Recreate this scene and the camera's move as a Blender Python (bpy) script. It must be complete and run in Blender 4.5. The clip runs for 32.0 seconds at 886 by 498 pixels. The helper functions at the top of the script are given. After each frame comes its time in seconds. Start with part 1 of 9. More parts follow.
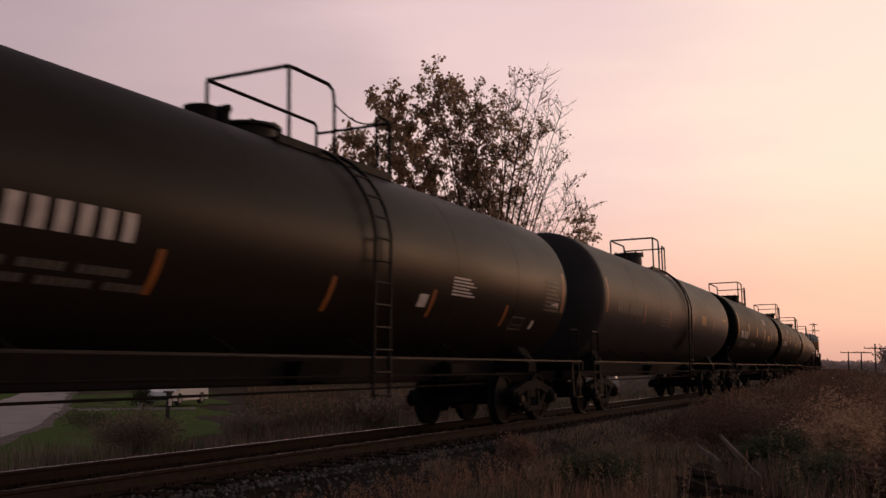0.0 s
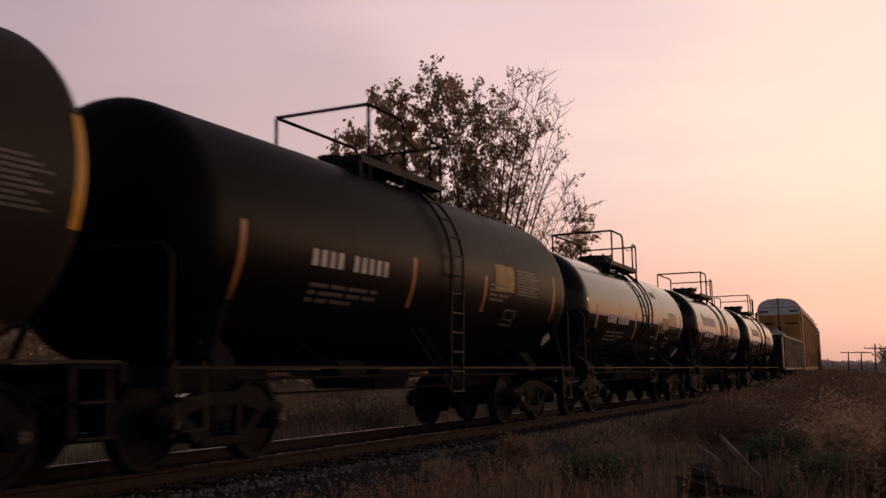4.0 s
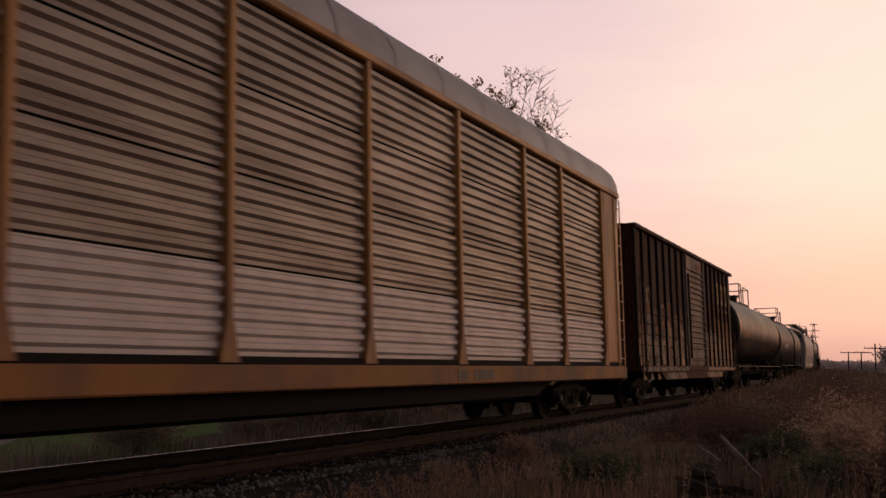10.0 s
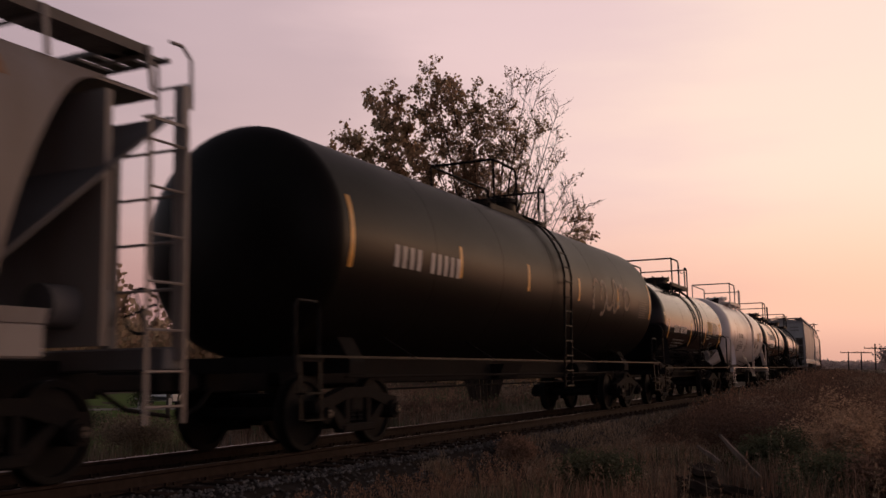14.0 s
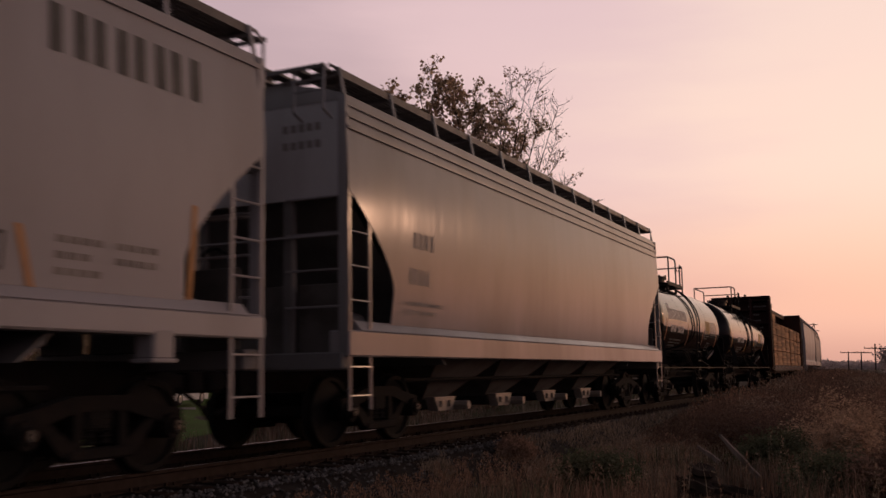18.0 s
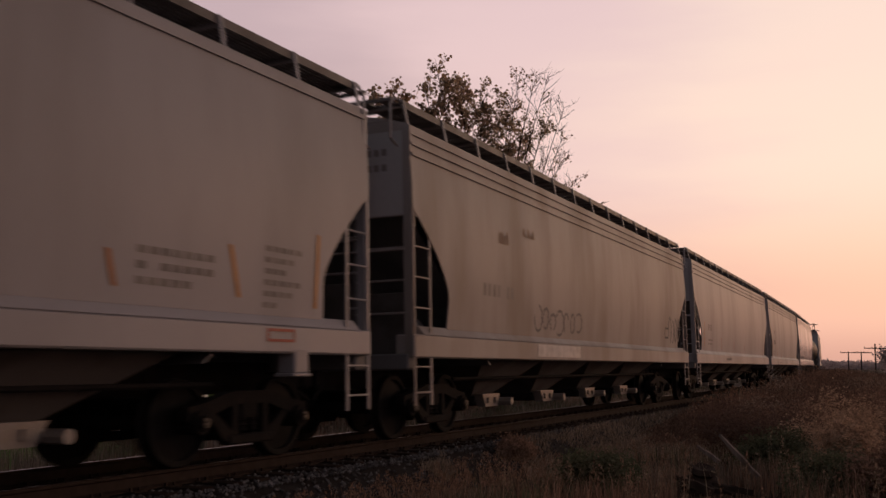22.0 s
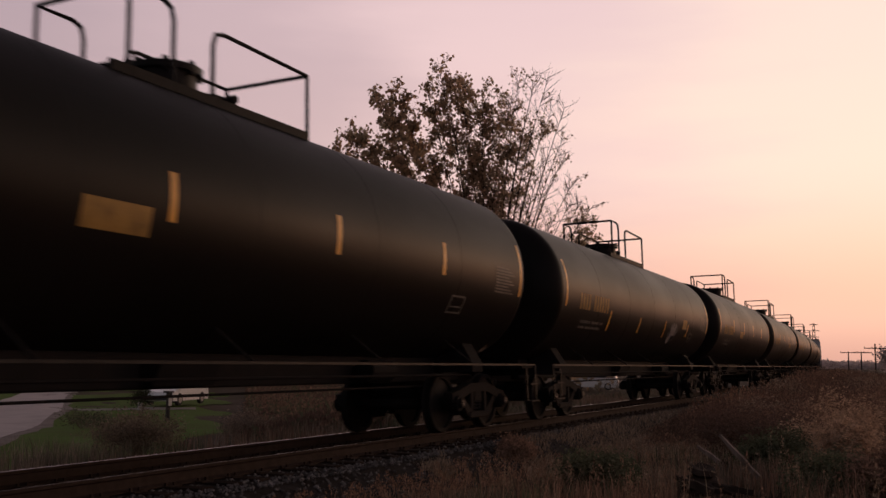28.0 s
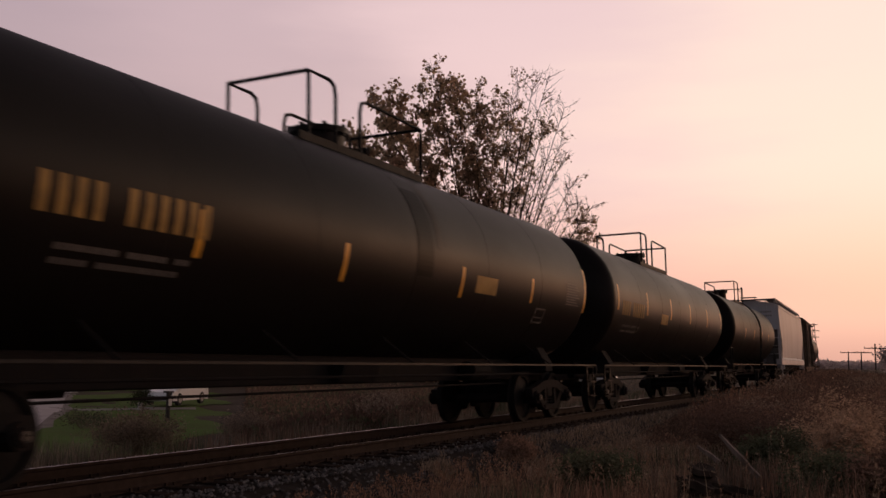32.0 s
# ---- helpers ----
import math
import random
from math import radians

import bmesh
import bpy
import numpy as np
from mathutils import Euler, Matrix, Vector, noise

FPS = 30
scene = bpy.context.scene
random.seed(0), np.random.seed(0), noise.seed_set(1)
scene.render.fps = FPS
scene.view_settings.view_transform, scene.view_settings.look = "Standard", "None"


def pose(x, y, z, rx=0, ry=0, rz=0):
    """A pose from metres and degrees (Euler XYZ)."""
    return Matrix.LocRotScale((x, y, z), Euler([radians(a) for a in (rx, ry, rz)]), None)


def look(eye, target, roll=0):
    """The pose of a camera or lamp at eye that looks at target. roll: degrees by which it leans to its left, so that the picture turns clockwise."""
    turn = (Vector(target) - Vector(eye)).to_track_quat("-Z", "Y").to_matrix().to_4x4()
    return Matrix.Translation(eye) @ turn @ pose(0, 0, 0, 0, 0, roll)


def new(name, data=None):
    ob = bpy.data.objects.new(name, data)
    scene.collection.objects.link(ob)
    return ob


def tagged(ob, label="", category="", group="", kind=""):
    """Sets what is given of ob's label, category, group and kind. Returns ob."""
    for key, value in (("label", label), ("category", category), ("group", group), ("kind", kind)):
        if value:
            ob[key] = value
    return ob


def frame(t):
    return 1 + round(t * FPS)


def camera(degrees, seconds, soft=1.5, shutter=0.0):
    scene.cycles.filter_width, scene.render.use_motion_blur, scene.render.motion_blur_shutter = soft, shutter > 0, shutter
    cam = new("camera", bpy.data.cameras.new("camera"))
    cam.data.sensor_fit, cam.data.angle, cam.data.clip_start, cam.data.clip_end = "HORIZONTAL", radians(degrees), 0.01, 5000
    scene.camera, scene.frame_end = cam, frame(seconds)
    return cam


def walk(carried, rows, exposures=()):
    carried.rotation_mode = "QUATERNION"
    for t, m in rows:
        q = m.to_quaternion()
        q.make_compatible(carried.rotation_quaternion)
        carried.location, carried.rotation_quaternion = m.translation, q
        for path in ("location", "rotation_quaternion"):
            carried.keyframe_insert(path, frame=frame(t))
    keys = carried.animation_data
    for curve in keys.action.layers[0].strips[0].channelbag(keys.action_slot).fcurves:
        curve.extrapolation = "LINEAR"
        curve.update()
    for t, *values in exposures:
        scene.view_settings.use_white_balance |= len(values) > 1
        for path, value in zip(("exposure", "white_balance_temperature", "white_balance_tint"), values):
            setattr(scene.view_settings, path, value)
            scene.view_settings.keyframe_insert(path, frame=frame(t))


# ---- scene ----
# Metres; the near rail's head is z = 0; y runs along the track, which bends to the left on a wide curve.
cam = camera(48.0, 32.0, soft=1.5, shutter=0.14)
EYE_HEIGHT = 1.121
stand = pose(0, 0, EYE_HEIGHT, 90 + 6.451, -0.715, 25.975)
walk(cam, [(0.0, stand), (32.0, stand)], exposures=[
    (0.0, 0.02, 6500, 10), (6.2, 0.02, 6500, 12), (7.0, 0.08, 6500, 13), (7.8, 0.03, 6500, 11), (13.5, 0.02, 6500, 10), (15.3, -0.22, 6500, 14),
    (16.0, -0.2, 6500, 14), (16.6, -0.1, 6500, 12), (17.0, -0.05, 6500, 10), (18.0, -0.12, 6500, 14), (19.0, -0.05, 6500, 15), (20.5, 0.04, 6500, 14),
    (22.0, -0.06, 6500, 10), (23.0, 0.0, 6500, 10), (24.0, -0.04, 6500, 12), (25.0, -0.04, 6500, 14), (25.8, -0.02, 6500, 14), (27.0, 0.02, 6500, 11), (32.0, 0.03, 6500, 11)])

# ---- world, sun ----
SUN_AZ, SUN_EL = 29.0, 10.0          # degrees right of the track's line, and above the horizon
sun_dir = Vector((math.sin(radians(SUN_AZ)) * math.cos(radians(SUN_EL)),
                  math.cos(radians(SUN_AZ)) * math.cos(radians(SUN_EL)), math.sin(radians(SUN_EL))))


def ramp_node(nt, stops, interpolation="EASE"):
    r = nt.nodes.new("ShaderNodeValToRGB")
    r.color_ramp.interpolation = interpolation
    while len(r.color_ramp.elements) < len(stops):
        r.color_ramp.elements.new(0.5)
    for e, (p, c) in zip(r.color_ramp.elements, stops):
        e.position, e.color = p, (*c, 1)
    return r


def make_world():
    w = bpy.data.worlds.new("dusk_sky")
    scene.world = w
    w.use_nodes = True
    nt = w.node_tree
    nt.nodes.clear()
    lk = nt.links.new
    tc = nt.nodes.new("ShaderNodeTexCoord")
    out = nt.nodes.new("ShaderNodeOutputWorld")
    sky = nt.nodes.new("ShaderNodeTexSky")
    sky.sky_type = "NISHITA"
    sky.sun_disc = False
    sky.sun_elevation, sky.sun_rotation = radians(3.0), radians(SUN_AZ)
    sky.air_density, sky.dust_density = 1.6, 3.0
    nishita = nt.nodes.new("ShaderNodeBackground")
    nishita.inputs["Strength"].default_value = 0.05
    lk(sky.outputs[0], nishita.inputs["Color"])
    # thin high cloud, lit by the low sun: warm towards it, grey-blue away from it
    dot = nt.nodes.new("ShaderNodeVectorMath")
    dot.operation = "DOT_PRODUCT"
    lk(tc.outputs["Generated"], dot.inputs[0])
    dot.inputs[1].default_value = sun_dir
    half = nt.nodes.new("ShaderNodeMath")
    half.operation = "MULTIPLY_ADD"
    half.inputs[1].default_value, half.inputs[2].default_value = 0.5, 0.5
    lk(dot.outputs["Value"], half.inputs[0])
    sep = nt.nodes.new("ShaderNodeSeparateXYZ")
    lk(tc.outputs["Generated"], sep.inputs[0])
    # long flat streaks of cloud
    mapping = nt.nodes.new("ShaderNodeMapping")
    mapping.inputs["Rotation"].default_value = (0, 0, radians(-26))
    mapping.inputs["Scale"].default_value = (1.5, 1.5, 8.0)
    lk(tc.outputs["Generated"], mapping.inputs["Vector"])
    n1 = nt.nodes.new("ShaderNodeTexNoise")
    n1.inputs["Scale"].default_value, n1.inputs["Detail"].default_value = 2.2, 6.0
    n1.inputs["Roughness"].default_value = 0.5
    lk(mapping.outputs[0], n1.inputs["Vector"])
    shift = nt.nodes.new("ShaderNodeMath")
    shift.operation = "MULTIPLY_ADD"
    shift.inputs[1].default_value, shift.inputs[2].default_value = SKY_STREAK, -SKY_STREAK * 0.5
    lk(n1.outputs[0], shift.inputs[0])
    moved = nt.nodes.new("ShaderNodeMath")
    moved.operation = "ADD"
    lk(half.outputs[0], moved.inputs[0])
    lk(shift.outputs[0], moved.inputs[1])
    glow = ramp_node(nt, SKY_GLOW)
    lk(moved.outputs[0], glow.inputs[0])
    height = ramp_node(nt, SKY_HEIGHT)
    lk(sep.outputs["Z"], height.inputs[0])
    mul = nt.nodes.new("ShaderNodeMix")
    mul.data_type, mul.blend_type = "RGBA", "MULTIPLY"
    mul.inputs["Factor"].default_value = 1.0
    lk(glow.outputs[0], mul.inputs["A"])
    lk(height.outputs[0], mul.inputs["B"])
    cloud = nt.nodes.new("ShaderNodeBackground")
    cloud.inputs["Strength"].default_value = SKY_STRENGTH
    lk(mul.outputs["Result"], cloud.inputs["Color"])
    add = nt.nodes.new("ShaderNodeAddShader")
    lk(nishita.outputs[0], add.inputs[0])
    lk(cloud.outputs[0], add.inputs[1])
    lk(add.outputs[0], out.inputs["Surface"])


SKY_STRENGTH, SKY_STREAK = 0.98, 0.12
SKY_GLOW = [(0.0, (0.246, 0.238, 0.297)), (0.3, (0.283, 0.256, 0.309)), (0.47, (0.350, 0.270, 0.308)), (0.6, (0.470, 0.335, 0.371)),
            (0.72, (0.600, 0.420, 0.444)), (0.82, (0.840, 0.585, 0.580)), (0.92, (1.000, 0.735, 0.627)), (1.0, (1.000, 0.760, 0.627))]
SKY_HEIGHT = [(0.0, (0.78, 0.58, 0.53)), (0.05, (0.95, 0.77, 0.70)), (0.2, (1.0, 1.0, 1.0)), (0.34, (0.95, 0.97, 1.0)), (0.43, (0.36, 0.37, 0.41)), (0.58, (0.19, 0.195, 0.22)), (1.0, (0.17, 0.18, 0.21))]
make_world()

sun = new("sun", bpy.data.lights.new("sun", "SUN"))
sun.data.energy, sun.data.angle, sun.data.color = 0.11, radians(2.5), (1.0, 0.56, 0.34)
sun.matrix_world = look(sun_dir * 200, (0, 0, 0))

# ---- materials ----
def material(name, color, rough=0.6, metal=0.0, vary=0.25, scale=3.0, fine=40.0, bump=0.15, second=None, amount=0.35, coat=0.0,
             stretch=(1, 1, 1), per_object=0.0, island=0.0, spec=0.5, through_light=0.0):
    """A painted or natural surface: base colour with broad stains (towards second) and fine grain, and a fine relief."""
    m = bpy.data.materials.new(name)
    m.use_nodes = True
    nt = m.node_tree
    lk = nt.links.new
    b = nt.nodes["Principled BSDF"]
    b.inputs["Roughness"].default_value, b.inputs["Metallic"].default_value = rough, metal
    b.inputs["Coat Weight"].default_value = coat
    b.inputs["Coat Roughness"].default_value = 0.12
    b.inputs["Specular IOR Level"].default_value = spec
    tc = nt.nodes.new("ShaderNodeTexCoord")
    mp = nt.nodes.new("ShaderNodeMapping")
    mp.inputs["Scale"].default_value = stretch
    lk(tc.outputs["Object"], mp.inputs[0])
    big = nt.nodes.new("ShaderNodeTexNoise")
    big.inputs["Scale"].default_value, big.inputs["Detail"].default_value = scale, 5
    small = nt.nodes.new("ShaderNodeTexNoise")
    small.inputs["Scale"].default_value, small.inputs["Detail"].default_value = fine, 3
    lk(mp.outputs[0], big.inputs["Vector"])
    lk(mp.outputs[0], small.inputs["Vector"])
    second = second or tuple(c * 0.5 for c in color)
    edge = ramp_node(nt, [(0.42, (0, 0, 0)), (0.68, (1, 1, 1))], "LINEAR")
    lk(big.outputs[0], edge.inputs[0])
    f = nt.nodes.new("ShaderNodeMath")
    f.operation = "MULTIPLY"
    f.inputs[1].default_value = amount
    lk(edge.outputs[0], f.inputs[0])
    mix = nt.nodes.new("ShaderNodeMix")
    mix.data_type = "RGBA"
    mix.inputs["A"].default_value, mix.inputs["B"].default_value = (*color, 1), (*second, 1)
    lk(f.outputs[0], mix.inputs["Factor"])
    hsv = nt.nodes.new("ShaderNodeHueSaturation")
    lk(mix.outputs["Result"], hsv.inputs["Color"])
    val = nt.nodes.new("ShaderNodeMath")
    val.operation = "MULTIPLY_ADD"
    val.inputs[1].default_value, val.inputs[2].default_value = vary, 1 - vary / 2
    lk(small.outputs[0], val.inputs[0])
    last = val.outputs[0]
    for on, kind, socket in ((per_object, "ShaderNodeObjectInfo", "Random"), (island, "ShaderNodeNewGeometry", "Random Per Island")):
        if on:
            info = nt.nodes.new(kind)
            k = nt.nodes.new("ShaderNodeMath")
            k.operation = "MULTIPLY_ADD"
            k.inputs[1].default_value, k.inputs[2].default_value = on, 1 - on / 2
            lk(info.outputs[socket], k.inputs[0])
            t = nt.nodes.new("ShaderNodeMath")
            t.operation = "MULTIPLY"
            lk(last, t.inputs[0])
            lk(k.outputs[0], t.inputs[1])
            last = t.outputs[0]
    lk(last, hsv.inputs["Value"])
    lk(hsv.outputs[0], b.inputs["Base Color"])
    r = nt.nodes.new("ShaderNodeMath")
    r.operation = "MULTIPLY_ADD"
    r.inputs[1].default_value, r.inputs[2].default_value = 0.25, rough - 0.12
    lk(big.outputs[0], r.inputs[0])
    lk(r.outputs[0], b.inputs["Roughness"])
    if through_light:
        shine = nt.nodes.new("ShaderNodeBsdfTranslucent")
        lk(hsv.outputs[0], shine.inputs["Color"])
        both = nt.nodes.new("ShaderNodeMixShader")
        both.inputs[0].default_value = through_light
        lk(b.outputs[0], both.inputs[1])
        lk(shine.outputs[0], both.inputs[2])
        lk(both.outputs[0], nt.nodes["Material Output"].inputs["Surface"])
    if bump:
        bp = nt.nodes.new("ShaderNodeBump")
        bp.inputs["Strength"].default_value, bp.inputs["Distance"].default_value = bump, 0.02
        lk(small.outputs[0], bp.inputs["Height"])
        lk(bp.outputs[0], b.inputs["Normal"])
    return m


def glass_material(name):
    m = bpy.data.materials.new(name)
    m.use_nodes = True
    b = m.node_tree.nodes["Principled BSDF"]
    b.inputs["Base Color"].default_value = (0.02, 0.025, 0.03, 1)
    b.inputs["Roughness"].default_value = 0.12
    b.inputs["Specular IOR Level"].default_value = 0.2
    return m


M = {
    "tank_brown": material("tank_brown_paint", (0.0105, 0.0084, 0.0073), 0.40, vary=0.3, scale=0.55, second=(0.0042, 0.0037, 0.0034), amount=0.95, bump=0.05, fine=14.0, stretch=(1, 0.5, 1), spec=0.08),
    "tank_grey": material("tank_grey_paint", (0.044, 0.040, 0.040), 0.45, vary=0.18, scale=0.6, second=(0.027, 0.024, 0.024), amount=0.6, bump=0.03, stretch=(1, 0.35, 1), spec=0.07),
    "tank_umber": material("tank_umber_paint", (0.021, 0.016, 0.013), 0.40, vary=0.3, scale=0.8, second=(0.011, 0.008, 0.006), amount=0.8, bump=0.03, stretch=(1, 0.35, 1), spec=0.09),
    "tank_dark": material("tank_dark_paint", (0.0050, 0.0044, 0.0042), 0.40, vary=0.3, scale=0.7, second=(0.009, 0.007, 0.006), amount=0.6, bump=0.03, stretch=(1, 0.35, 1), spec=0.04),
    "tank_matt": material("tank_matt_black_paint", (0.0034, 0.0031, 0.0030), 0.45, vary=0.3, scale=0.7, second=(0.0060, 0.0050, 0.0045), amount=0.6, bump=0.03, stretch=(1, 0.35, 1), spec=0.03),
    "tank_gloss": material("tank_gloss_black_paint", (0.006, 0.006, 0.007), 0.07, vary=0.2, scale=0.8, fine=2.2, second=(0.013, 0.011, 0.010), amount=0.3, bump=0.05, stretch=(1, 0.6, 1), coat=0.0, spec=0.14),
    "tank_white": material("tank_white_paint", (0.760, 0.700, 0.680), 0.32, vary=0.08, scale=0.9, second=(0.520, 0.440, 0.400), amount=0.5, bump=0.012, coat=0.3),
    "tank_tan": material("tank_tan_paint", (0.034, 0.027, 0.021), 0.45, vary=0.2, scale=0.8, second=(0.020, 0.016, 0.013), amount=0.6, bump=0.03, stretch=(1, 0.35, 1), spec=0.09),
    "hopper_grey": material("hopper_grey_paint", (0.318, 0.302, 0.312), 0.45, vary=0.08, scale=0.9, second=(0.222, 0.200, 0.196), amount=0.5, bump=0.02, stretch=(1, 1, 0.3), spec=0.3),
    "hopper_tan": material("hopper_tan_paint", (0.288, 0.260, 0.250), 0.5, vary=0.1, scale=1.1, second=(0.170, 0.120, 0.084), amount=0.5, bump=0.02, stretch=(1, 1, 0.3), spec=0.3),
    "hopper_shine": material("hopper_glossy_grey_paint", (0.250, 0.238, 0.244), 0.17, vary=0.12, scale=0.8, second=(0.150, 0.140, 0.139), amount=0.7, bump=0.28, stretch=(1, 1, 0.25), fine=2.6, spec=0.18),
    "hopper_white": material("hopper_white_paint", (0.400, 0.375, 0.370), 0.45, vary=0.06, scale=0.8, second=(0.330, 0.295, 0.280), amount=0.4, bump=0.02, stretch=(1, 1, 0.3), spec=0.3),
    "hopper_bulkhead": material("pale_grey_end_wall_paint", (0.400, 0.395, 0.405), 0.55, vary=0.12, scale=1.2, second=(0.260, 0.245, 0.240), amount=0.6, spec=0.2, stretch=(1, 1, 0.3)),
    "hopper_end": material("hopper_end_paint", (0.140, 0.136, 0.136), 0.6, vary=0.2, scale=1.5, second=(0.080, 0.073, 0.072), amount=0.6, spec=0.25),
    "rust_streak": material("rust_streaks", (0.24, 0.11, 0.05), 0.8, vary=0.4, scale=5.0, second=(0.33, 0.24, 0.17), amount=0.8),
    "gravel": material("gravel_road_shoulder", (0.250, 0.210, 0.190), 0.9, vary=0.5, scale=1.2, fine=24.0, second=(0.140, 0.115, 0.100), amount=0.7, bump=0.4, spec=0.05),
    "rack_roof_dark": material("dull_slate_roof", (0.088, 0.086, 0.090), 0.55, vary=0.2, scale=1.2, second=(0.055, 0.052, 0.054), amount=0.6),
    "rust_car": material("rusty_brown_paint", (0.078, 0.030, 0.019), 0.7, vary=0.6, scale=1.1, second=(0.020, 0.012, 0.010), amount=1.0, stretch=(1, 1, 0.4), spec=0.12),
    "box_brown": material("boxcar_brown_paint", (0.043, 0.020, 0.013), 0.75, vary=0.4, scale=0.9, second=(0.072, 0.028, 0.016), amount=0.8, stretch=(1, 1, 0.3), spec=0.1),
    "box_door": material("ridged_door_paint", (0.185, 0.142, 0.112), 0.65, vary=0.25, scale=1.6, second=(0.06, 0.034, 0.024), amount=0.7, stretch=(1, 1, 0.4), spec=0.15),
    "gon_side": material("gondola_side_paint", (0.066, 0.065, 0.065), 0.5, vary=0.3, scale=1.5, second=(0.026, 0.023, 0.021), amount=0.95, stretch=(1, 1, 0.35), spec=0.25),
    # near-black brown, far darker than the gondola's sides; also on boxcar posts
    "gon_end": material("gondola_near_black_end", (0.014, 0.011, 0.010), 0.8, vary=0.3, scale=2.0, second=(0.030, 0.020, 0.014), amount=0.5, spec=0.1),
    "rack_panel": material("galvanised_rack_panel", (0.235, 0.148, 0.096), 0.42, metal=0.0, vary=0.35, scale=1.4, second=(0.115, 0.066, 0.042), amount=0.9, stretch=(1, 0.5, 1.5), per_object=0.5, spec=0.6),
    "rack_belt": material("grimy_joint_strip", (0.135, 0.092, 0.060), 0.6, vary=0.3, scale=2.5, second=(0.085, 0.056, 0.038), amount=0.7, spec=0.5),
    "rust_bloom": material("faint_rust_bloom", (0.275, 0.205, 0.155), 0.7, vary=0.3, scale=5.0, second=(0.230, 0.150, 0.095), amount=0.8, spec=0.2),
    # much darker than the side sheets: shade below the sill is put into the colour
    "hopper_under": material("hopper_pocket_shaded_paint", (0.105, 0.097, 0.092), 0.6, vary=0.3, scale=1.5, second=(0.050, 0.042, 0.037), amount=0.8, spec=0.15),
    "rack_panel_dark": material("weathered_rack_panel", (0.235, 0.190, 0.155), 0.45, vary=0.35, scale=1.8, second=(0.130, 0.094, 0.070), amount=0.9, stretch=(1, 0.5, 1.5), per_object=0.5, spec=0.6),
    "rack_panel_new": material("bright_rack_panel", (0.500, 0.455, 0.430), 0.5, vary=0.15, scale=2.0, second=(0.340, 0.280, 0.235), amount=0.5, per_object=0.15),
    "rack_yellow": material("rack_yellow_paint", (0.370, 0.165, 0.030), 0.55, vary=0.35, scale=1.2, second=(0.150, 0.060, 0.020), amount=0.9, stretch=(1, 1, 0.3)),
    "rack_brown": material("rack_flatcar_paint", (0.235, 0.105, 0.034), 0.65, vary=0.25, scale=1.1, second=(0.105, 0.075, 0.060), amount=0.8, spec=0.2),
    "rack_roof": material("galvanised_roof", (0.330, 0.315, 0.315), 0.5, vary=0.12, scale=1.2, second=(0.230, 0.215, 0.215), amount=0.5),
    "rack_top": material("rack_end_white_paint", (0.60, 0.56, 0.55), 0.55, vary=0.1, scale=2.0, second=(0.42, 0.36, 0.34), amount=0.5),
    "lumber": material("sawn_lumber", (0.385, 0.200, 0.096), 0.75, vary=0.5, scale=1.3, fine=7.0, second=(0.165, 0.080, 0.042), amount=0.9, stretch=(1, 0.3, 2.2), per_object=0.7, spec=0.15),
    "beam_red": material("centerbeam_dark_red_paint", (0.034, 0.013, 0.011), 0.6, vary=0.2, scale=1.5, second=(0.020, 0.009, 0.008), amount=0.6, spec=0.1),
    "beam_grey": material("worn_deck_steel", (0.150, 0.115, 0.100), 0.6, vary=0.3, scale=3.0, second=(0.060, 0.030, 0.024), amount=0.7, spec=0.15),
    "steel_dark": material("dirty_black_steel", (0.0125, 0.0118, 0.0118), 0.8, vary=0.5, scale=4.0, second=(0.021, 0.017, 0.016), amount=0.6, spec=0.05),
    "truck_steel": material("rusty_cast_steel", (0.0115, 0.0107, 0.0106), 0.75, vary=0.6, scale=5.0, second=(0.023, 0.018, 0.016), amount=0.7, spec=0.05),
    "wheel_steel": material("worn_wheel_steel", (0.0125, 0.0115, 0.0110), 0.7, metal=0.0, vary=0.4, scale=5.0, second=(0.0085, 0.0078, 0.0072), amount=0.7, spec=0.06),
    "pipe_pale": material("weathered_handrail_paint", (0.019, 0.0178, 0.0175), 0.5, vary=0.25, scale=6.0, amount=0.5, spec=0.1),
    "pipe_dark": material("dark_handrail_paint", (0.010, 0.009, 0.009), 0.55, vary=0.25, scale=6.0, amount=0.5, spec=0.08),
    "pipe_white": material("white_handrail_paint", (0.55, 0.49, 0.45), 0.45, vary=0.1, scale=4.0, amount=0.4),
    "reflect_yellow": material("yellow_reflector_tape", (0.660, 0.310, 0.020), 0.4, vary=0.15, scale=6.0, amount=0.4),
    "reflect_orange": material("dull_orange_reflector_tape", (0.30, 0.10, 0.02), 0.5, vary=0.2, scale=6.0, amount=0.4),
    "reflect_amber": material("weathered_amber_tape", (0.420, 0.175, 0.035), 0.5, vary=0.25, scale=6.0, amount=0.4),
    "walk_grate": material("galvanised_walk_grating", (0.120, 0.104, 0.098), 0.5, vary=0.2, scale=3.0, second=(0.070, 0.058, 0.052), amount=0.6, spec=0.3),
    "gate_metal": material("worn_outlet_gate_metal", (0.230, 0.205, 0.185), 0.4, vary=0.3, scale=4.0, second=(0.200, 0.150, 0.115), amount=0.7, spec=0.4),
    "mark_white": material("white_stencil_paint", (0.55, 0.51, 0.48), 0.6, vary=0.25, scale=5.0, second=(0.3, 0.27, 0.25), amount=0.6),
    "mark_yellow": material("yellow_stencil_paint", (0.300, 0.162, 0.020), 0.6, vary=0.35, scale=5.0, amount=0.7),
    "mark_faint": material("faded_stencil_paint", (0.100, 0.090, 0.080), 0.6, vary=0.3, scale=5.0, amount=0.6),
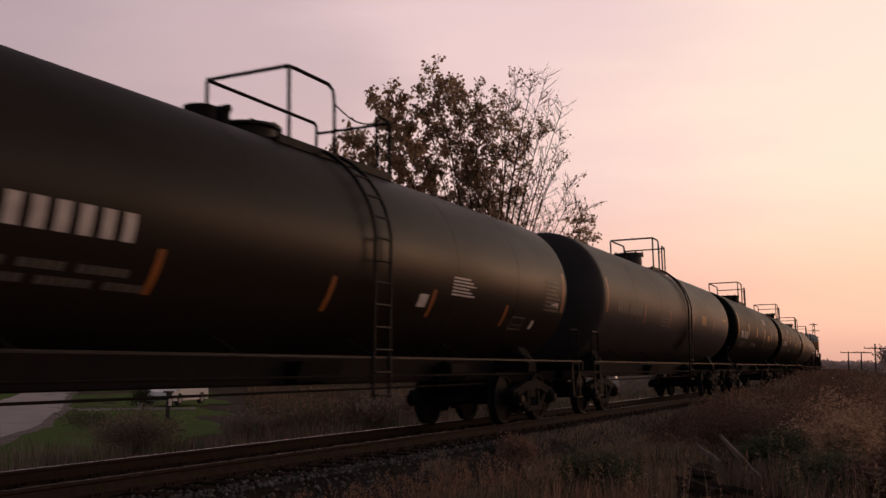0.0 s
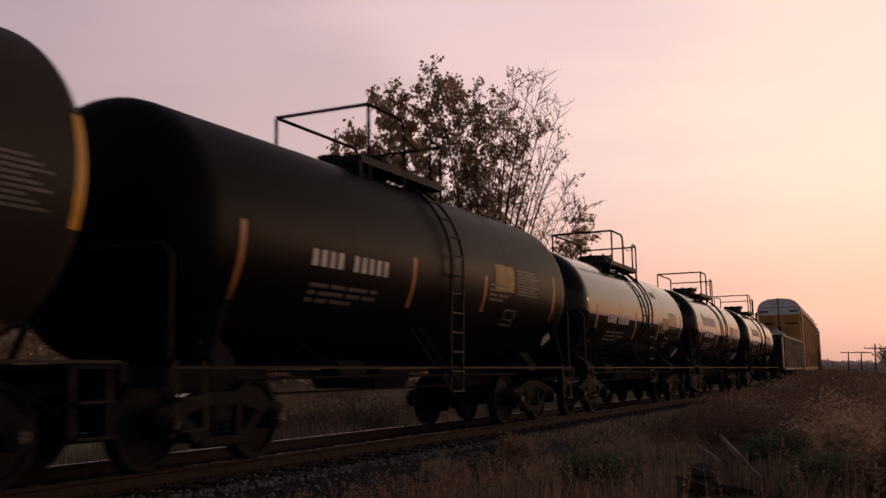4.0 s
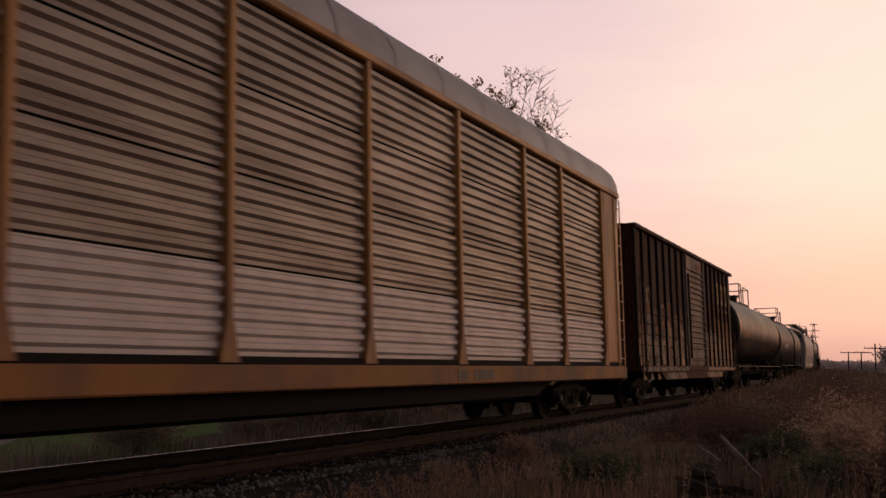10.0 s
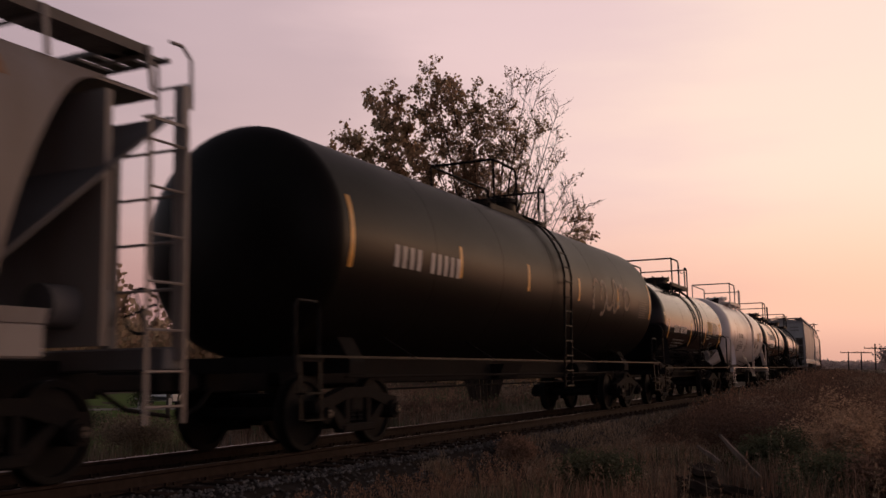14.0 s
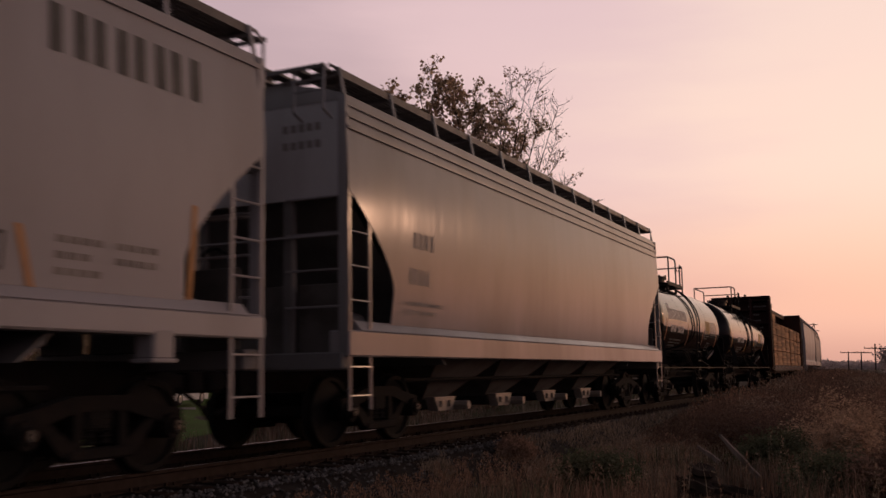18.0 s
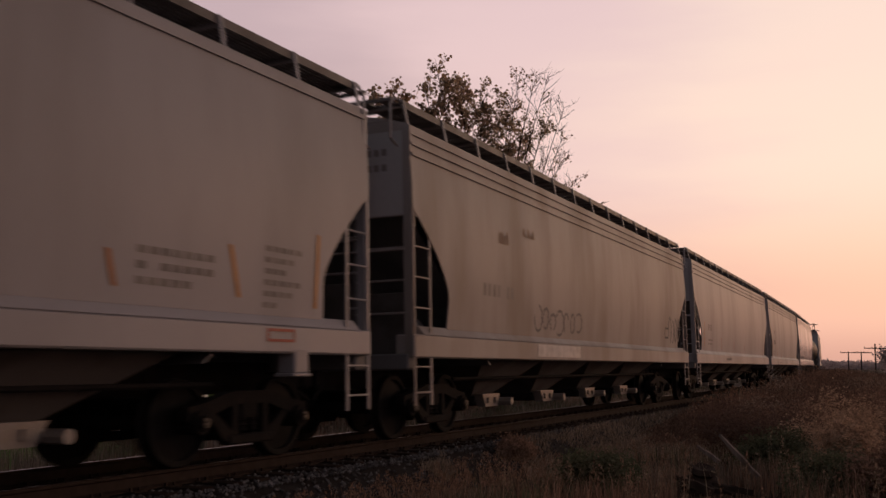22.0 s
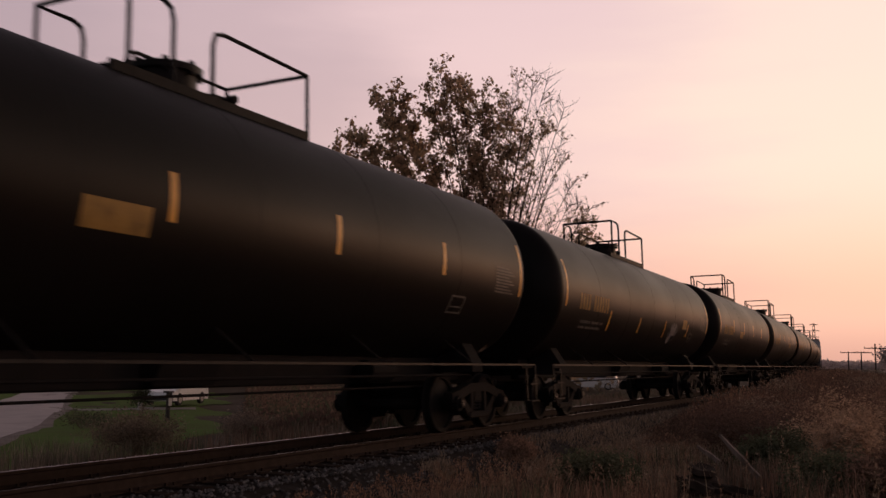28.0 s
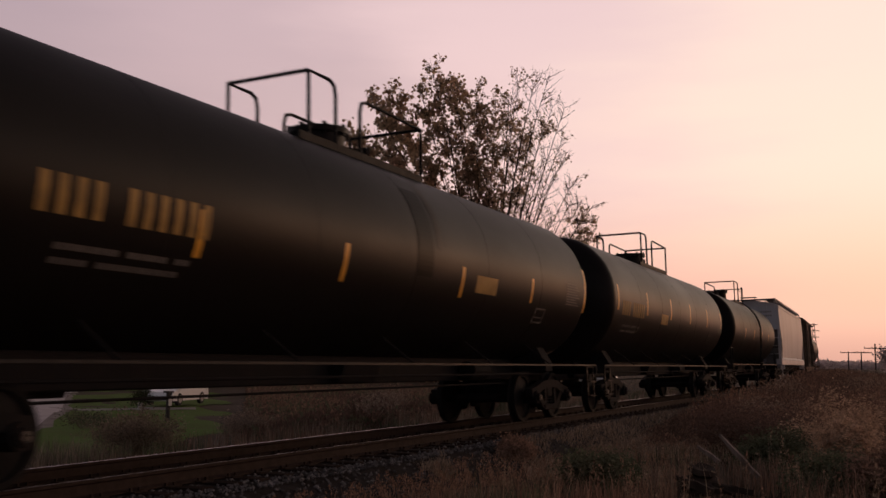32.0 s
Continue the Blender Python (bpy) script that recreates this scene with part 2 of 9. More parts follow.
    "mark_black": material("black_stencil_paint", (0.045, 0.042, 0.042), 0.6, vary=0.25, scale=5.0, amount=0.5),
    "mark_grey": material("faded_black_stencil_paint", (0.20, 0.18, 0.17), 0.6, vary=0.3, scale=5.0, amount=0.5),
    "mark_red": material("red_stencil_paint", (0.35, 0.08, 0.05), 0.6, vary=0.25, scale=5.0, amount=0.5),
    "graffiti_pale": material("pale_spray_paint", (0.250, 0.205, 0.170), 0.6, vary=0.4, scale=2.2, second=(0.170, 0.100, 0.050), amount=0.8),
    "graffiti_ochre": material("ochre_spray_paint", (0.300, 0.145, 0.040), 0.6, vary=0.4, scale=2.5, second=(0.150, 0.120, 0.100), amount=0.8),
    "paint_tan": material("faded_tan_spray_paint", (0.290, 0.185, 0.100), 0.65, vary=0.4, scale=3.2, second=(0.120, 0.080, 0.056), amount=0.9, spec=0.15),
    "paint_rust": material("rust_orange_spray_paint", (0.205, 0.072, 0.025), 0.65, vary=0.4, scale=2.8, second=(0.070, 0.032, 0.020), amount=0.9, spec=0.15),
    "paint_stone": material("stone_grey_spray_paint", (0.185, 0.160, 0.140), 0.65, vary=0.4, scale=3.5, second=(0.120, 0.080, 0.050), amount=0.9, spec=0.15),
    "paint_dark": material("black_spray_paint", (0.035, 0.028, 0.026), 0.6, vary=0.4, scale=3.5, second=(0.090, 0.065, 0.050), amount=0.6, spec=0.15),
    "graffiti_grey": material("grey_spray_paint", (0.100, 0.095, 0.100), 0.6, vary=0.4, scale=2.5, second=(0.170, 0.150, 0.145), amount=0.6),
    "tarp": material("crumpled_plastic_sheet", (0.030, 0.030, 0.032), 0.35, vary=0.4, scale=3.0, second=(0.075, 0.073, 0.075), amount=0.5, bump=0.15),
    "rail": material("rail_steel_rusty", (0.034, 0.023, 0.018), 0.75, vary=0.4, scale=8.0, second=(0.020, 0.013, 0.010), amount=0.5, spec=0.06),
    "rail_head": material("rail_head_polished", (0.300, 0.270, 0.255), 0.30, metal=1.0, vary=0.2, scale=6.0, amount=0.4, bump=0.02),
    "tie": material("creosoted_timber_tie", (0.024, 0.016, 0.013), 0.85, vary=0.5, scale=3.0, second=(0.040, 0.027, 0.021), amount=0.6, stretch=(1, 4, 4), per_object=0.5, spec=0.05),
    "ballast": material("ballast_bed", (0.034, 0.029, 0.027), 0.9, vary=0.8, scale=2.0, fine=14.0, second=(0.020, 0.015, 0.012), amount=0.7, bump=0.6, spec=0.05),
    "stone": material("crushed_stone", (0.130, 0.122, 0.120), 0.85, vary=0.5, scale=9.0, second=(0.050, 0.042, 0.038), amount=0.7, island=1.0, spec=0.05),
    "soil": material("dry_weedy_ground", (0.085, 0.062, 0.046), 0.95, vary=0.6, scale=0.35, fine=9.0, second=(0.052, 0.046, 0.028), amount=0.8, bump=0.5, spec=0.05),
    "lawn": material("mown_lawn", (0.088, 0.140, 0.028), 0.9, vary=0.5, scale=0.6, fine=18.0, second=(0.090, 0.100, 0.034), amount=0.6, bump=0.4, spec=0.05),
    "asphalt": material("worn_asphalt_road", (0.480, 0.415, 0.400), 0.85, vary=0.2, scale=0.8, fine=30.0, second=(0.360, 0.310, 0.300), amount=0.6, bump=0.2, spec=0.05),
    "weed_brown": material("dry_brown_grass", (0.322, 0.250, 0.190), 0.85, vary=0.3, scale=0.4, second=(0.190, 0.148, 0.114), amount=0.8, bump=0, island=1.0, spec=0.08, through_light=0.4),
    "weed_rust": material("rusty_red_weeds", (0.295, 0.184, 0.130), 0.85, vary=0.3, scale=0.5, second=(0.185, 0.128, 0.098), amount=0.8, bump=0, island=1.0, spec=0.08, through_light=0.4),
    "weed_green": material("dull_green_weeds", (0.128, 0.140, 0.082), 0.85, vary=0.3, scale=0.6, second=(0.190, 0.150, 0.102), amount=0.7, bump=0, island=0.9, spec=0.08, through_light=0.4),
    "weed_russet": material("dark_russet_weeds", (0.170, 0.108, 0.083), 0.9, vary=0.3, scale=0.5, second=(0.110, 0.080, 0.062), amount=0.8, bump=0, island=0.7, spec=0.05, through_light=0.35),
    "goldenrod": material("faded_goldenrod_fluff", (0.560, 0.400, 0.280), 0.9, vary=0.3, scale=0.8, second=(0.330, 0.220, 0.150), amount=0.8, bump=0, island=0.8, spec=0.05, through_light=0.5),
    "bearing_metal": material("worn_bearing_cap_metal", (0.060, 0.054, 0.050), 0.45, metal=0.5, vary=0.3, scale=8.0, amount=0.5),
    "weed_pale": material("pale_seed_heads", (0.310, 0.235, 0.168), 0.9, vary=0.3, scale=0.8, second=(0.230, 0.170, 0.115), amount=0.7, bump=0, island=0.9, spec=0.08, through_light=0.4),
    "leaf": material("autumn_tree_leaves", (0.520, 0.410, 0.270), 0.7, vary=0.3, scale=0.6, second=(0.460, 0.290, 0.210), amount=0.8, bump=0, island=0.7, spec=0.1, through_light=0.75),
    "leaf_dark": material("dark_shrub_leaves", (0.050, 0.055, 0.030), 0.8, vary=0.4, scale=1.5, second=(0.028, 0.030, 0.018), amount=0.7, bump=0, island=0.8, spec=0.08, through_light=0.3),
    "bark": material("grey_brown_bark", (0.070, 0.052, 0.042), 0.9, vary=0.5, scale=3.0, second=(0.035, 0.026, 0.021), amount=0.7, stretch=(3, 3, 0.6), bump=0.4, spec=0.05),
    "driftwood": material("weathered_broken_wood", (0.300, 0.240, 0.205), 0.85, vary=0.4, scale=4.0, second=(0.100, 0.075, 0.060), amount=0.7, stretch=(4, 4, 0.5), bump=0.4, spec=0.05),
    "old_pole": material("weathered_pole_wood", (0.060, 0.046, 0.038), 0.9, vary=0.4, scale=3.0, amount=0.6, stretch=(3, 3, 0.4)),
    # far too pale for leaves: the haze of distance is put into this colour
    "woods": material("distant_woods_hazed_foliage", (0.620, 0.520, 0.500), 0.9, vary=0.4, scale=0.05, fine=0.6, second=(0.450, 0.380, 0.360), amount=0.7, bump=0, island=0.5, spec=0.05, through_light=0.5),
    "car_white": material("white_car_paint", (0.75, 0.73, 0.72), 0.3, vary=0.05, scale=2.0, second=(0.6, 0.57, 0.55), amount=0.3, bump=0, coat=0.6),
    "car_dark": material("dark_trim_plastic", (0.02, 0.02, 0.02), 0.6, vary=0.2, scale=4.0, bump=0),
    "rubber": material("tyre_rubber", (0.018, 0.017, 0.017), 0.85, vary=0.3, scale=6.0, bump=0.1),
    "rim": material("alloy_rim", (0.45, 0.44, 0.43), 0.35, metal=0.8, vary=0.1, scale=6.0, bump=0),
    "lamp_red": material("tail_lamp_lens", (0.25, 0.02, 0.015), 0.3, vary=0.1, scale=6.0, bump=0),
    "concrete": material("weathered_concrete", (0.26, 0.24, 0.22), 0.85, vary=0.25, scale=1.5, second=(0.16, 0.14, 0.12), amount=0.6, spec=0.05),
    "glass": glass_material("dark_glass"),
}

# ---- mesh tools ----
class Geo:
    """Vertices and faces gathered from simple solids."""

    def __init__(self):
        self.v, self.f = [], []

    def add(self, verts, faces):
        n = len(self.v)
        self.v += [tuple(p) for p in verts]
        self.f += [tuple(i + n for i in f) for f in faces]
        return self

    def box(self, x0, x1, y0, y1, z0, z1, bevel=0.0):
        b = min(bevel, (x1 - x0) / 3, (y1 - y0) / 3, (z1 - z0) / 3)
        if b <= 0:
            v = [(x, y, z) for x in (x0, x1) for y in (y0, y1) for z in (z0, z1)]
            return self.add(v, [(0, 1, 3, 2), (4, 6, 7, 5), (0, 4, 5, 1), (2, 3, 7, 6), (0, 2, 6, 4), (1, 5, 7, 3)])
        ring = [(x0 + b, y0), (x1 - b, y0), (x1, y0 + b), (x1, y1 - b), (x1 - b, y1), (x0 + b, y1), (x0, y1 - b), (x0, y0 + b)]
        cx, cy = (x0 + x1) / 2, (y0 + y1) / 2
        sx, sy = 1 - 2 * b / (x1 - x0), 1 - 2 * b / (y1 - y0)
        v = []
        for z, inset in ((z0, 1), (z0 + b, 0), (z1 - b, 0), (z1, 1)):
            v += [((cx + (x - cx) * sx, cy + (y - cy) * sy, z) if inset else (x, y, z)) for x, y in ring]
        f = [tuple(reversed(range(8))), tuple(range(24, 32))]
        for r in range(3):
            f += [(r * 8 + i, r * 8 + (i + 1) % 8, r * 8 + 8 + (i + 1) % 8, r * 8 + 8 + i) for i in range(8)]
        return self.add(v, f)

    def beam(self, p, q, w, h=None, up=(0, 0, 1)):
        """A square bar from p to q."""
        p, q = Vector(p), Vector(q)
        d = (q - p).normalized()
        up = Vector(up)
        if abs(d.dot(up)) > 0.95:
            up = Vector((1, 0, 0))
        a = d.cross(up).normalized() * w / 2
        b = a.cross(d).normalized() * (h or w) / 2
        v = [c + i * a + j * b for c in (p, q) for i, j in ((-1, -1), (1, -1), (1, 1), (-1, 1))]
        return self.add(v, [(3, 2, 1, 0), (4, 5, 6, 7), (0, 1, 5, 4), (1, 2, 6, 5), (2, 3, 7, 6), (3, 0, 4, 7)])

    def tube(self, pts, r, n=6, r1=None):
        """A round bar along points, tapered to r1."""
        pts = [Vector(p) for p in pts]
        r1 = r if r1 is None else r1
        rings = []
        for i, p in enumerate(pts):
            d = (pts[min(i + 1, len(pts) - 1)] - pts[max(i - 1, 0)]).normalized()
            a = d.orthogonal().normalized() if i == 0 else (prev - d * prev.dot(d)).normalized()
            prev = a
            b = d.cross(a)
            rr = r + (r1 - r) * i / (len(pts) - 1)
            rings.append([p + rr * (math.cos(2 * math.pi * k / n) * a + math.sin(2 * math.pi * k / n) * b) for k in range(n)])
        f = [tuple(reversed(range(n))), tuple(range(n * (len(pts) - 1), n * len(pts)))]
        for i in range(len(pts) - 1):
            f += [(i * n + k, i * n + (k + 1) % n, i * n + n + (k + 1) % n, i * n + n + k) for k in range(n)]
        return self.add([p for ring in rings for p in ring], f)

    def cyl(self, c, axis, r, h, n=20, r1=None):
        c, axis = Vector(c), Vector(axis).normalized()
        return self.tube([c - axis * h / 2, c + axis * h / 2], r, n, r1)

    def prism(self, outline, y0, y1):
        """An outline in x, z (counter-clockwise seen from -y) drawn out along y."""
        n = len(outline)
        v = [(x, y, z) for y in (y0, y1) for x, z in outline]
        return self.add(v, [tuple(range(n)), tuple(reversed(range(n, 2 * n)))] + [(i, n + i, n + (i + 1) % n, (i + 1) % n) for i in range(n)])

    def slab(self, outline, x0, x1):
        """An outline in y, z drawn out along x."""
        n = len(outline)
        v = [(x, y, z) for x in (x0, x1) for y, z in outline]
        return self.add(v, [tuple(reversed(range(n))), tuple(range(n, 2 * n))] + [(i, (i + 1) % n, n + (i + 1) % n, n + i) for i in range(n)])

    def sheet(self, fn, us, vs, t=0.0):
        """A sheet of points fn(u, v)."""
        m = len(vs)
        return self.add([fn(u, v) for u in us for v in vs],
                        [(i * m + j, (i + 1) * m + j, (i + 1) * m + j + 1, i * m + j + 1) for i in range(len(us) - 1) for j in range(m - 1)])

    def lathe(self, profile, n=32, axis="y"):
        """A profile of (r, along) turned round an axis through the origin."""
        m = len(profile)
        v = []
        for k in range(n):
            a = 2 * math.pi * k / n
            for r, h in profile:
                c, s = r * math.cos(a), r * math.sin(a)
                v.append({"y": (c, h, s), "z": (c, s, h), "x": (h, c, s)}[axis])
        return self.add(v, [(k * m + j, ((k + 1) % n) * m + j, ((k + 1) % n) * m + j + 1, k * m + j + 1) for k in range(n) for j in range(m - 1)])

    def moved(self, m):
        self.v = [tuple(m @ Vector(p)) for p in self.v]
        return self

    def join(self, other, m=None):
        return self.add([tuple(m @ Vector(p)) for p in other.v] if m else other.v, other.f)


MESHES = {}


def mesh_of(key, build, mat, smooth=False):
    """The mesh of that key, built once and shared."""
    full = (key, mat.name)
    if full not in MESHES:
        g = Geo()
        build(g)
        me = bpy.data.meshes.new(key if isinstance(key, str) else str(key[0]))
        me.from_pydata(g.v, [], g.f)
        bm = bmesh.new()
        bm.from_mesh(me)
        bmesh.ops.recalc_face_normals(bm, faces=bm.faces)
        bm.to_mesh(me)
        bm.free()
        me.materials.append(mat)
        if smooth:
            me.shade_smooth()
            me.set_sharp_from_angle(angle=radians(38))
        MESHES[full] = me
    return MESHES[full]


def part(name, key, build, mat, parent=None, label="", at=None, smooth=False):
    """One mesh object under a thing or part; meshes of the same key are shared."""
    ob = new(name, mesh_of(key, build, M[mat] if isinstance(mat, str) else mat, smooth))
    if parent is not None:
        ob.parent = parent
    if at is not None:
        ob.matrix_basis = at
    if label:
        tagged(ob, label)
    return ob


def solid(name, build, mat, label, category, group="", kind="", at=None, smooth=False):
    """A top-level thing of one mesh."""
    ob = part(name, (name, len(MESHES)), build, mat, None, "", at, smooth)
    return tagged(ob, label, category, group, kind)


# ---- the line of the track ----
NEAR_RAIL, BEND, CANT, GAUGE, SPEED = -7.013, 0.000679, 0.0334, 1.505, 21.623


def track_pose(s, off=0.0, z=0.0):
    """The pose on the track s metres along it; off: to the right of the track's middle; y points along it."""
    a = s * BEND
    x, y = NEAR_RAIL - (1 - math.cos(a)) / BEND, math.sin(a) / BEND
    return Matrix.Translation((x, y, 0)) @ pose(0, 0, 0, 0, math.degrees(-CANT), math.degrees(a)) @ Matrix.Translation((off - GAUGE / 2, 0, z))


def beside(s, off):
    """Level ground off metres to the right of the track's middle."""
    a = s * BEND
    r = 1 / BEND + off - GAUGE / 2
    return Vector((NEAR_RAIL - 1 / BEND + r * math.cos(a), r * math.sin(a), 0))

# ---- ground ----
def smooth_step(a, b, x):
    t = max(0.0, min(1.0, (x - a) / (b - a)))
    return t * t * (3 - 2 * t)


def track_off(x, y):
    """The distance from the track's middle, to the right positive."""
    return math.hypot(x - NEAR_RAIL + 1 / BEND, y) - 1 / BEND + GAUGE / 2


def ground_z(x, y):
    """Height of the earth: a low bank under the track, a ditch on both sides, slow swells."""
    o = track_off(x, y)
    near = 1.0 / (1.0 + max(0.0, math.hypot(x, y) - 60) / 80)
    z = -0.62 + near * 0.16 * noise.noise((x * 0.14, y * 0.14, 0)) + near * 0.08 * noise.noise((x * 0.6, y * 0.6, 3))
    if o > 0:
        z += 0.12 * smooth_step(7, 3, o)
        z += 0.35 * smooth_step(24, 50, y) * smooth_step(9, 3, o) * smooth_step(140, 80, y)
    else:
        z -= 0.80 * smooth_step(-3.0, -13, o)
    bank = smooth_step(3.4, 1.9, abs(o + 0.0))
    return z * (1 - bank) + (-0.42) * bank


def build_ground(g):
    def axis(lo, hi, fine_lo, fine_hi, step):
        pts, p = [], fine_lo
        while p < fine_hi:
            pts.append(p)
            p += step
        s, p = step, fine_hi
        while p < hi:
            pts.append(p)
            s *= 1.35
            p += s
        pts.append(hi)
        s, p, left = step, fine_lo - step, []
        while p > lo:
            left.append(p)
            s *= 1.35
            p -= s
        left.append(lo)
        return left[::-1] + pts
    xs, ys = axis(-2500, 2500, -30, 14, 0.5), axis(-2500, 2500, -4, 70, 0.6)
    g.sheet(lambda x, y: (x, y, ground_z(x, y)), xs, ys)


ground = solid("ground", build_ground, "soil", "dry brown weedy earth beside a railway line", "ground", kind="structure", smooth=True)


# ---- track ----
def build_bed(g):
    ss = [s * 2.0 - 60 for s in range(0, 280)]
    prof = [(-2.55, -0.50), (-1.85, -0.22), (-0.9, -0.185), (0.0, -0.19), (0.9, -0.185), (1.75, -0.22), (2.35, -0.46), (2.6, -0.56)]
    g.sheet(lambda s, i: track_pose(s, prof[i][0], prof[i][1] + 0.02 * noise.noise((s, i, 0))).translation, ss, list(range(len(prof))))


ballast_bed = solid("ballast", build_bed, "ballast", "dark crushed stone ballast bed under the railway track", "ballast", kind="structure", smooth=True)


def build_rail(side):
    prof = [(-0.068, -0.17), (0.068, -0.17), (0.068, -0.155), (0.010, -0.135), (0.009, -0.045), (0.036, -0.032), (0.036, -0.012), (0.027, -0.003),
            (-0.027, -0.003), (-0.036, -0.012), (-0.036, -0.032), (-0.009, -0.045), (-0.010, -0.135), (-0.068, -0.155)]
    head = [(-0.024, -0.004), (0.024, -0.004), (0.021, 0.0), (-0.021, 0.0)]
    if side > 0:
        head = [(-0.028, -0.006), (-0.006, -0.004), (-0.008, -0.0015), (-0.026, -0.003)]

    def run(g, prof):
        n = len(prof)
        ss = [s * 2.5 - 60 for s in range(0, 225)]
        v = [track_pose(s, side * GAUGE / 2 + x, z).translation for s in ss for x, z in prof]
        g.add(v, [(i * n + j, i * n + (j + 1) % n, (i + 1) * n + (j + 1) % n, (i + 1) * n + j) for i in range(len(ss) - 1) for j in range(n)])
    rail = solid("rail", lambda g: run(g, prof), "rail", "rusty steel rail with a polished running head", "rail", group="rails of the track", kind="structure")
    part("rail_head", ("rail_head", side), lambda g: run(g, head), "rail_head", rail, "bright polished running surface")


for side in (1, -1):
    build_rail(side)


# ---- distance ----
def aim(px, dist):
    """A place at that bearing (degrees to the right of the camera's line) and distance."""
    a = radians(25.975 - px)
    return Vector((-math.sin(a) * dist, math.cos(a) * dist, 0))

# ---- the train: parts shared by all the cars ----
# A car's space: x to the right of the track, y back along the train, z up from the rail's head.
def wheel(parent, x, y, r):
    def build(g):
        s = 1 if x > 0 else -1
        prof = [(0.09, 0.09), (0.10, 0.075), (r * 0.55, 0.035), (r * 0.84, 0.02), (r * 0.86, 0.062), (r - 0.012, 0.066), (r, 0.058), (r + 0.005, -0.045),
                (r + 0.028, -0.062), (r + 0.02, -0.078), (r * 0.86, -0.08), (r * 0.84, -0.03), (0.10, -0.03), (0.0, -0.03)]
        g.lathe([(0.0, 0.09)] + prof, 36, "x")
        if s < 0:
            g.v = [(-a, b, c) for a, b, c in g.v]
    part("wheel", ("wheel", r, x > 0), build, "wheel_steel", parent, at=pose(x, y, r), smooth=True)


def side_frame_geo(g, r):
    """A cast side frame: a bowed top member, a dipped bottom member, columns round the springs."""
    w = 0.889
    top = [(-w - 0.17, r + 0.02), (-w - 0.16, r + 0.16), (-w + 0.1, r + 0.20), (-0.34, r + 0.31), (0.34, r + 0.31), (w - 0.1, r + 0.20),
           (w + 0.16, r + 0.16), (w + 0.17, r + 0.02), (w + 0.11, r - 0.02), (w - 0.12, r + 0.04), (0.3, r + 0.17), (-0.3, r + 0.17), (-w + 0.12, r + 0.04), (-w - 0.11, r - 0.02)]
    g.slab(top, -0.075, 0.075)
    for s in (-1, 1):
        leg = [(0.62 * s, r + 0.10), (0.75 * s, r + 0.10), (0.46 * s, r - 0.20), (0.36 * s, r - 0.24), (0.27 * s, r - 0.14)]
        g.slab(leg if s < 0 else leg[::-1], -0.06, 0.06)
        g.box(-0.06, 0.06, 0.27 * s - 0.05, 0.27 * s + 0.05, r - 0.2, r + 0.2)
        g.cyl((0.0, w * s, r), (1, 0, 0), 0.125, 0.26, 14)
        g.cyl((0.14, w * s, r), (1, 0, 0), 0.085, 0.06, 10)
    g.box(-0.085, 0.085, -0.40, 0.40, r - 0.26, r - 0.15, 0.02)


def spring_geo(g, r):
    prof = [(0.0, -0.13)]
    for k in range(5):
        prof += [(0.045, -0.13 + k * 0.055), (0.064, -0.115 + k * 0.055), (0.045, -0.10 + k * 0.055)]
    g.lathe(prof + [(0.0, 0.14)], 12, "z")


def truck(car, y, r=0.457):
    """A two-axle truck."""
    t = part("truck", ("bolster", r), lambda g: (g.box(-1.05, 1.05, -0.18, 0.18, r - 0.02, r + 0.24, 0.04), g.cyl((0, 0, r + 0.28), (0, 0, 1), 0.2, 0.12, 14)),
             "truck_steel", car, at=pose(0, y, 0))
    for x in (-1, 1):
        m = pose(x * 1.0, 0, 0, 0, 0, 0 if x > 0 else 180)
        part("side_frame", ("side_frame", r), lambda g: side_frame_geo(g, r), "truck_steel", t, at=m)
        for yy in (-0.09, 0.09):
            part("spring", ("spring", r), lambda g: spring_geo(g, r), "steel_dark", t, at=pose(x * 1.0, yy, r))
        for yy in (-0.889, 0.889):
            wheel(t, x * 0.755, yy, r)
    for yy in (-0.889, 0.889):
        part("bearing_cap", ("bearing", r), lambda g: (g.cyl((0.0, 0, 0), (1, 0, 0), 0.05, 0.02, 12), [g.cyl((0.014, 0.03 * math.cos(a), 0.03 * math.sin(a)), (1, 0, 0), 0.011, 0.02, 6) for a in (0.5, 2.6, 4.7)]), "bearing_metal", t, at=pose(1.178, yy, r))
        part("axle", ("axle", r), lambda g: g.cyl((0, 0, 0), (1, 0, 0), 0.08, 2.1, 12), "truck_steel", t, at=pose(0, yy, r))
        part("brake_beam", ("brake", r), lambda g: (g.beam((-0.8, 0, 0), (0.8, 0, 0), 0.09, 0.12), g.box(-0.83, -0.68, -0.07, 0.07, -0.16, 0.16), g.box(0.68, 0.83, -0.07, 0.07, -0.16, 0.16)),
             "steel_dark", t, at=pose(0, yy - math.copysign(0.53, yy), r - 0.05))


def coupler(car, y, reach):
    """A draft gear and knuckle from the end at y, reach metres out."""
    s = 1 if y > 0 else -1

    def build(g):
        g.box(-0.09, 0.09, min(0, s * reach), max(0, s * reach), 0.78, 0.96, 0.02)
        g.box(-0.15, 0.17, min(s * (reach - 0.28), s * reach), max(s * (reach - 0.28), s * reach), 0.74, 1.02, 0.04)
        g.tube([(0.25, 0, 0.8), (0.32, s * 0.3, 0.6), (0.2, s * reach * 0.9, 0.5)], 0.025, 6)
    part("coupler", ("coupler", round(reach, 2), s), build, "steel_dark", car, at=pose(0, y, 0))


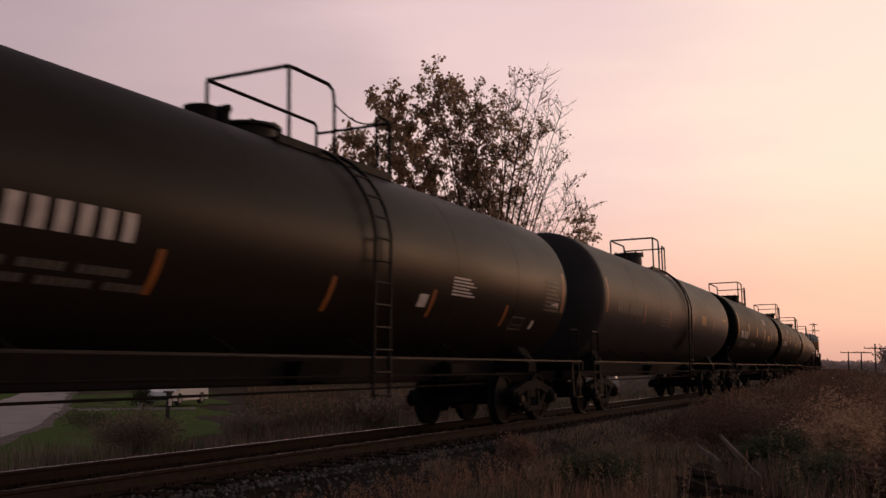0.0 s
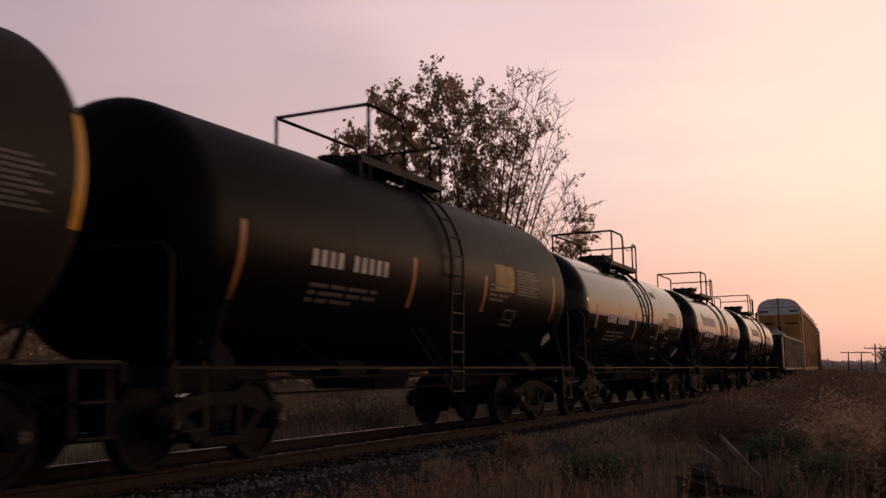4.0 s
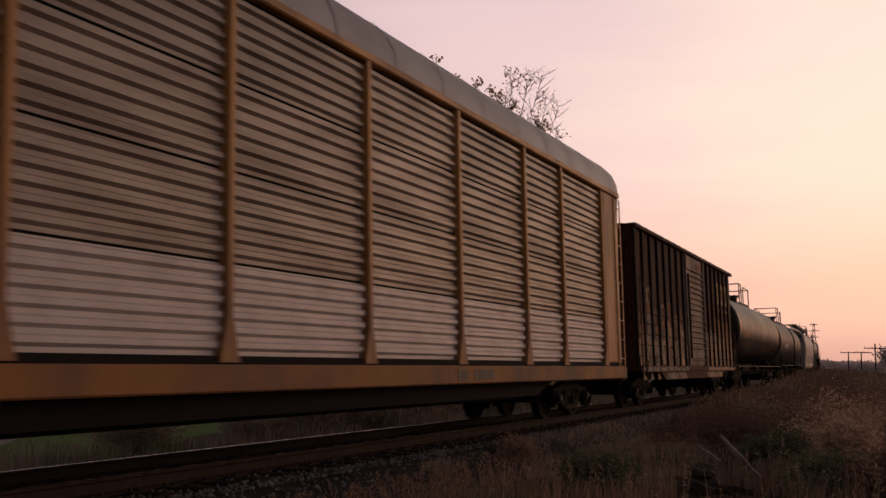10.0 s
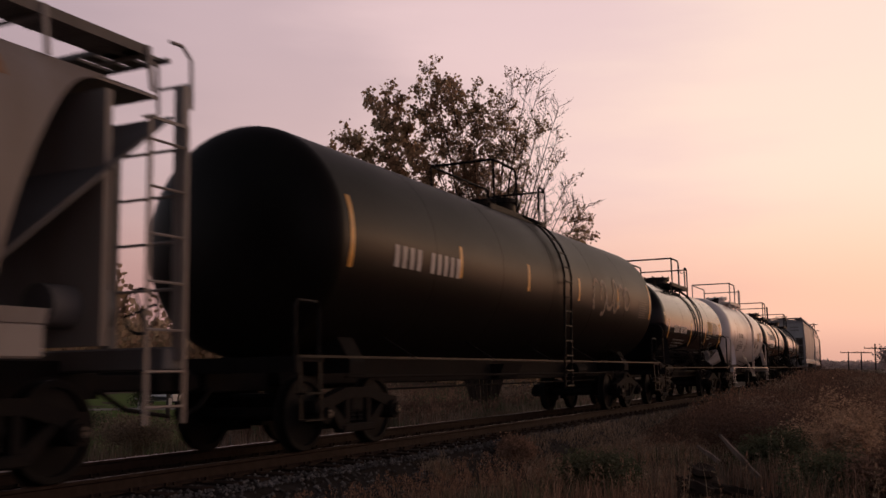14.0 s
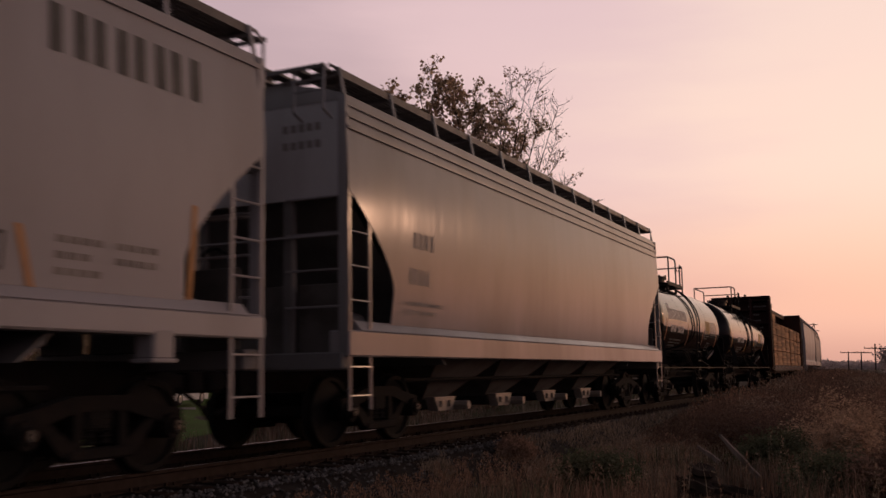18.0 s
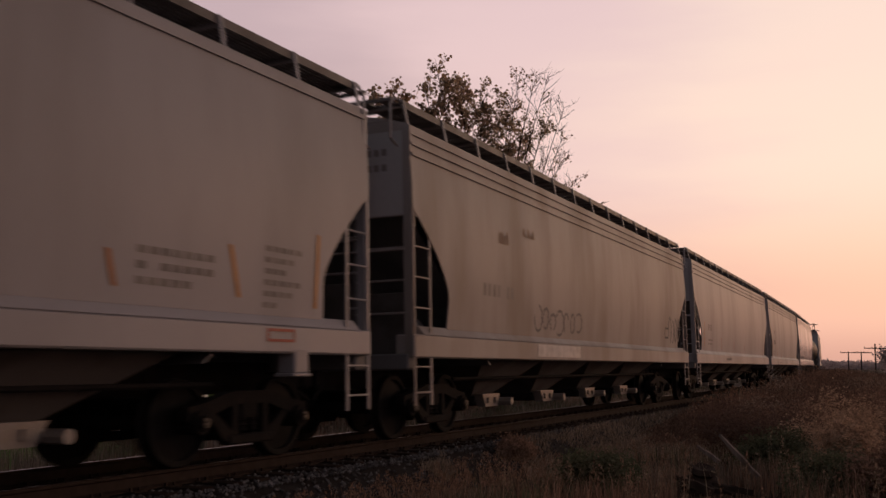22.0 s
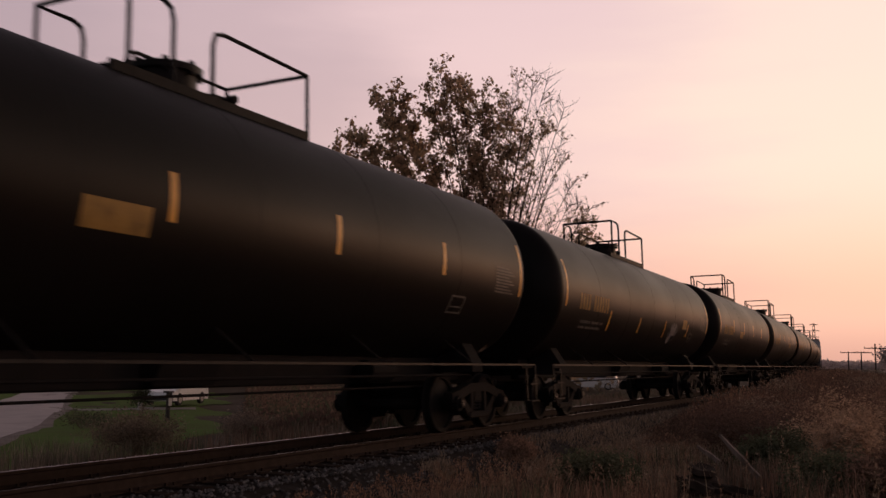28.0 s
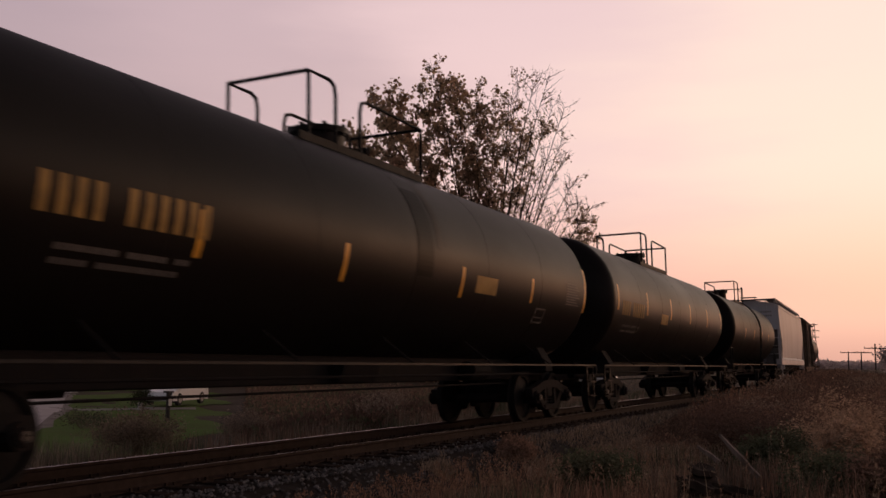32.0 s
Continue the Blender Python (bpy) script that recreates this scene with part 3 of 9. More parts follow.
def rungs(g, x, y0, y1, z0, z1, n, out=0.0):
    """A ladder in the plane of y, z."""
    for y in (y0, y1):
        g.beam((x, y, z0), (x, y, z1), 0.05, 0.02)
    for i in range(n):
        z = z0 + (z1 - z0) * (i + 0.5) / n
        g.tube([(x + out, y0, z), (x + out, y1, z)], 0.014, 5)


def bars(g, surf, y0, h0, w, h, words, seed=1, gap=0.25):
    """A line of writing that cannot be read: blocks on a surface surf(y, h), from y0, w long."""
    rnd = random.Random(seed)
    n = len(words)
    cw = w / max(1, n)
    for i, c in enumerate(words):
        if c != " ":
            a, b = y0 + i * cw, y0 + (i + 1 - gap) * cw
            patch(g, surf, a, b, h0, h0 + h)


def patch(g, surf, y0, y1, h0, h1, lift=0.005, ny=2, nh=4):
    """A thin sheet that lies on a surface surf(y, h) -> point, normal."""
    def at(u, v):
        p, n = surf(u, v)
        return p + n * lift
    g.sheet(at, [y0 + (y1 - y0) * i / (ny - 1) for i in range(ny)], [h0 + (h1 - h0) * i / (nh - 1) for i in range(nh)])


def frame_patch(g, surf, y0, y1, h0, h1, t):
    patch(g, surf, y0, y1, h0, h0 + t)
    patch(g, surf, y0, y1, h1 - t, h1)
    patch(g, surf, y0, y0 + t, h0 + t, h1 - t)
    patch(g, surf, y1 - t, y1, h0 + t, h1 - t)


def emblem_row(g, surf, y0, h0, w, h, n, t=0.34):
    """A company's word mark, drawn as a row of plain bars."""
    cw = w / n
    for i in range(n):
        a, b = y0 + i * cw, y0 + (i + 0.84) * cw
        patch(g, surf, a, a + (b - a) * t, h0, h0 + h)
        patch(g, surf, b - (b - a) * t, b, h0, h0 + h)


def flat_side(x):
    return lambda y, h: (Vector((x, y, h)), Vector((1, 0, 0)))


def shell_side(R, zc):
    def surf(y, h):
        a = h / R
        n = Vector((math.cos(a), 0, math.sin(a)))
        return Vector((R * n.x, y, zc + R * n.z)), n
    return surf


def diamond(g, surf, y, h, r):
    p, n = surf(y, h)
    p = p + n * 0.03
    u = n.cross(Vector((0, 1, 0))).normalized()
    pts = [p + Vector((0, r, 0)), p + u * r, p - Vector((0, r, 0)), p - u * r]
    g.add(pts + [q + n * 0.01 for q in pts], [(0, 1, 2, 3), (7, 6, 5, 4), (0, 4, 5, 1), (1, 5, 6, 2), (2, 6, 7, 3), (3, 7, 4, 0)])


CARS = []


def mark(ob, name):
    """Writing and sprayed loops stay joined: their strokes are too small to pick apart."""
    if name in ("stencil", "small_print", "data_sheet", "scrawl", "door_scrawl", "spray_stroke", "head_stencil", "post_paint", "company_mark", "test_plate"):
        tagged(ob, kind="stuff")


def car(name, u0, u1, label, category):
    """An empty for a car whose body reaches from u0 to u1 along the train (metres behind the camera's abeam at the start)."""
    e = tagged(new(name), label, category, group="cars of the freight train")
    CARS.append((e, (u0 + u1) / 2))
    return e


# ---- tank cars ----
def tank_car(u0, u1, before, after, mat="tank_brown", R=1.5, zc=2.65, label="", pipe="pipe_pale", short=False, stripes="reflect_yellow", stripe_at=(), marks=None,
             rail_mat="pipe_dark", ladder=True, end_rails=True, truck_in=None, hoop=0.0, dome_at=-1.7, rail=(-0.9, 0.3, 1.9), ladder_y=0.4, tall=0.82, dome_h=1.0, rail_z=1.14, shell_at=0.0):
    """A tank car. before, after: metres to the middle of the coupling at the near and far end."""
    L = u1 - u0
    c = car("tank_car", u0, u1, label, "tank car")
    head = 0.62 if short else 0.55
    full, Ls = (0.72, L + 0.2) if short else (1.0, L)
    hp = [(0.0, -Ls / 2 - head)] + [(R * math.sin(a), -Ls / 2 - head * max(0.0, math.cos(a)) ** full) for a in [radians(8 + 82 * i / 13) for i in range(14)]]
    hp += [(R, -Ls / 2 + 0.01)]
    rings = 4 if short else 6

    def shell(g):
        prof = list(hp)
        prof += [(R, -L / 2 + L * k / rings) for k in range(1, rings)]
        prof += [(r, -y) for r, y in reversed(hp)]
        g.lathe(prof, 72, "y")
    part("shell", ("shell", R, round(L, 2), short), shell, mat, c, at=pose(0, shell_at, zc), smooth=True)
    for k in range(1, rings):
        part("weld_seam", ("weld", R), lambda g: g.lathe([(R - 0.001, -0.008), (R + 0.0025, 0.0), (R - 0.001, 0.008)], 72, "y"), mat, c, at=pose(0, -L / 2 + L * k / rings, zc), smooth=True)
    surf = shell_side(R, zc)
    # stub sills, bolsters and saddles
    ye = L / 2 + (before + after) / 2 - 0.45
    for s in (-1, 1):
        part("stub_sill", ("stub", round(L, 1), short, s), lambda g: g.box(-0.17, 0.17, min(s * (L / 2 - 2.6), s * ye), max(s * (L / 2 - 2.6), s * ye), 0.74, 1.08, 0.02), "steel_dark", c)
        inset = truck_in if truck_in and s < 0 else 0.55 if short else 1.05
        yt = s * (L / 2 - inset)
        part("saddle", ("saddle", R, zc), lambda g: g.prism([(-1.05, 0.95), (1.05, 0.95), (1.05, 1.10), (R * 0.55, zc - R * 0.78), (-R * 0.55, zc - R * 0.78), (-1.05, 1.10)], -0.2, 0.2), "steel_dark", c, at=pose(0, yt, 0))
        truck(c, yt)
        coupler(c, s * ye, (before if s < 0 else after) - (ye - L / 2) - 0.02)

        def platform_end(g):
            y = s * (ye - 0.28)
            g.box(-1.42, 1.42, y - 0.3, y + 0.3, rail_z - 0.06, rail_z - 0.015)
            g.box(-1.45, 1.45, y + s * 0.3 - 0.04, y + s * 0.3 + 0.04, rail_z - 0.18, rail_z)
        part("end_platform", ("endplat", round(L, 1), short, s, rail_z), platform_end, "steel_dark" if mat != "tank_white" else "pipe_white", c)

        def end_rail(g):
            y = s * (ye - 0.05)
            if short:
                g.tube([(-1.37, y, 1.1), (-1.37, y, 2.08), (-1.28, y, 2.2), (1.28, y, 2.2), (1.37, y, 2.08), (1.37, y, 1.1)], 0.026, 6)
            else:
                g.tube([(1.37, y, 1.1), (1.37, y, 1.7), (1.37, y - s * 0.06, 1.78), (1.37, y - s * 0.44, 1.78), (1.37, y - s * 0.5, 1.7), (1.37, y - s * 0.5, 1.1)], 0.02, 6)
        if end_rails:
            part("end_handrail", ("endrail", round(ye, 2), short, s), end_rail, pipe if short else "pipe_dark", c)

        def step(g):
            y0, y1 = sorted((s * (ye - 0.52), s * (ye - 0.1)))
            for y in (y0, y1):
                g.beam((1.4, y, 1.08), (1.42, y, 0.42), 0.05, 0.015)
            for z in (0.42, 0.72):
                g.box(1.36, 1.48, y0, y1, z - 0.012, z + 0.012)
        part("sill_step", ("tstep", round(L, 1), short, s), step, pipe if short else "pipe_dark", c)
        if short:
            # the sloping struts that brace the shell's ends
            for x in (-1, 1):
                part("brace_strut", ("strut", R, zc, s, x), lambda g: g.beam((x * 1.36, s * (L / 2 + 0.12), 1.12), (x * R * 0.90, s * (L / 2 - 0.28), zc - 0.45), 0.15, 0.03), "steel_dark" if mat != "tank_white" else "tank_white", c)
    # the long pipe rail low on both sides
    for x in (-1, 1):
        def pipe_run(g):
            g.beam((x * 1.43, -ye, rail_z), (x * 1.43, ye, rail_z), 0.03, 0.03)
        part("side_rail", ("siderail", round(ye, 1), x, rail_z), pipe_run, pipe, c)
    if not short:
        part("centre_sill", ("csill", round(L, 1)), lambda g: g.box(-0.34, 0.34, -L / 2 + 0.3, L / 2 - 0.3, 0.80, 1.30, 0.02), "steel_dark", c)
    n_br = 3 if short else 5
    for i in range(n_br):
        y = (i - (n_br - 1) / 2) * L / (n_br + 0.4)
        part("rail_bracket", ("bracket", R, zc, rail_z), lambda g: g.beam((1.43, 0, rail_z - 0.01), (R * 0.60, 0, zc - R * 0.80), 0.035, 0.02), "steel_dark", c, at=pose(0, y, 0))
    # bottom outlet and its skid
    part("bottom_outlet", ("outlet", R, zc), lambda g: (g.cyl((0, 0, zc - R - 0.12), (0, 0, 1), 0.34, 0.36, 16), g.prism([(-0.5, zc - R - 0.32), (0.5, zc - R - 0.32), (0.62, zc - R - 0.05), (-0.62, zc - R - 0.05)], -0.5, 0.5)), "steel_dark", c)
    part("brake_cylinder", "brakecyl", lambda g: (g.cyl((0.55, 0, 0.98), (0, 1, 0), 0.16, 0.7, 14), g.beam((0.3, -0.9, 0.95), (0.3, 2.2, 0.9), 0.05)), "steel_dark", c, at=pose(0, L / 2 - 3.6 if not short else -1.4, 0))
    part("brake_rigging", ("rigging", round(L, 1)), lambda g: (g.tube([(0.9, -L / 2 + 1, 0.90), (0.9, L / 2 - 1, 0.90)], 0.02, 6), g.tube([(0.6, -L / 2 + 1.4, 0.71), (0.6, L / 2 - 1.4, 0.74)], 0.016, 6)), "steel_dark", c)
    # hand brake on the near end
    part("hand_brake_wheel", ("hbw", short), lambda g: [g.tube([(0.28 * math.cos(a) , 0, 0.28 * math.sin(a)) for a in [2 * math.pi * k / 20 for k in range(21)]], 0.02, 5)] + [g.beam((0, 0, 0), (0.28 * math.cos(a), 0, 0.28 * math.sin(a)), 0.025) for a in (0.3, 1.9, 3.4, 5.0)],
         "pipe_dark", c, at=pose(-0.75 if short else -0.95, -ye + 0.12, 1.75))
    # manway, valves and the platform on top
    dz = zc + R
    part("manway", ("manway", short, dome_h), lambda g: (g.cyl((0, 0, 0.10 * dome_h), (0, 0, 1), 0.40, 0.34 * dome_h, 24), g.cyl((0, 0, 0.30 * dome_h), (0, 0, 1), 0.46, 0.08 * dome_h, 24), [g.cyl((0.43 * math.cos(a), 0.43 * math.sin(a), 0.30 * dome_h), (0, 0, 1), 0.035, 0.16 * dome_h, 6) for a in [k * math.pi / 4 for k in range(8)]]),
         mat if mat != "tank_white" else "tank_white", c, at=pose(0, dome_at, dz), smooth=True)
    part("valve_housing", "valve", lambda g: (g.cyl((0, 0, 0.06), (0, 0, 1), 0.2, 0.3, 16), g.cyl((0.1, 0.32, 0.05), (0, 0, 1), 0.09, 0.34, 10), g.cyl((0.1, 0.32, 0.24), (1, 0, 0), 0.06, 0.2, 8)), "steel_dark", c, at=pose(0, dome_at + (0.8 if hoop else -0.95), dz), smooth=True)
    pb, pc, pe = rail
    hw = 0.80 if short else 0.66
    pz = dz + (0.02 if short else -0.10)
    rm = rail_mat if mat != "tank_white" else "pipe_white"
    p0, p1 = pb - 0.25, pe

    def deck(g):
        for x in (-1, 1):
            for y in (p0, (p0 + p1) / 2, p1):
                g.beam((x * 0.35, y, pz - 0.04), (x * hw, y, pz - 0.04), 0.05)
                g.beam((x * hw * 0.98, y, pz - 0.04), (x * hw, y, zc + math.sqrt(max(0.01, R * R - hw * hw)) - 0.02), 0.045)
            g.box(x * hw - 0.025, x * hw + 0.025, p0, p1, pz - 0.06, pz + 0.05)
        g.box(-hw, hw, p1 - 0.36, p1, pz - 0.03, pz + 0.015)
    platform = part("top_platform", ("deck", R, zc, rail, short), deck, rm, c)
    for x in (-1, 1):
        for k in range(5):
            xx = x * (0.42 + k * (hw - 0.46) / 5)
            part("platform_slat", ("slat", rail), lambda g: g.box(-0.03, 0.03, p0, p1, -0.02, 0.02), rm, platform, at=pose(xx, 0, pz))

    def railing(g):
        top = dz + tall
        low = zc + math.sqrt(R * R - hw * hw)
        if hoop:
            # a bent hoop at each end of both sides, and a bar across between them
            for x in (-hw, hw):
                g.tube([(x, pb, low), (x, pb, top), (x, pc - 0.16, top), (x, pc - 0.04, top - 0.05), (x, pc, top - 0.18), (x, pc, low)], 0.028, 6)
                g.tube([(x, pe - hoop, low), (x, pe - hoop, top - 0.26), (x, pe - hoop + 0.05, top - 0.12), (x, pe - hoop + 0.2, top - 0.08), (x, pe, top - 0.1), (x, pe, low)], 0.028, 6)
            g.tube([(-hw, pb, top), (hw, pb, top)], 0.028, 6)
            g.tube([(-hw, pe, top - 0.1), (hw, pe, top - 0.1)], 0.026, 6)
            return
        g.tube([(hw, pb, low), (hw, pb, top - 0.02), (hw, pb + 0.05, top), (hw, pc - 0.14, top), (hw, pc - 0.03, top - 0.06), (hw, pc, top - 0.2), (hw, pc, low)], 0.026, 6)
        g.tube([(-hw, pb, low), (-hw, pb, top - 0.02), (-hw, pb + 0.05, top), (-hw, pe - 0.05, top), (-hw, pe, top - 0.05), (-hw, pe, pz)], 0.026, 6)
        g.tube([(-hw, pb, top), (hw, pb, top)], 0.026, 6)
        g.tube([(hw, pe, pz), (hw, pe, top - 0.22), (hw, pe - 0.06, top - 0.14), (hw, pe - 0.36, top - 0.12), (hw, pe - 0.40, top - 0.2), (hw, pe - 0.40, pz)], 0.024, 6)
        g.tube([(-hw, pe, top - 0.16), (hw, pe, top - 0.16)], 0.022, 6)
        y0, y1 = pc, pe - 0.40
        g.tube([(hw, y0 + (y1 - y0) * k / 6, top - 0.24 - 0.12 * math.sin(math.pi * k / 6)) for k in range(7)], 0.012, 5)
    part("platform_railing", ("railing", R, zc, rail, short, tall, hoop), railing, rm, c)

    if ladder:
        def stile(g):
            pts = [((R + 0.09) * math.cos(a), 0.0, zc + (R + 0.09) * math.sin(a)) for a in [radians(62 - 8 * k) for k in range(8)]]
            g.tube(pts + [(R + 0.05, 0.0, 1.7), (R + 0.02, 0.0, 0.62)], 0.024, 5)
        first = part("side_ladder", ("tstile", R, zc), stile, rm, c, at=pose(0, ladder_y - 0.21, 0))
        part("stile", ("tstile", R, zc), stile, rm, first, at=pose(0, 0.42, 0))
        for k in range(12):
            z = 0.66 + k * 0.29
            xx = (R + 0.09) * math.sqrt(max(0.0, 1 - ((z - zc) / (R + 0.09)) ** 2)) if z > zc else R + 0.06
            if z < zc + R * 0.86:
                part("rung", "trung", lambda g: g.tube([(0, 0, 0), (0, 0.42, 0)], 0.018, 5), rm, first, at=pose(xx, 0, z))
        if short:
            for d in (0.0, 0.42):
                part("ladder_brace", ("tbrace", R, zc, d), lambda g: g.beam((R + 0.03, d, 0.66), (R * 0.8, d * 0.7 - 0.7, zc - R * 0.62), 0.04, 0.02), rm, first)
    # reflectors and writing on the near side
    for y, h, hh in stripe_at:
        part("reflector", ("stripe", R, zc, h, hh), lambda g: patch(g, surf, -0.05, 0.05, h - hh, h + hh, 0.004, 2, 7), stripes, c, at=pose(0, y, 0))
    for k, (name, mt, fn) in enumerate(marks or ()):
        mark(part(name, (name, u0, k), lambda g: fn(g, surf, L), mt, c), name)
    return c


# ---- covered hopper cars ----
def hopper_car(u0, u1, before, after, mat="hopper_grey", zt=4.42, label="", ribs=3, bays=4, round_side=False, sill=(1.14, 1.56), cut_top=3.2, cut=1.25, bulge=0.07,
               marks=None, stripe_at=(), end_mat="hopper_end", big_tank=False):
    """A covered hopper: bowed side sheets cut back in a curve over the trucks, slope sheets behind, a side sill, pockets and a roof walk."""
    L = u1 - u0
    c = car("hopper_car", u0, u1, label, "hopper car")
    z0, z1 = sill
    hw = 1.52

    def xs(z):
        if round_side:
            t = (z - 2.45) / 1.62
            return 1.60 * math.sqrt(max(0.0, 1 - abs(t) ** 2.6)) if z > 2.45 else 1.60 - 0.12 * ((2.45 - z) / 1.0) ** 2
        return hw + bulge * math.sin(math.pi * (z - z1) / (zt - z1))

    def cut_at(z):
        if round_side:
            t = (z - 1.45) / (zt - 0.05 - 1.45)
            return 0.75 + 1.55 * math.sqrt(max(0.0, 1 - t * t)) - 0.15
        if z > cut_top:
            return 0.03
        t = max(0.0, (z - 2.0) / (cut_top - 2.0))
        return max(0.03, cut * (1 - t ** 1.45) - (0.10 * (2.0 - z) if z < 2.0 else 0))
    zr = [z1 + (zt - z1) * k / 26 for k in range(27)]

    def side(g, s):
        us = [-1 + 2 * k / 30 for k in range(31)]
        g.sheet(lambda u, z: (s * xs(z), u * (L / 2 - cut_at(z)), z), us, zr)
        g.sheet(lambda u, z: (s * (xs(z) - 0.02), u * (L / 2 - cut_at(z)), z), us, zr)
        for e in (-1, 1):
            g.sheet(lambda k, z: (s * (xs(z) - 0.02 * k), e * (L / 2 - cut_at(z)), z), [0, 1], zr)
    for s in (1, -1):
        part("side_sheet", ("hside", round(L, 1), round_side, ribs, zt, cut, s), lambda g: side(g, s), mat, c, smooth=True)
        for k in range(ribs):
            z = zt - 0.12 - 0.15 * k
            part("side_rib", ("hrib", round(L, 1), zt, k, s, round_side), lambda g: g.box(*sorted((s * (xs(z) - 0.01), s * (xs(z) + 0.028))), -L / 2 + 0.05, L / 2 - 0.05, z - 0.025, z + 0.025), mat, c)
        out = 1.595 if not round_side else 1.47
        part("side_sill", ("hsill", round(L, 1), sill, s, round_side), lambda g: (g.box(*sorted((s * 1.30, s * out)), -L / 2 + (0.02 if not round_side else 1.6), L / 2 - (0.02 if not round_side else 1.6), z0, z1 - 0.1, 0.02),
             g.prism([(s * out, z1 - 0.1), (s * 1.5, z1 + 0.02), (s * 1.3, z1 + 0.02), (s * 1.3, z1 - 0.1)], -L / 2 + 0.3 + (1.3 if round_side else 0), L / 2 - 0.3 - (1.3 if round_side else 0))), mat, c)
        if ribs == 1:
            for e in (-1, 1):
                part("jacking_pad", ("hpad", s, z0), lambda g: (g.box(*sorted((s * 1.36, s * 1.60)), -0.14, 0.14, z0 - 0.22, z0 + 0.06, 0.02), g.box(*sorted((s * 1.34, s * 1.61)), -0.17, 0.17, z0 - 0.25, z0 - 0.21, 0.01)), mat, c, at=pose(0, e * (L / 2 - 1.55), 0))
    # roof
    rise = 0.26

    def roof(g):
        prof = [(x, zt + rise * (1 - (x / 1.52) ** 2)) for x in [-1.52 + 3.04 * k / 12 for k in range(13)]]
        if round_side:
            prof = [(x, zt - 0.05 + 0.30 * (1 - (x / 1.15) ** 2)) for x in [-1.15 + 2.3 * k / 12 for k in range(13)]]
        g.prism(prof[::-1] + [(prof[0][0], zt - 0.08), (prof[-1][0], zt - 0.08)], -L / 2 + 0.03, L / 2 - 0.03)
    part("roof", ("hroof", round(L, 1), zt, round_side), roof, mat, c)
    part("hatch_cover", ("hhatch", round(L, 1), zt), lambda g: g.box(-0.28, 0.28, -L / 2 + 1.2, L / 2 - 1.2, zt + rise - 0.02, zt + rise + 0.10, 0.03), end_mat, c)
    wz = zt + 0.31 if not round_side else zt + 0.40
    w_in, w_out = (0.86, 1.40) if not round_side else (0.62, 1.08)
    for s in (1, -1):
        def walkway(g):
            for k in range(8):
                x = s * (w_in + 0.03 + k * (w_out - w_in - 0.06) / 7)
                g.box(x - 0.026, x + 0.026, -L / 2 + 0.05, L / 2 - 0.05, wz - 0.02, wz + 0.012)
            n = int(L / 0.35)
            for k in range(n):
                y = -L / 2 + 0.08 + k * (L - 0.16) / (n - 1)
                g.box(*sorted((s * w_in, s * w_out)), y - 0.012, y + 0.012, wz - 0.03, wz + 0.008)
            g.box(*sorted((s * (w_out - 0.012), s * (w_out + 0.012))), -L / 2 + 0.05, L / 2 - 0.05, wz - 0.05, wz + 0.05)
        part("roof_walk", ("hwalk", round(L, 1), zt, s), walkway, "walk_grate", c)
    nb = int(L / 1.28)
    for k in range(nb + 1):
        y = -L / 2 + 0.1 + k * (L - 0.2) / nb
        part("walk_bracket", ("hbr", zt, round_side), lambda g: (g.beam((w_out + 0.02, 0, wz + 0.05), (1.16 if round_side else 1.49, 0, zt - 0.02), 0.06, 0.02), g.beam((0.45, 0, wz - 0.045), (w_out + 0.02, 0, wz - 0.045), 0.05, 0.03)), mat, c, at=pose(0, y, 0))
    for s in (-1, 1):
        # end wall above, slope sheet and end posts below
        yb = s * (L / 2)
        prof = [(-1.5, cut_top - 0.1), (1.5, cut_top - 0.1), (1.5, zt - 0.06), (0.7, zt + 0.12), (-0.7, zt + 0.12), (-1.5, zt - 0.06)]
        if round_side:
            prof = [(-1.45, 2.95), (1.45, 2.95), (1.42, 3.2), (0.9, zt + 0.05), (-0.9, zt + 0.05), (-1.42, 3.2)]
            part("end_wall", ("hend", zt, s, 1), lambda g: g.prism([(-1.36, 1.2), (1.36, 1.2), (1.36, 3.5), (-1.36, 3.5)], *sorted((s * -0.9, s * -0.82))), mat, c, at=pose(0, yb, 0))
        else:
            part("end_wall", ("hend", zt, cut_top, s), lambda g: g.prism(prof, *sorted((s * -0.12, s * -0.04))), "hopper_bulkhead", c, at=pose(0, yb, 0))
            mark(part("stencil", ("hendmark", zt, s), lambda g: [g.box(0.62 + 0.12 * k, 0.70 + 0.12 * k, *sorted((s * -0.045, s * -0.034)), z, z + 0.10) for z in (zt - 0.42, zt - 0.64) for k in range(5)], "mark_grey", c, at=pose(0, yb, 0)), "stencil")
        def slope(g):
            a, b = (s * -0.1, cut_top), (s * -3.0, 1.05)
            g.add([(x, y, z) for x in (-1.44, 1.44) for y, z in (a, b, (b[0] - s * 0.05, b[1]), (a[0] - s * 0.05, a[1]))], [(0, 1, 5, 4), (3, 7, 6, 2), (0, 4, 7, 3), (1, 2, 6, 5), (0, 3, 2, 1), (4, 5, 6, 7)])
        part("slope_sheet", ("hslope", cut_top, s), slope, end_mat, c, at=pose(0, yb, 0))
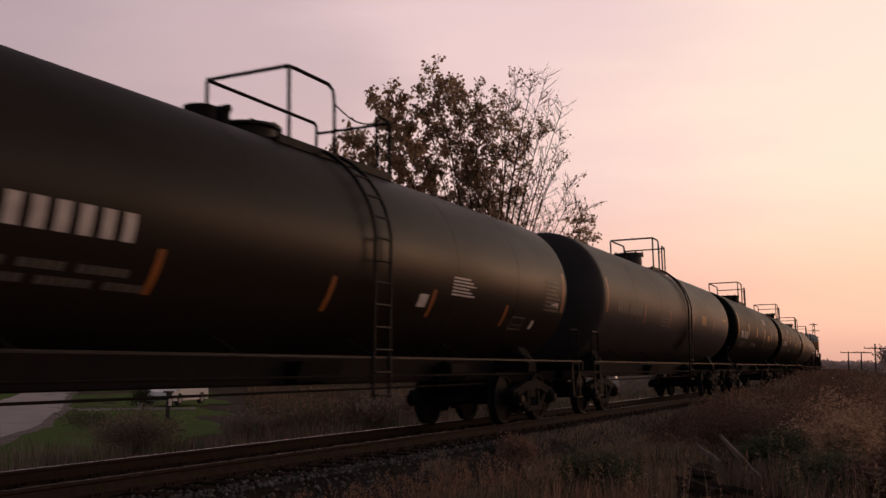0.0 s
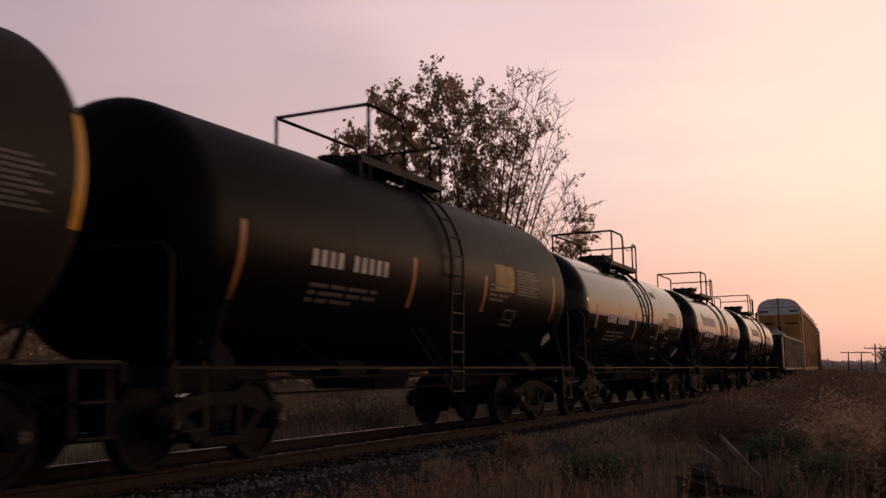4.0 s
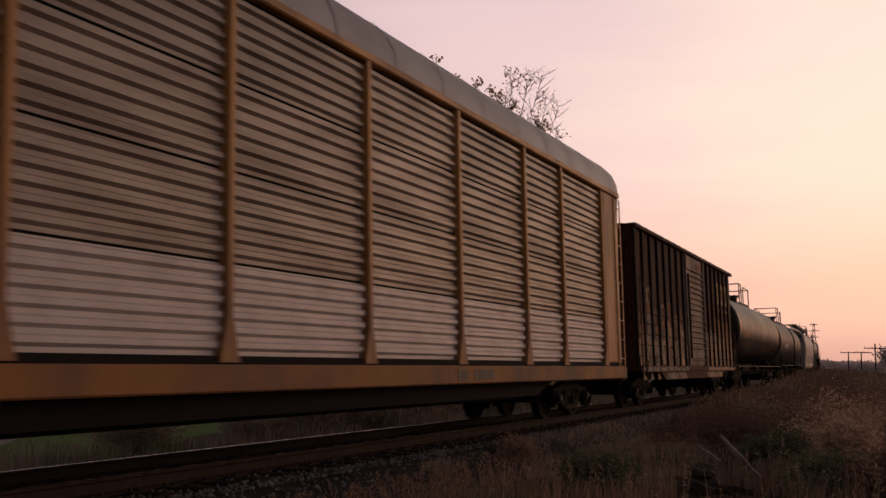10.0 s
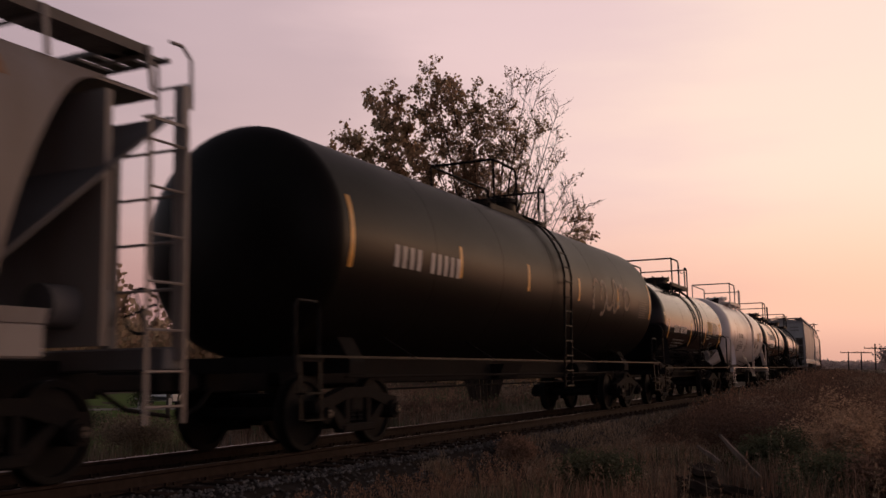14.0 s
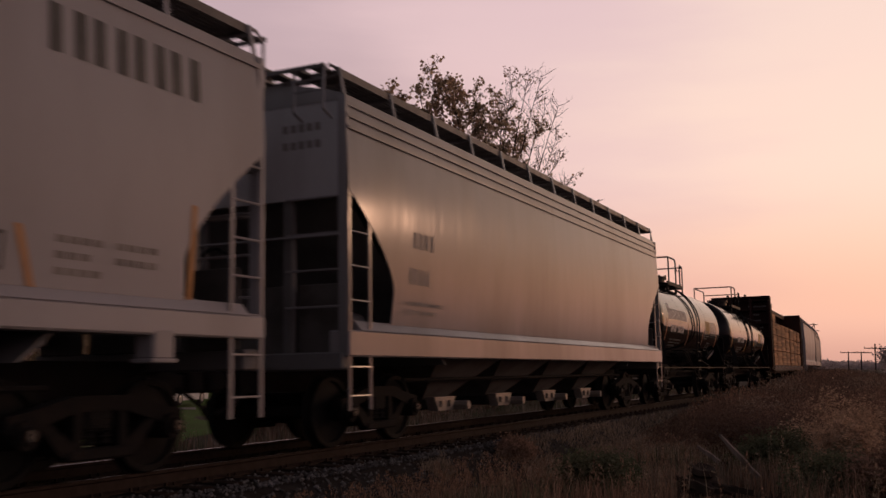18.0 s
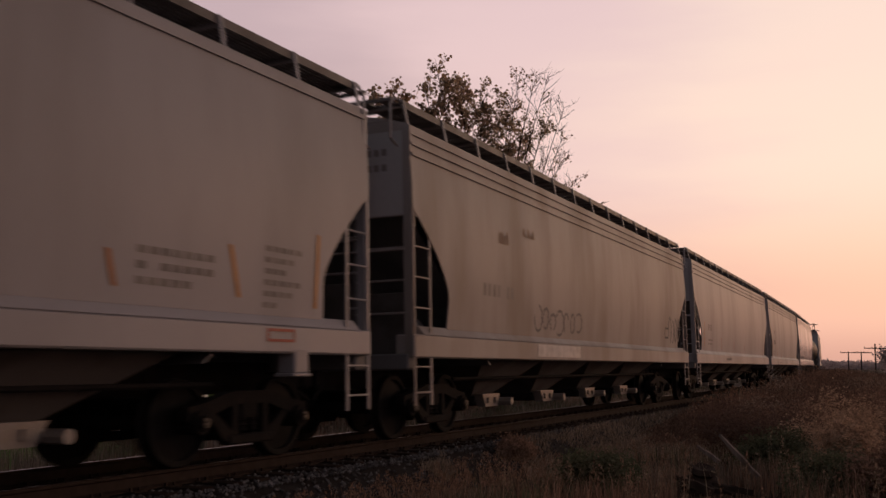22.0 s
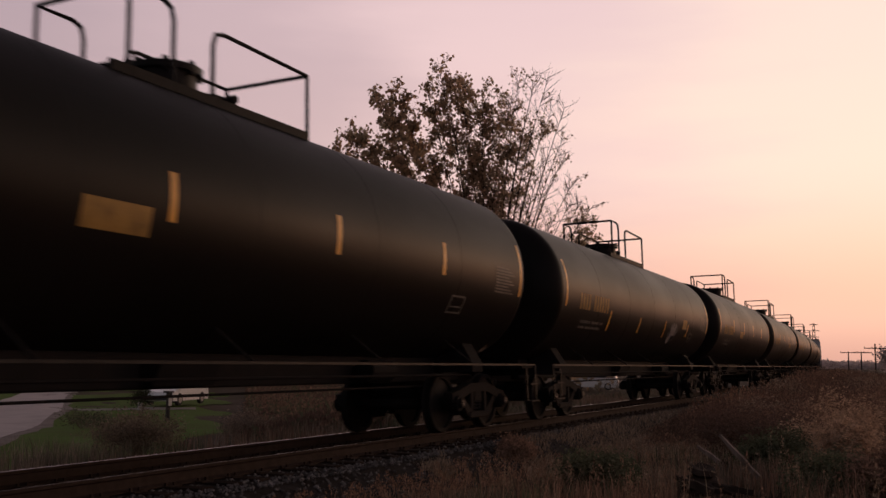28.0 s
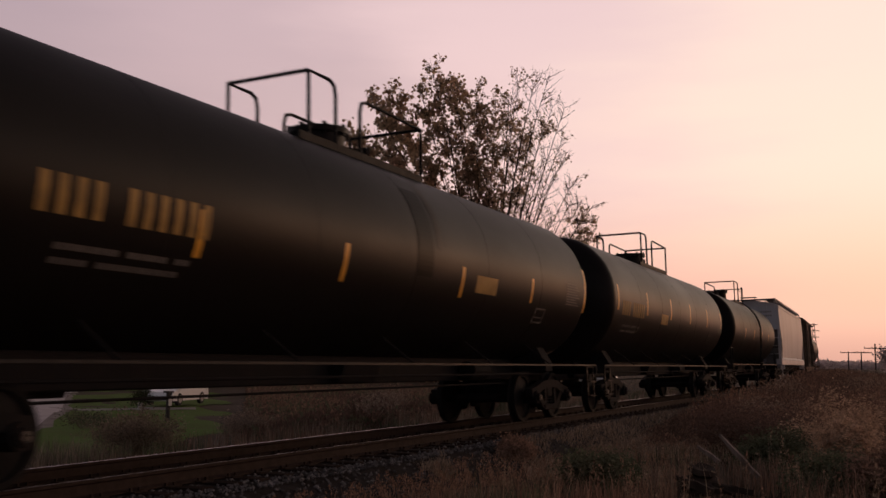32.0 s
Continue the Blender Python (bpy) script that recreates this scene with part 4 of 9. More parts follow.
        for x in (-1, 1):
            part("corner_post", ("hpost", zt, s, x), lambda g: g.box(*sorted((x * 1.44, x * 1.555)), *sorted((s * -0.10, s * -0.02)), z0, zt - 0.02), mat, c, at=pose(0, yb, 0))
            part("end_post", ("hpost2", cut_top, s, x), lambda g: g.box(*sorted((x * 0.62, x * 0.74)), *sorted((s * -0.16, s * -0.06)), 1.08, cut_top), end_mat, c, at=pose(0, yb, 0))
            ladder = part("corner_ladder", ("hstiles", s, x, z0), lambda g: (g.beam((x * 1.57, s * -0.06, z0 + 0.05), (x * 1.57, s * -0.06, 3.3), 0.05, 0.02), g.beam((x * 1.57, s * -0.56, z0 + 0.05), (x * 1.57, s * -0.56, 3.3), 0.05, 0.02), g.beam((x * 1.57, s * -0.035, 3.29), (x * 1.57, s * -0.585, 3.29), 0.02, 0.03)), mat, c, at=pose(0, yb, 0))
            for k in range(5):
                part("rung", ("hrung", s, x), lambda g: g.tube([(x * 1.57, s * -0.04, 0), (x * 1.57, s * -0.58, 0)], 0.014, 5), mat, ladder, at=pose(0, 0, z0 + 0.05 + (3.25 - z0) * (k + 0.5) / 5))
            part("sill_step", ("hstep", s, x, z0), lambda g: rungs(g, x * 1.57, *sorted((s * -0.06, s * -0.56)), 0.5, z0 + 0.05, 2), mat, c, at=pose(0, yb, 0))
            part("end_ladder", ("hladder2", s, x), lambda g: [g.tube([(x * 1.5, s * -0.03, z), (x * 0.68, s * -0.03, z)], 0.016, 5) for z in (1.75, 2.2, 2.65, 3.1)], mat, c, at=pose(0, yb, 0))
        if not round_side:
            for x0, x1 in ((-1.42, -0.74), (-0.62, 0.62), (0.74, 1.42)):
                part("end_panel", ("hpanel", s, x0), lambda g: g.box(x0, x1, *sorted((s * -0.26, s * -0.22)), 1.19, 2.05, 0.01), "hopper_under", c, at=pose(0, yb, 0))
            part("end_handrail", ("hehand", s), lambda g: g.tube([(-1.46, s * 0.0, 2.62), (1.46, s * 0.0, 2.62)], 0.018, 5), mat, c, at=pose(0, yb, 0))
        end_walk = part("end_walk", ("hendwalk", s, zt, round_side), lambda g: (g.box(-w_out, w_out, *sorted((s * -0.34, s * -0.30)), wz - 0.03, wz + 0.02), g.box(-w_out, w_out, *sorted((s * 0.20, s * 0.24)), wz - 0.03, wz + 0.02)), "walk_grate", c, at=pose(0, yb, 0))
        if not round_side:
            part("raised_step", ("hraised", s, zt), lambda g: (g.box(-0.42, 0.42, *sorted((s * -0.42, s * 0.22)), wz + 0.12, wz + 0.15), g.beam((-0.34, s * -0.2, wz + 0.13), (-0.26, s * -0.2, wz - 0.05), 0.05, 0.03), g.beam((0.34, s * -0.2, wz + 0.13), (0.26, s * -0.2, wz - 0.05), 0.05, 0.03)), "walk_grate", c, at=pose(0, yb, 0))
        for k in range(9):
            part("grating_bar", ("hgrating", s, round_side, zt), lambda g: g.box(-0.075, 0.075, *sorted((s * -0.31, s * 0.21)), wz - 0.02, wz + 0.012), "walk_grate", end_walk, at=pose(-w_out + 0.14 + k * (2 * w_out - 0.28) / 8, 0, 0))
        part("roof_grab_iron", ("hgrab", zt, s, round_side), lambda g: [g.tube([(x, s * -0.1, wz + 0.04), (x, s * 0.06, wz + 0.05), (x, s * 0.20, wz - 0.06), (x, s * 0.22, wz - 0.55), (x, s * 0.02, wz - 0.62)], 0.02, 5) for x in (0.95, 1.38)] + [g.tube([(0.95, s * 0.22, wz - 0.3), (1.38, s * 0.22, wz - 0.3)], 0.016, 5)], mat, c, at=pose(0, yb, 0))
        part("end_sill", ("hesill", s), lambda g: g.box(-1.5, 1.5, *sorted((s * -0.25, s * 0.0)), 0.98, 1.2, 0.02), end_mat, c, at=pose(0, yb, 0))
        part("stub_sill", ("hstub", s), lambda g: g.box(-0.2, 0.2, *sorted((s * -4.2, s * 0.25)), 0.72, 1.1), "steel_dark", c, at=pose(0, yb, 0))
        if big_tank and s > 0:
            part("brake_tank", "htankbig", lambda g: g.lathe([(0.0, -0.62), (0.18, -0.61), (0.29, -0.54), (0.30, -0.50), (0.30, 0.50), (0.29, 0.54), (0.18, 0.61), (0.0, 0.62)], 24, "y"), mat, c, "large pale air tank", at=pose(1.08, yb - 0.92, 2.0), smooth=True)
            part("tank_bracket", "htankbr", lambda g: (g.box(-0.3, 0.3, -0.34, -0.28, -0.34, -0.2), g.box(-0.3, 0.3, 0.28, 0.34, -0.34, -0.2), g.box(-0.32, 0.32, -0.4, 0.4, -0.78, -0.34)), end_mat, c, at=pose(1.08, yb - 0.92, 2.0))
        else:
            part("brake_tank", ("htank", s), lambda g: g.cyl((0.95, s * -0.85, 1.55), (0, 1, 0), 0.2, 0.75, 16), end_mat, c, at=pose(0, yb, 0), smooth=True)
        part("hand_brake_wheel", ("hbrake", s), lambda g: g.tube([(-0.35 + 0.26 * math.cos(a), s * 0.08, 2.3 + 0.26 * math.sin(a)) for a in [2 * math.pi * k / 16 for k in range(17)]], 0.02, 5), "pipe_dark", c, at=pose(0, yb, 0))
        truck(c, s * (L / 2 - 1.75))
        coupler(c, s * (L / 2 + 0.2), max(0.25, (before if s < 0 else after) - 0.22))
    # pockets
    inner = L - 6.2
    for k in range(bays):
        w = inner / bays
        y = -inner / 2 + (k + 0.5) * w

        def pocket(g):
            a, b = w * 0.49, 0.36
            v = [(x * 1.28, yy * a, z0 + 0.02) for yy in (-1, 1) for x in (-1, 1)] + [(x * 0.55, yy * b, 0.50) for yy in (-1, 1) for x in (-1, 1)]
            g.add(v, [(0, 1, 3, 2), (4, 6, 7, 5), (0, 4, 5, 1), (2, 3, 7, 6), (0, 2, 6, 4), (1, 5, 7, 3)])
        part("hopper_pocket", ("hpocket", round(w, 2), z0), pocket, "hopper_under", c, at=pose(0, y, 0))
        part("gate_frame", "hgframe", lambda g: g.box(-0.62, 0.62, -0.42, 0.42, 0.36, 0.52, 0.03), "steel_dark", c, at=pose(0, y, 0))
        part("outlet_gate", "hgate", lambda g: (g.slab([(-0.40, 0.56), (-0.26, 0.34), (0.26, 0.34), (0.40, 0.56)], 0.63, 0.80), g.box(0.80, 0.84, -0.22, -0.10, 0.40, 0.50), g.box(0.80, 0.84, 0.10, 0.22, 0.40, 0.50), g.cyl((0.88, 0.42, 0.42), (1, 0, 0), 0.07, 0.3, 8)), "gate_metal", c, "worn bright outlet gate", at=pose(0, y, 0))
        if k < bays - 1:
            part("pocket_web", ("hweb", z0), lambda g: g.prism([(-1.2, z0), (1.2, z0), (0.5, 0.75), (-0.5, 0.75)], -0.02, 0.02), end_mat, c, at=pose(0, y + w / 2, 0))
    part("air_pipe", ("hpipe", round(L, 1)), lambda g: g.tube([(1.05, -L / 2 + 2.4, 0.84), (1.05, L / 2 - 2.4, 0.84)], 0.03, 6), "steel_dark", c)
    if round_side:
        part("lower_side_rail", ("hlow", round(L, 1)), lambda g: g.box(1.36, 1.46, -L / 2 + 1.2, L / 2 - 2.4, 0.94, 1.03), "pipe_pale", c)
    surf = (lambda y, h: (Vector((xs(h), y, h)), Vector((1, 0, 0))))
    for y, h, hh in stripe_at:
        part("reflector", ("hstripe", u0, h, hh, y), lambda g: patch(g, lambda u, v: surf(u + 0.35 * (h - v) * (hh < 0.3), v), -0.035, 0.035, h - hh, h + hh, 0.008, 2, 4), "reflect_amber" if hh > 0.2 else "reflect_orange", c, at=pose(0, y, 0))
    for k, (name, mt, fn) in enumerate(marks or ()):
        mark(part(name, (name, u0, k), lambda g: fn(g, surf, L), mt, c), name)
    return c


# ---- gondola cars ----
def gondola_car(u0, u1, before, after, mat, rib_mat, z0, z1, n_ribs, label, ridges=0, first=1.5, marks=None, posts=()):
    L = u1 - u0
    half = 0.10 if ridges else 0.14
    posts = posts or [-L / 2 + first + (L - 2 * first) * k / (n_ribs - 1) for k in range(n_ribs)]
    face = 1.33 if ridges else 1.27
    c = car("gondola_car", u0, u1, label, "gondola car")
    for s in (1, -1):
        def wall(g):
            if not ridges:
                g.box(*sorted((s * 1.21, s * face)), -L / 2 + 0.04, L / 2 - 0.04, z0 + 0.12, z1 - 0.1)
            else:
                prof, low = [(1.33, z0 + 0.12), (1.33, z0 + 0.30), (1.35, z0 + 0.32), (1.35, z0 + 0.60)], z0 + 0.62
                for k in range(ridges):
                    a = low + (z1 - 0.15 - low) * k / ridges
                    b = (z1 - 0.15 - low) / ridges
                    prof += [(1.32, a), (1.32, a + b * 0.42), (1.385, a + b * 0.60), (1.385, a + b * 0.80), (1.32, a + b)]
                g.sheet(lambda y, p: (s * p[0], y, p[1]), [-L / 2 + 0.04, L / 2 - 0.04], prof + [(1.32, z1 - 0.1)])
                g.sheet(lambda y, p: (s * 1.29, y, p), [-L / 2 + 0.04, L / 2 - 0.04], [z0 + 0.12, z1 - 0.1])
        part("side_wall", ("gwall", u0, s), wall, mat, c)
        part("top_chord", ("gtop", u0, s), lambda g: g.box(*sorted((s * 1.33, s * 1.575)), -L / 2, L / 2, z1 - 0.13, z1, 0.025), rib_mat, c)
        part("side_sill", ("gsill", u0, s), lambda g: (g.box(*sorted((s * 1.30, s * (1.40 if ridges else 1.56))), -L / 2 + 0.03, L / 2 - 0.03, max(z0, 0.86), max(z0, 0.86) + 0.13, 0.02), g.slab([(-L / 2 + 3.2, 0.9), (-L / 2 + 3.7, z0), (L / 2 - 3.7, z0), (L / 2 - 3.2, 0.9)], *sorted((s * 1.36, s * 1.41)))), rib_mat, c)
        for y in posts:
            zb = z0 + 0.01 if ridges and abs(y) < L / 2 - 3.6 else max(z0, 0.9)
            part("side_post", ("gpost", z0, z1, s, ridges, zb), lambda g: g.slab([(-half, zb), (half, zb), (half * 0.8, z1 - 0.12), (-half * 0.8, z1 - 0.12)], *sorted((s * (face - 0.01), s * 1.555))), rib_mat, c, at=pose(0, y, 0))
        for e in (-1, 1):
            part("corner_panel", ("gcorner", z0, z1, s, e), lambda g: g.box(*sorted((s * 1.40, s * 1.50)), *sorted((e * (-1.0 if ridges or e < 0 else -0.12), e * -0.02)), max(z0, 0.9), z1 - 0.12, 0.02), rib_mat, c, at=pose(0, e * L / 2, 0))
            part("corner_ladder", ("gladder", z0, z1, s, e), lambda g: rungs(g, s * 1.58, *sorted((e * -0.08, e * -0.5)), 0.5, z1 - 0.2, 6), "gon_end" if not ridges else mat, c, at=pose(0, e * L / 2, 0))
    for e in (-1, 1):
        em = mat if ridges else "gon_end"
        wall_end = part("end_wall", ("gend", z0, z1, e), lambda g: g.box(-1.4, 1.4, *sorted((e * -0.1, e * -0.03)), 0.9, z1 - 0.17), em, c, at=pose(0, e * L / 2, 0))
        for z in (1.2, 1.65, 2.1, 2.55):
            part("end_rib", ("gerib", e), lambda g: g.box(-1.4, 1.4, *sorted((e * -0.035, e * 0.05)), -0.06, 0.06, 0.015), em, wall_end, at=pose(0, 0, z))
        part("end_cap", ("gecap", z1, e), lambda g: g.box(-1.32, 1.32, *sorted((e * -0.14, e * 0.06)), z1 - 0.165, z1 - 0.003, 0.02), em, wall_end)
        truck(c, e * (L / 2 - 1.95), 0.43)
        coupler(c, e * (L / 2 - 0.05), (before if e < 0 else after) + 0.03)
    part("floor", ("gfloor", u0), lambda g: g.box(-1.38, 1.38, -L / 2 + 0.1, L / 2 - 0.1, 0.98, 1.06), mat, c)
    part("centre_sill", ("gcs", u0), lambda g: g.box(-0.3, 0.3, -L / 2 + 0.1, L / 2 - 0.1, 0.66, 0.98), "steel_dark", c)
    surf = flat_side(face + 0.005 if not ridges else 1.46)
    for k, (name, mt, fn) in enumerate(marks or ()):
        mark(part(name, (name, u0, k), lambda g: fn(g, flat_side(1.56) if name == "reflector" and ridges else surf, L), mt, c), name)
    return c


# ---- autorack cars ----
RACK_POSTS = (1.9, 4.72, 6.6, 9.42, 12.2, 15.05, 17.85, 20.7, 22.75, 25.5)


def autorack_car(u0, u1, before, after, label, seams, bright, end_cap, marks=None, roof_mat="rack_roof"):
    """A closed car for motor vehicles: deck, posts, ridged side panels, arched roof, end doors."""
    L = u1 - u0
    c = car("autorack_car", u0, u1, label, "autorack car")
    arch = [(1.50, 5.08), (1.47, 5.32), (1.36, 5.58), (1.12, 5.82), (0.72, 5.97), (0.0, 6.03)]
    full = arch + [(-x, z) for x, z in reversed(arch[:-1])]
    part("roof", ("rroof", round(L, 1)), lambda g: g.prism(full + [(-1.42, 5.06), (1.42, 5.06)], -L / 2 + 0.12, L / 2 - 0.12), roof_mat, c, smooth=True)
    n_seam = 18
    for k in range(n_seam):
        y = -L / 2 + 0.4 + k * (L - 0.8) / (n_seam - 1)
        part("roof_rib", "rrib", lambda g: g.sheet(lambda i, y: (full[i][0] * 1.008, y, full[i][1] + 0.012), list(range(len(full))), [-0.03, 0.03]), roof_mat, c, at=pose(0, y, 0))
    for s in (1, -1):
        part("deck_sill", ("rsill", round(L, 1), s), lambda g: g.box(*sorted((s * 1.32, s * 1.56)), -L / 2 + 0.15, L / 2 - 0.15, 0.76, 1.04, 0.02), "rack_brown", c)
        part("skirt", ("rskirt", round(L, 1), s), lambda g: g.slab([(-L / 2 + 4.4, 0.80), (-L / 2 + 5.4, 0.50), (L / 2 - 5.4, 0.50), (L / 2 - 4.4, 0.80)], *sorted((s * 1.20, s * 1.26))), "steel_dark", c)
        part("top_rail", ("rtop", round(L, 1), s), lambda g: g.box(*sorted((s * 1.40, s * 1.545)), -L / 2 + 0.2, L / 2 - 0.2, 4.98, 5.1, 0.02), "rack_yellow", c)
        part("inner_liner", ("rliner", round(L, 1), s), lambda g: g.box(*sorted((s * 1.385, s * 1.395)), -L / 2 + 0.9, L / 2 - 0.9, 1.06, 5.0), "steel_dark", c)
        part("bottom_rail", ("rbot", round(L, 1), s), lambda g: g.box(*sorted((s * 1.38, s * 1.50)), -L / 2 + 0.2, L / 2 - 0.2, 1.045, 1.12), "steel_dark", c)
        wp = 0.05 if seams else 0.07
        for y in RACK_POSTS:
            part("side_post", ("rpost", s, seams), lambda g: (g.box(*sorted((s * 1.40, s * 1.53)), -wp, wp, 1.08, 5.0, 0.012), g.slab([(-wp, 1.5), (-0.1 - wp, 1.06), (0.1 + wp, 1.06), (wp, 1.5)], *sorted((s * 1.42, s * 1.528)))), "rack_yellow", c, at=pose(0, y - L / 2, 0))
        for b in range(len(RACK_POSTS) - 1):
            ya, yb = RACK_POSTS[b] + wp, RACK_POSTS[b + 1] - wp
            w = yb - ya
            for tier in range(4):
                za, zb = 1.13 + tier * 0.965, 1.13 + (tier + 1) * 0.965 - (0.028 if seams else 0.006)
                if b == 1 and tier >= 2:
                    part("placard_panel", ("rplac", round(w, 2), s, tier), lambda g: g.box(*sorted((s * 1.43, s * 1.47)), 0, w, za, zb), "rack_yellow", c, at=pose(0, ya - L / 2, 0))
                    continue

                def panel(g):
                    prof, n = [], 6 if seams else 9
                    belt = 0.02 if seams else 0.17 if tier < 3 else 0.03
                    h = (zb - belt - za) / n
                    for k in range(n):
                        z = za + k * h
                        prof += [(1.420, z), (1.420, z + h * 0.30), (1.466, z + h * 0.52), (1.466, z + h * 0.86), (1.420, z + h)]
                    g.sheet(lambda y, p: (s * p[0], y, p[1]), [0, w], prof)
                    g.sheet(lambda y, z: (s * 1.41, y, z), [0, w], [za, zb])

                def strip(g):
                    g.box(*sorted((s * 1.412, s * 1.440)), 0, w, zb - 0.165, zb - 0.002)
                    for k in range(6):
                        yb2 = w * (k + 0.5) / 6
                        g.box(*sorted((s * 1.436, s * 1.462)), yb2 - 0.03, yb2 + 0.03, zb - 0.12, zb - 0.05)
                m = "rack_panel_new" if (b, tier) in bright else ("rack_panel_dark" if seams else "rack_panel")
                part("side_panel", ("rpanel", round(w, 2), s, tier, seams), panel, m, c, at=pose(0, ya - L / 2, 0))
                if tier < 3 and not seams:
                    part("joint_strip", ("rstrip", round(w, 2), s, tier, seams), strip, "rack_belt", c, at=pose(0, ya - L / 2, 0))
        for e in (-1, 1):
            a, b = (0.80, 1.81) if e < 0 else (0.62, 1.42)
            part("end_side_panel", ("reside", s, e), lambda g: g.box(*sorted((s * 1.40, s * 1.50)), *sorted((e * -a, e * -b)), 1.12, 5.0, 0.02), "rack_yellow", c, at=pose(0, e * L / 2, 0))
            part("end_post", ("repost", s, e), lambda g: g.box(*sorted((s * 1.30, s * 1.42)), *sorted((e * -0.04, e * -0.22)), 1.0, 5.0, 0.02), "rack_yellow", c, at=pose(0, e * L / 2, 0))
            part("corner_ladder", ("rladder", s, e), lambda g: rungs(g, s * 1.52, *sorted((e * -0.16, e * -0.62)), 1.0, 4.95, 9), "rack_yellow", c, at=pose(0, e * L / 2, 0))
            part("side_recess", ("rrecess", s, e), lambda g: g.box(*sorted((s * 1.34, s * 1.425)), *sorted((e * -0.225, e * -0.85)), 1.05, 4.975), "rack_yellow" if seams else "rack_brown", c, at=pose(0, e * L / 2, 0))
    for e in (-1, 1):
        for s in (-1, 1):
            low = [(s * 0.02, 1.0), (s * 1.36, 1.0), (s * 1.43, 4.82), (s * 0.02, 4.82)]
            top = [(s * 0.02, 4.82), (s * 1.43, 4.82), (s * 1.46, 5.08), (s * 1.42, 5.32), (s * 1.31, 5.56), (s * 1.08, 5.79), (s * 0.70, 5.93), (s * 0.02, 5.99)]
            door = part("end_door", ("rdoor", s, e), lambda g: g.prism(low if s > 0 else low[::-1], *sorted((e * -0.07, e * 0.0))), "rack_yellow", c, at=pose(0, e * L / 2, 0))
            part("door_top", ("rdoort", s, e), lambda g: g.prism(top if s > 0 else top[::-1], *sorted((e * -0.07, e * 0.0))), end_cap, door, "white-painted upper door")
            for z, a, b in ((5.07, 0.7, 1.35), (4.18, 0.42, 1.25), (2.6, 0.7, 1.3)):
                part("door_slot", ("rslot", s, e, z), lambda g: g.box(*sorted((s * a, s * b)), *sorted((e * 0.0, e * 0.03)), z - 0.055, z + 0.055, 0.01), "steel_dark", door)
            part("door_lettering", ("rlet", s, e), lambda g: [g.box(*sorted((s * (0.15 + k * 0.11), s * (0.22 + k * 0.11))), *sorted((e * 0.0, e * 0.006)), 5.32, 5.40) for k in range(10) if k not in (4,)], "mark_grey", door)
        part("door_lock_bar", ("rlock", e), lambda g: (g.beam((0, e * 0.03, 1.2), (0, e * 0.03, 5.9), 0.05, 0.05), g.box(-0.11, 0.11, *sorted((e * 0.0, e * 0.12)), 3.3, 4.0, 0.04)), "steel_dark", c, at=pose(0, e * L / 2, 0))
        part("corner_guard", ("rguard", e, seams), lambda g: g.box(-1.62, -1.47, *sorted((e * -0.05, e * (0.16 if seams else 0.36))), 3.75, 5.0, 0.03), "rack_brown", c, at=pose(0, e * L / 2, 0))
        part("end_sill", ("resill", e), lambda g: g.box(-1.5, 1.5, *sorted((e * -0.3, e * 0.0)), 0.72, 1.04, 0.03), "rack_brown", c, at=pose(0, e * L / 2, 0))
        truck(c, e * (L / 2 - 2.9), 0.42)
        coupler(c, e * (L / 2 - 0.05), (before if e < 0 else after) + 0.03)
    part("deck", ("rdeck", round(L, 1)), lambda g: g.box(-1.4, 1.4, -L / 2 + 0.1, L / 2 - 0.1, 0.8, 1.02), "rack_brown", c)
    part("centre_sill", ("rcs", round(L, 1)), lambda g: g.box(-0.4, 0.4, -L / 2 + 3.6, L / 2 - 3.6, 0.40, 0.8), "steel_dark", c)
    for k, (name, mt, fn) in enumerate(marks or ()):
        mark(part(name, (name, u0, k), lambda g: fn(g, flat_side(1.475), L), mt, c), name)
    return c


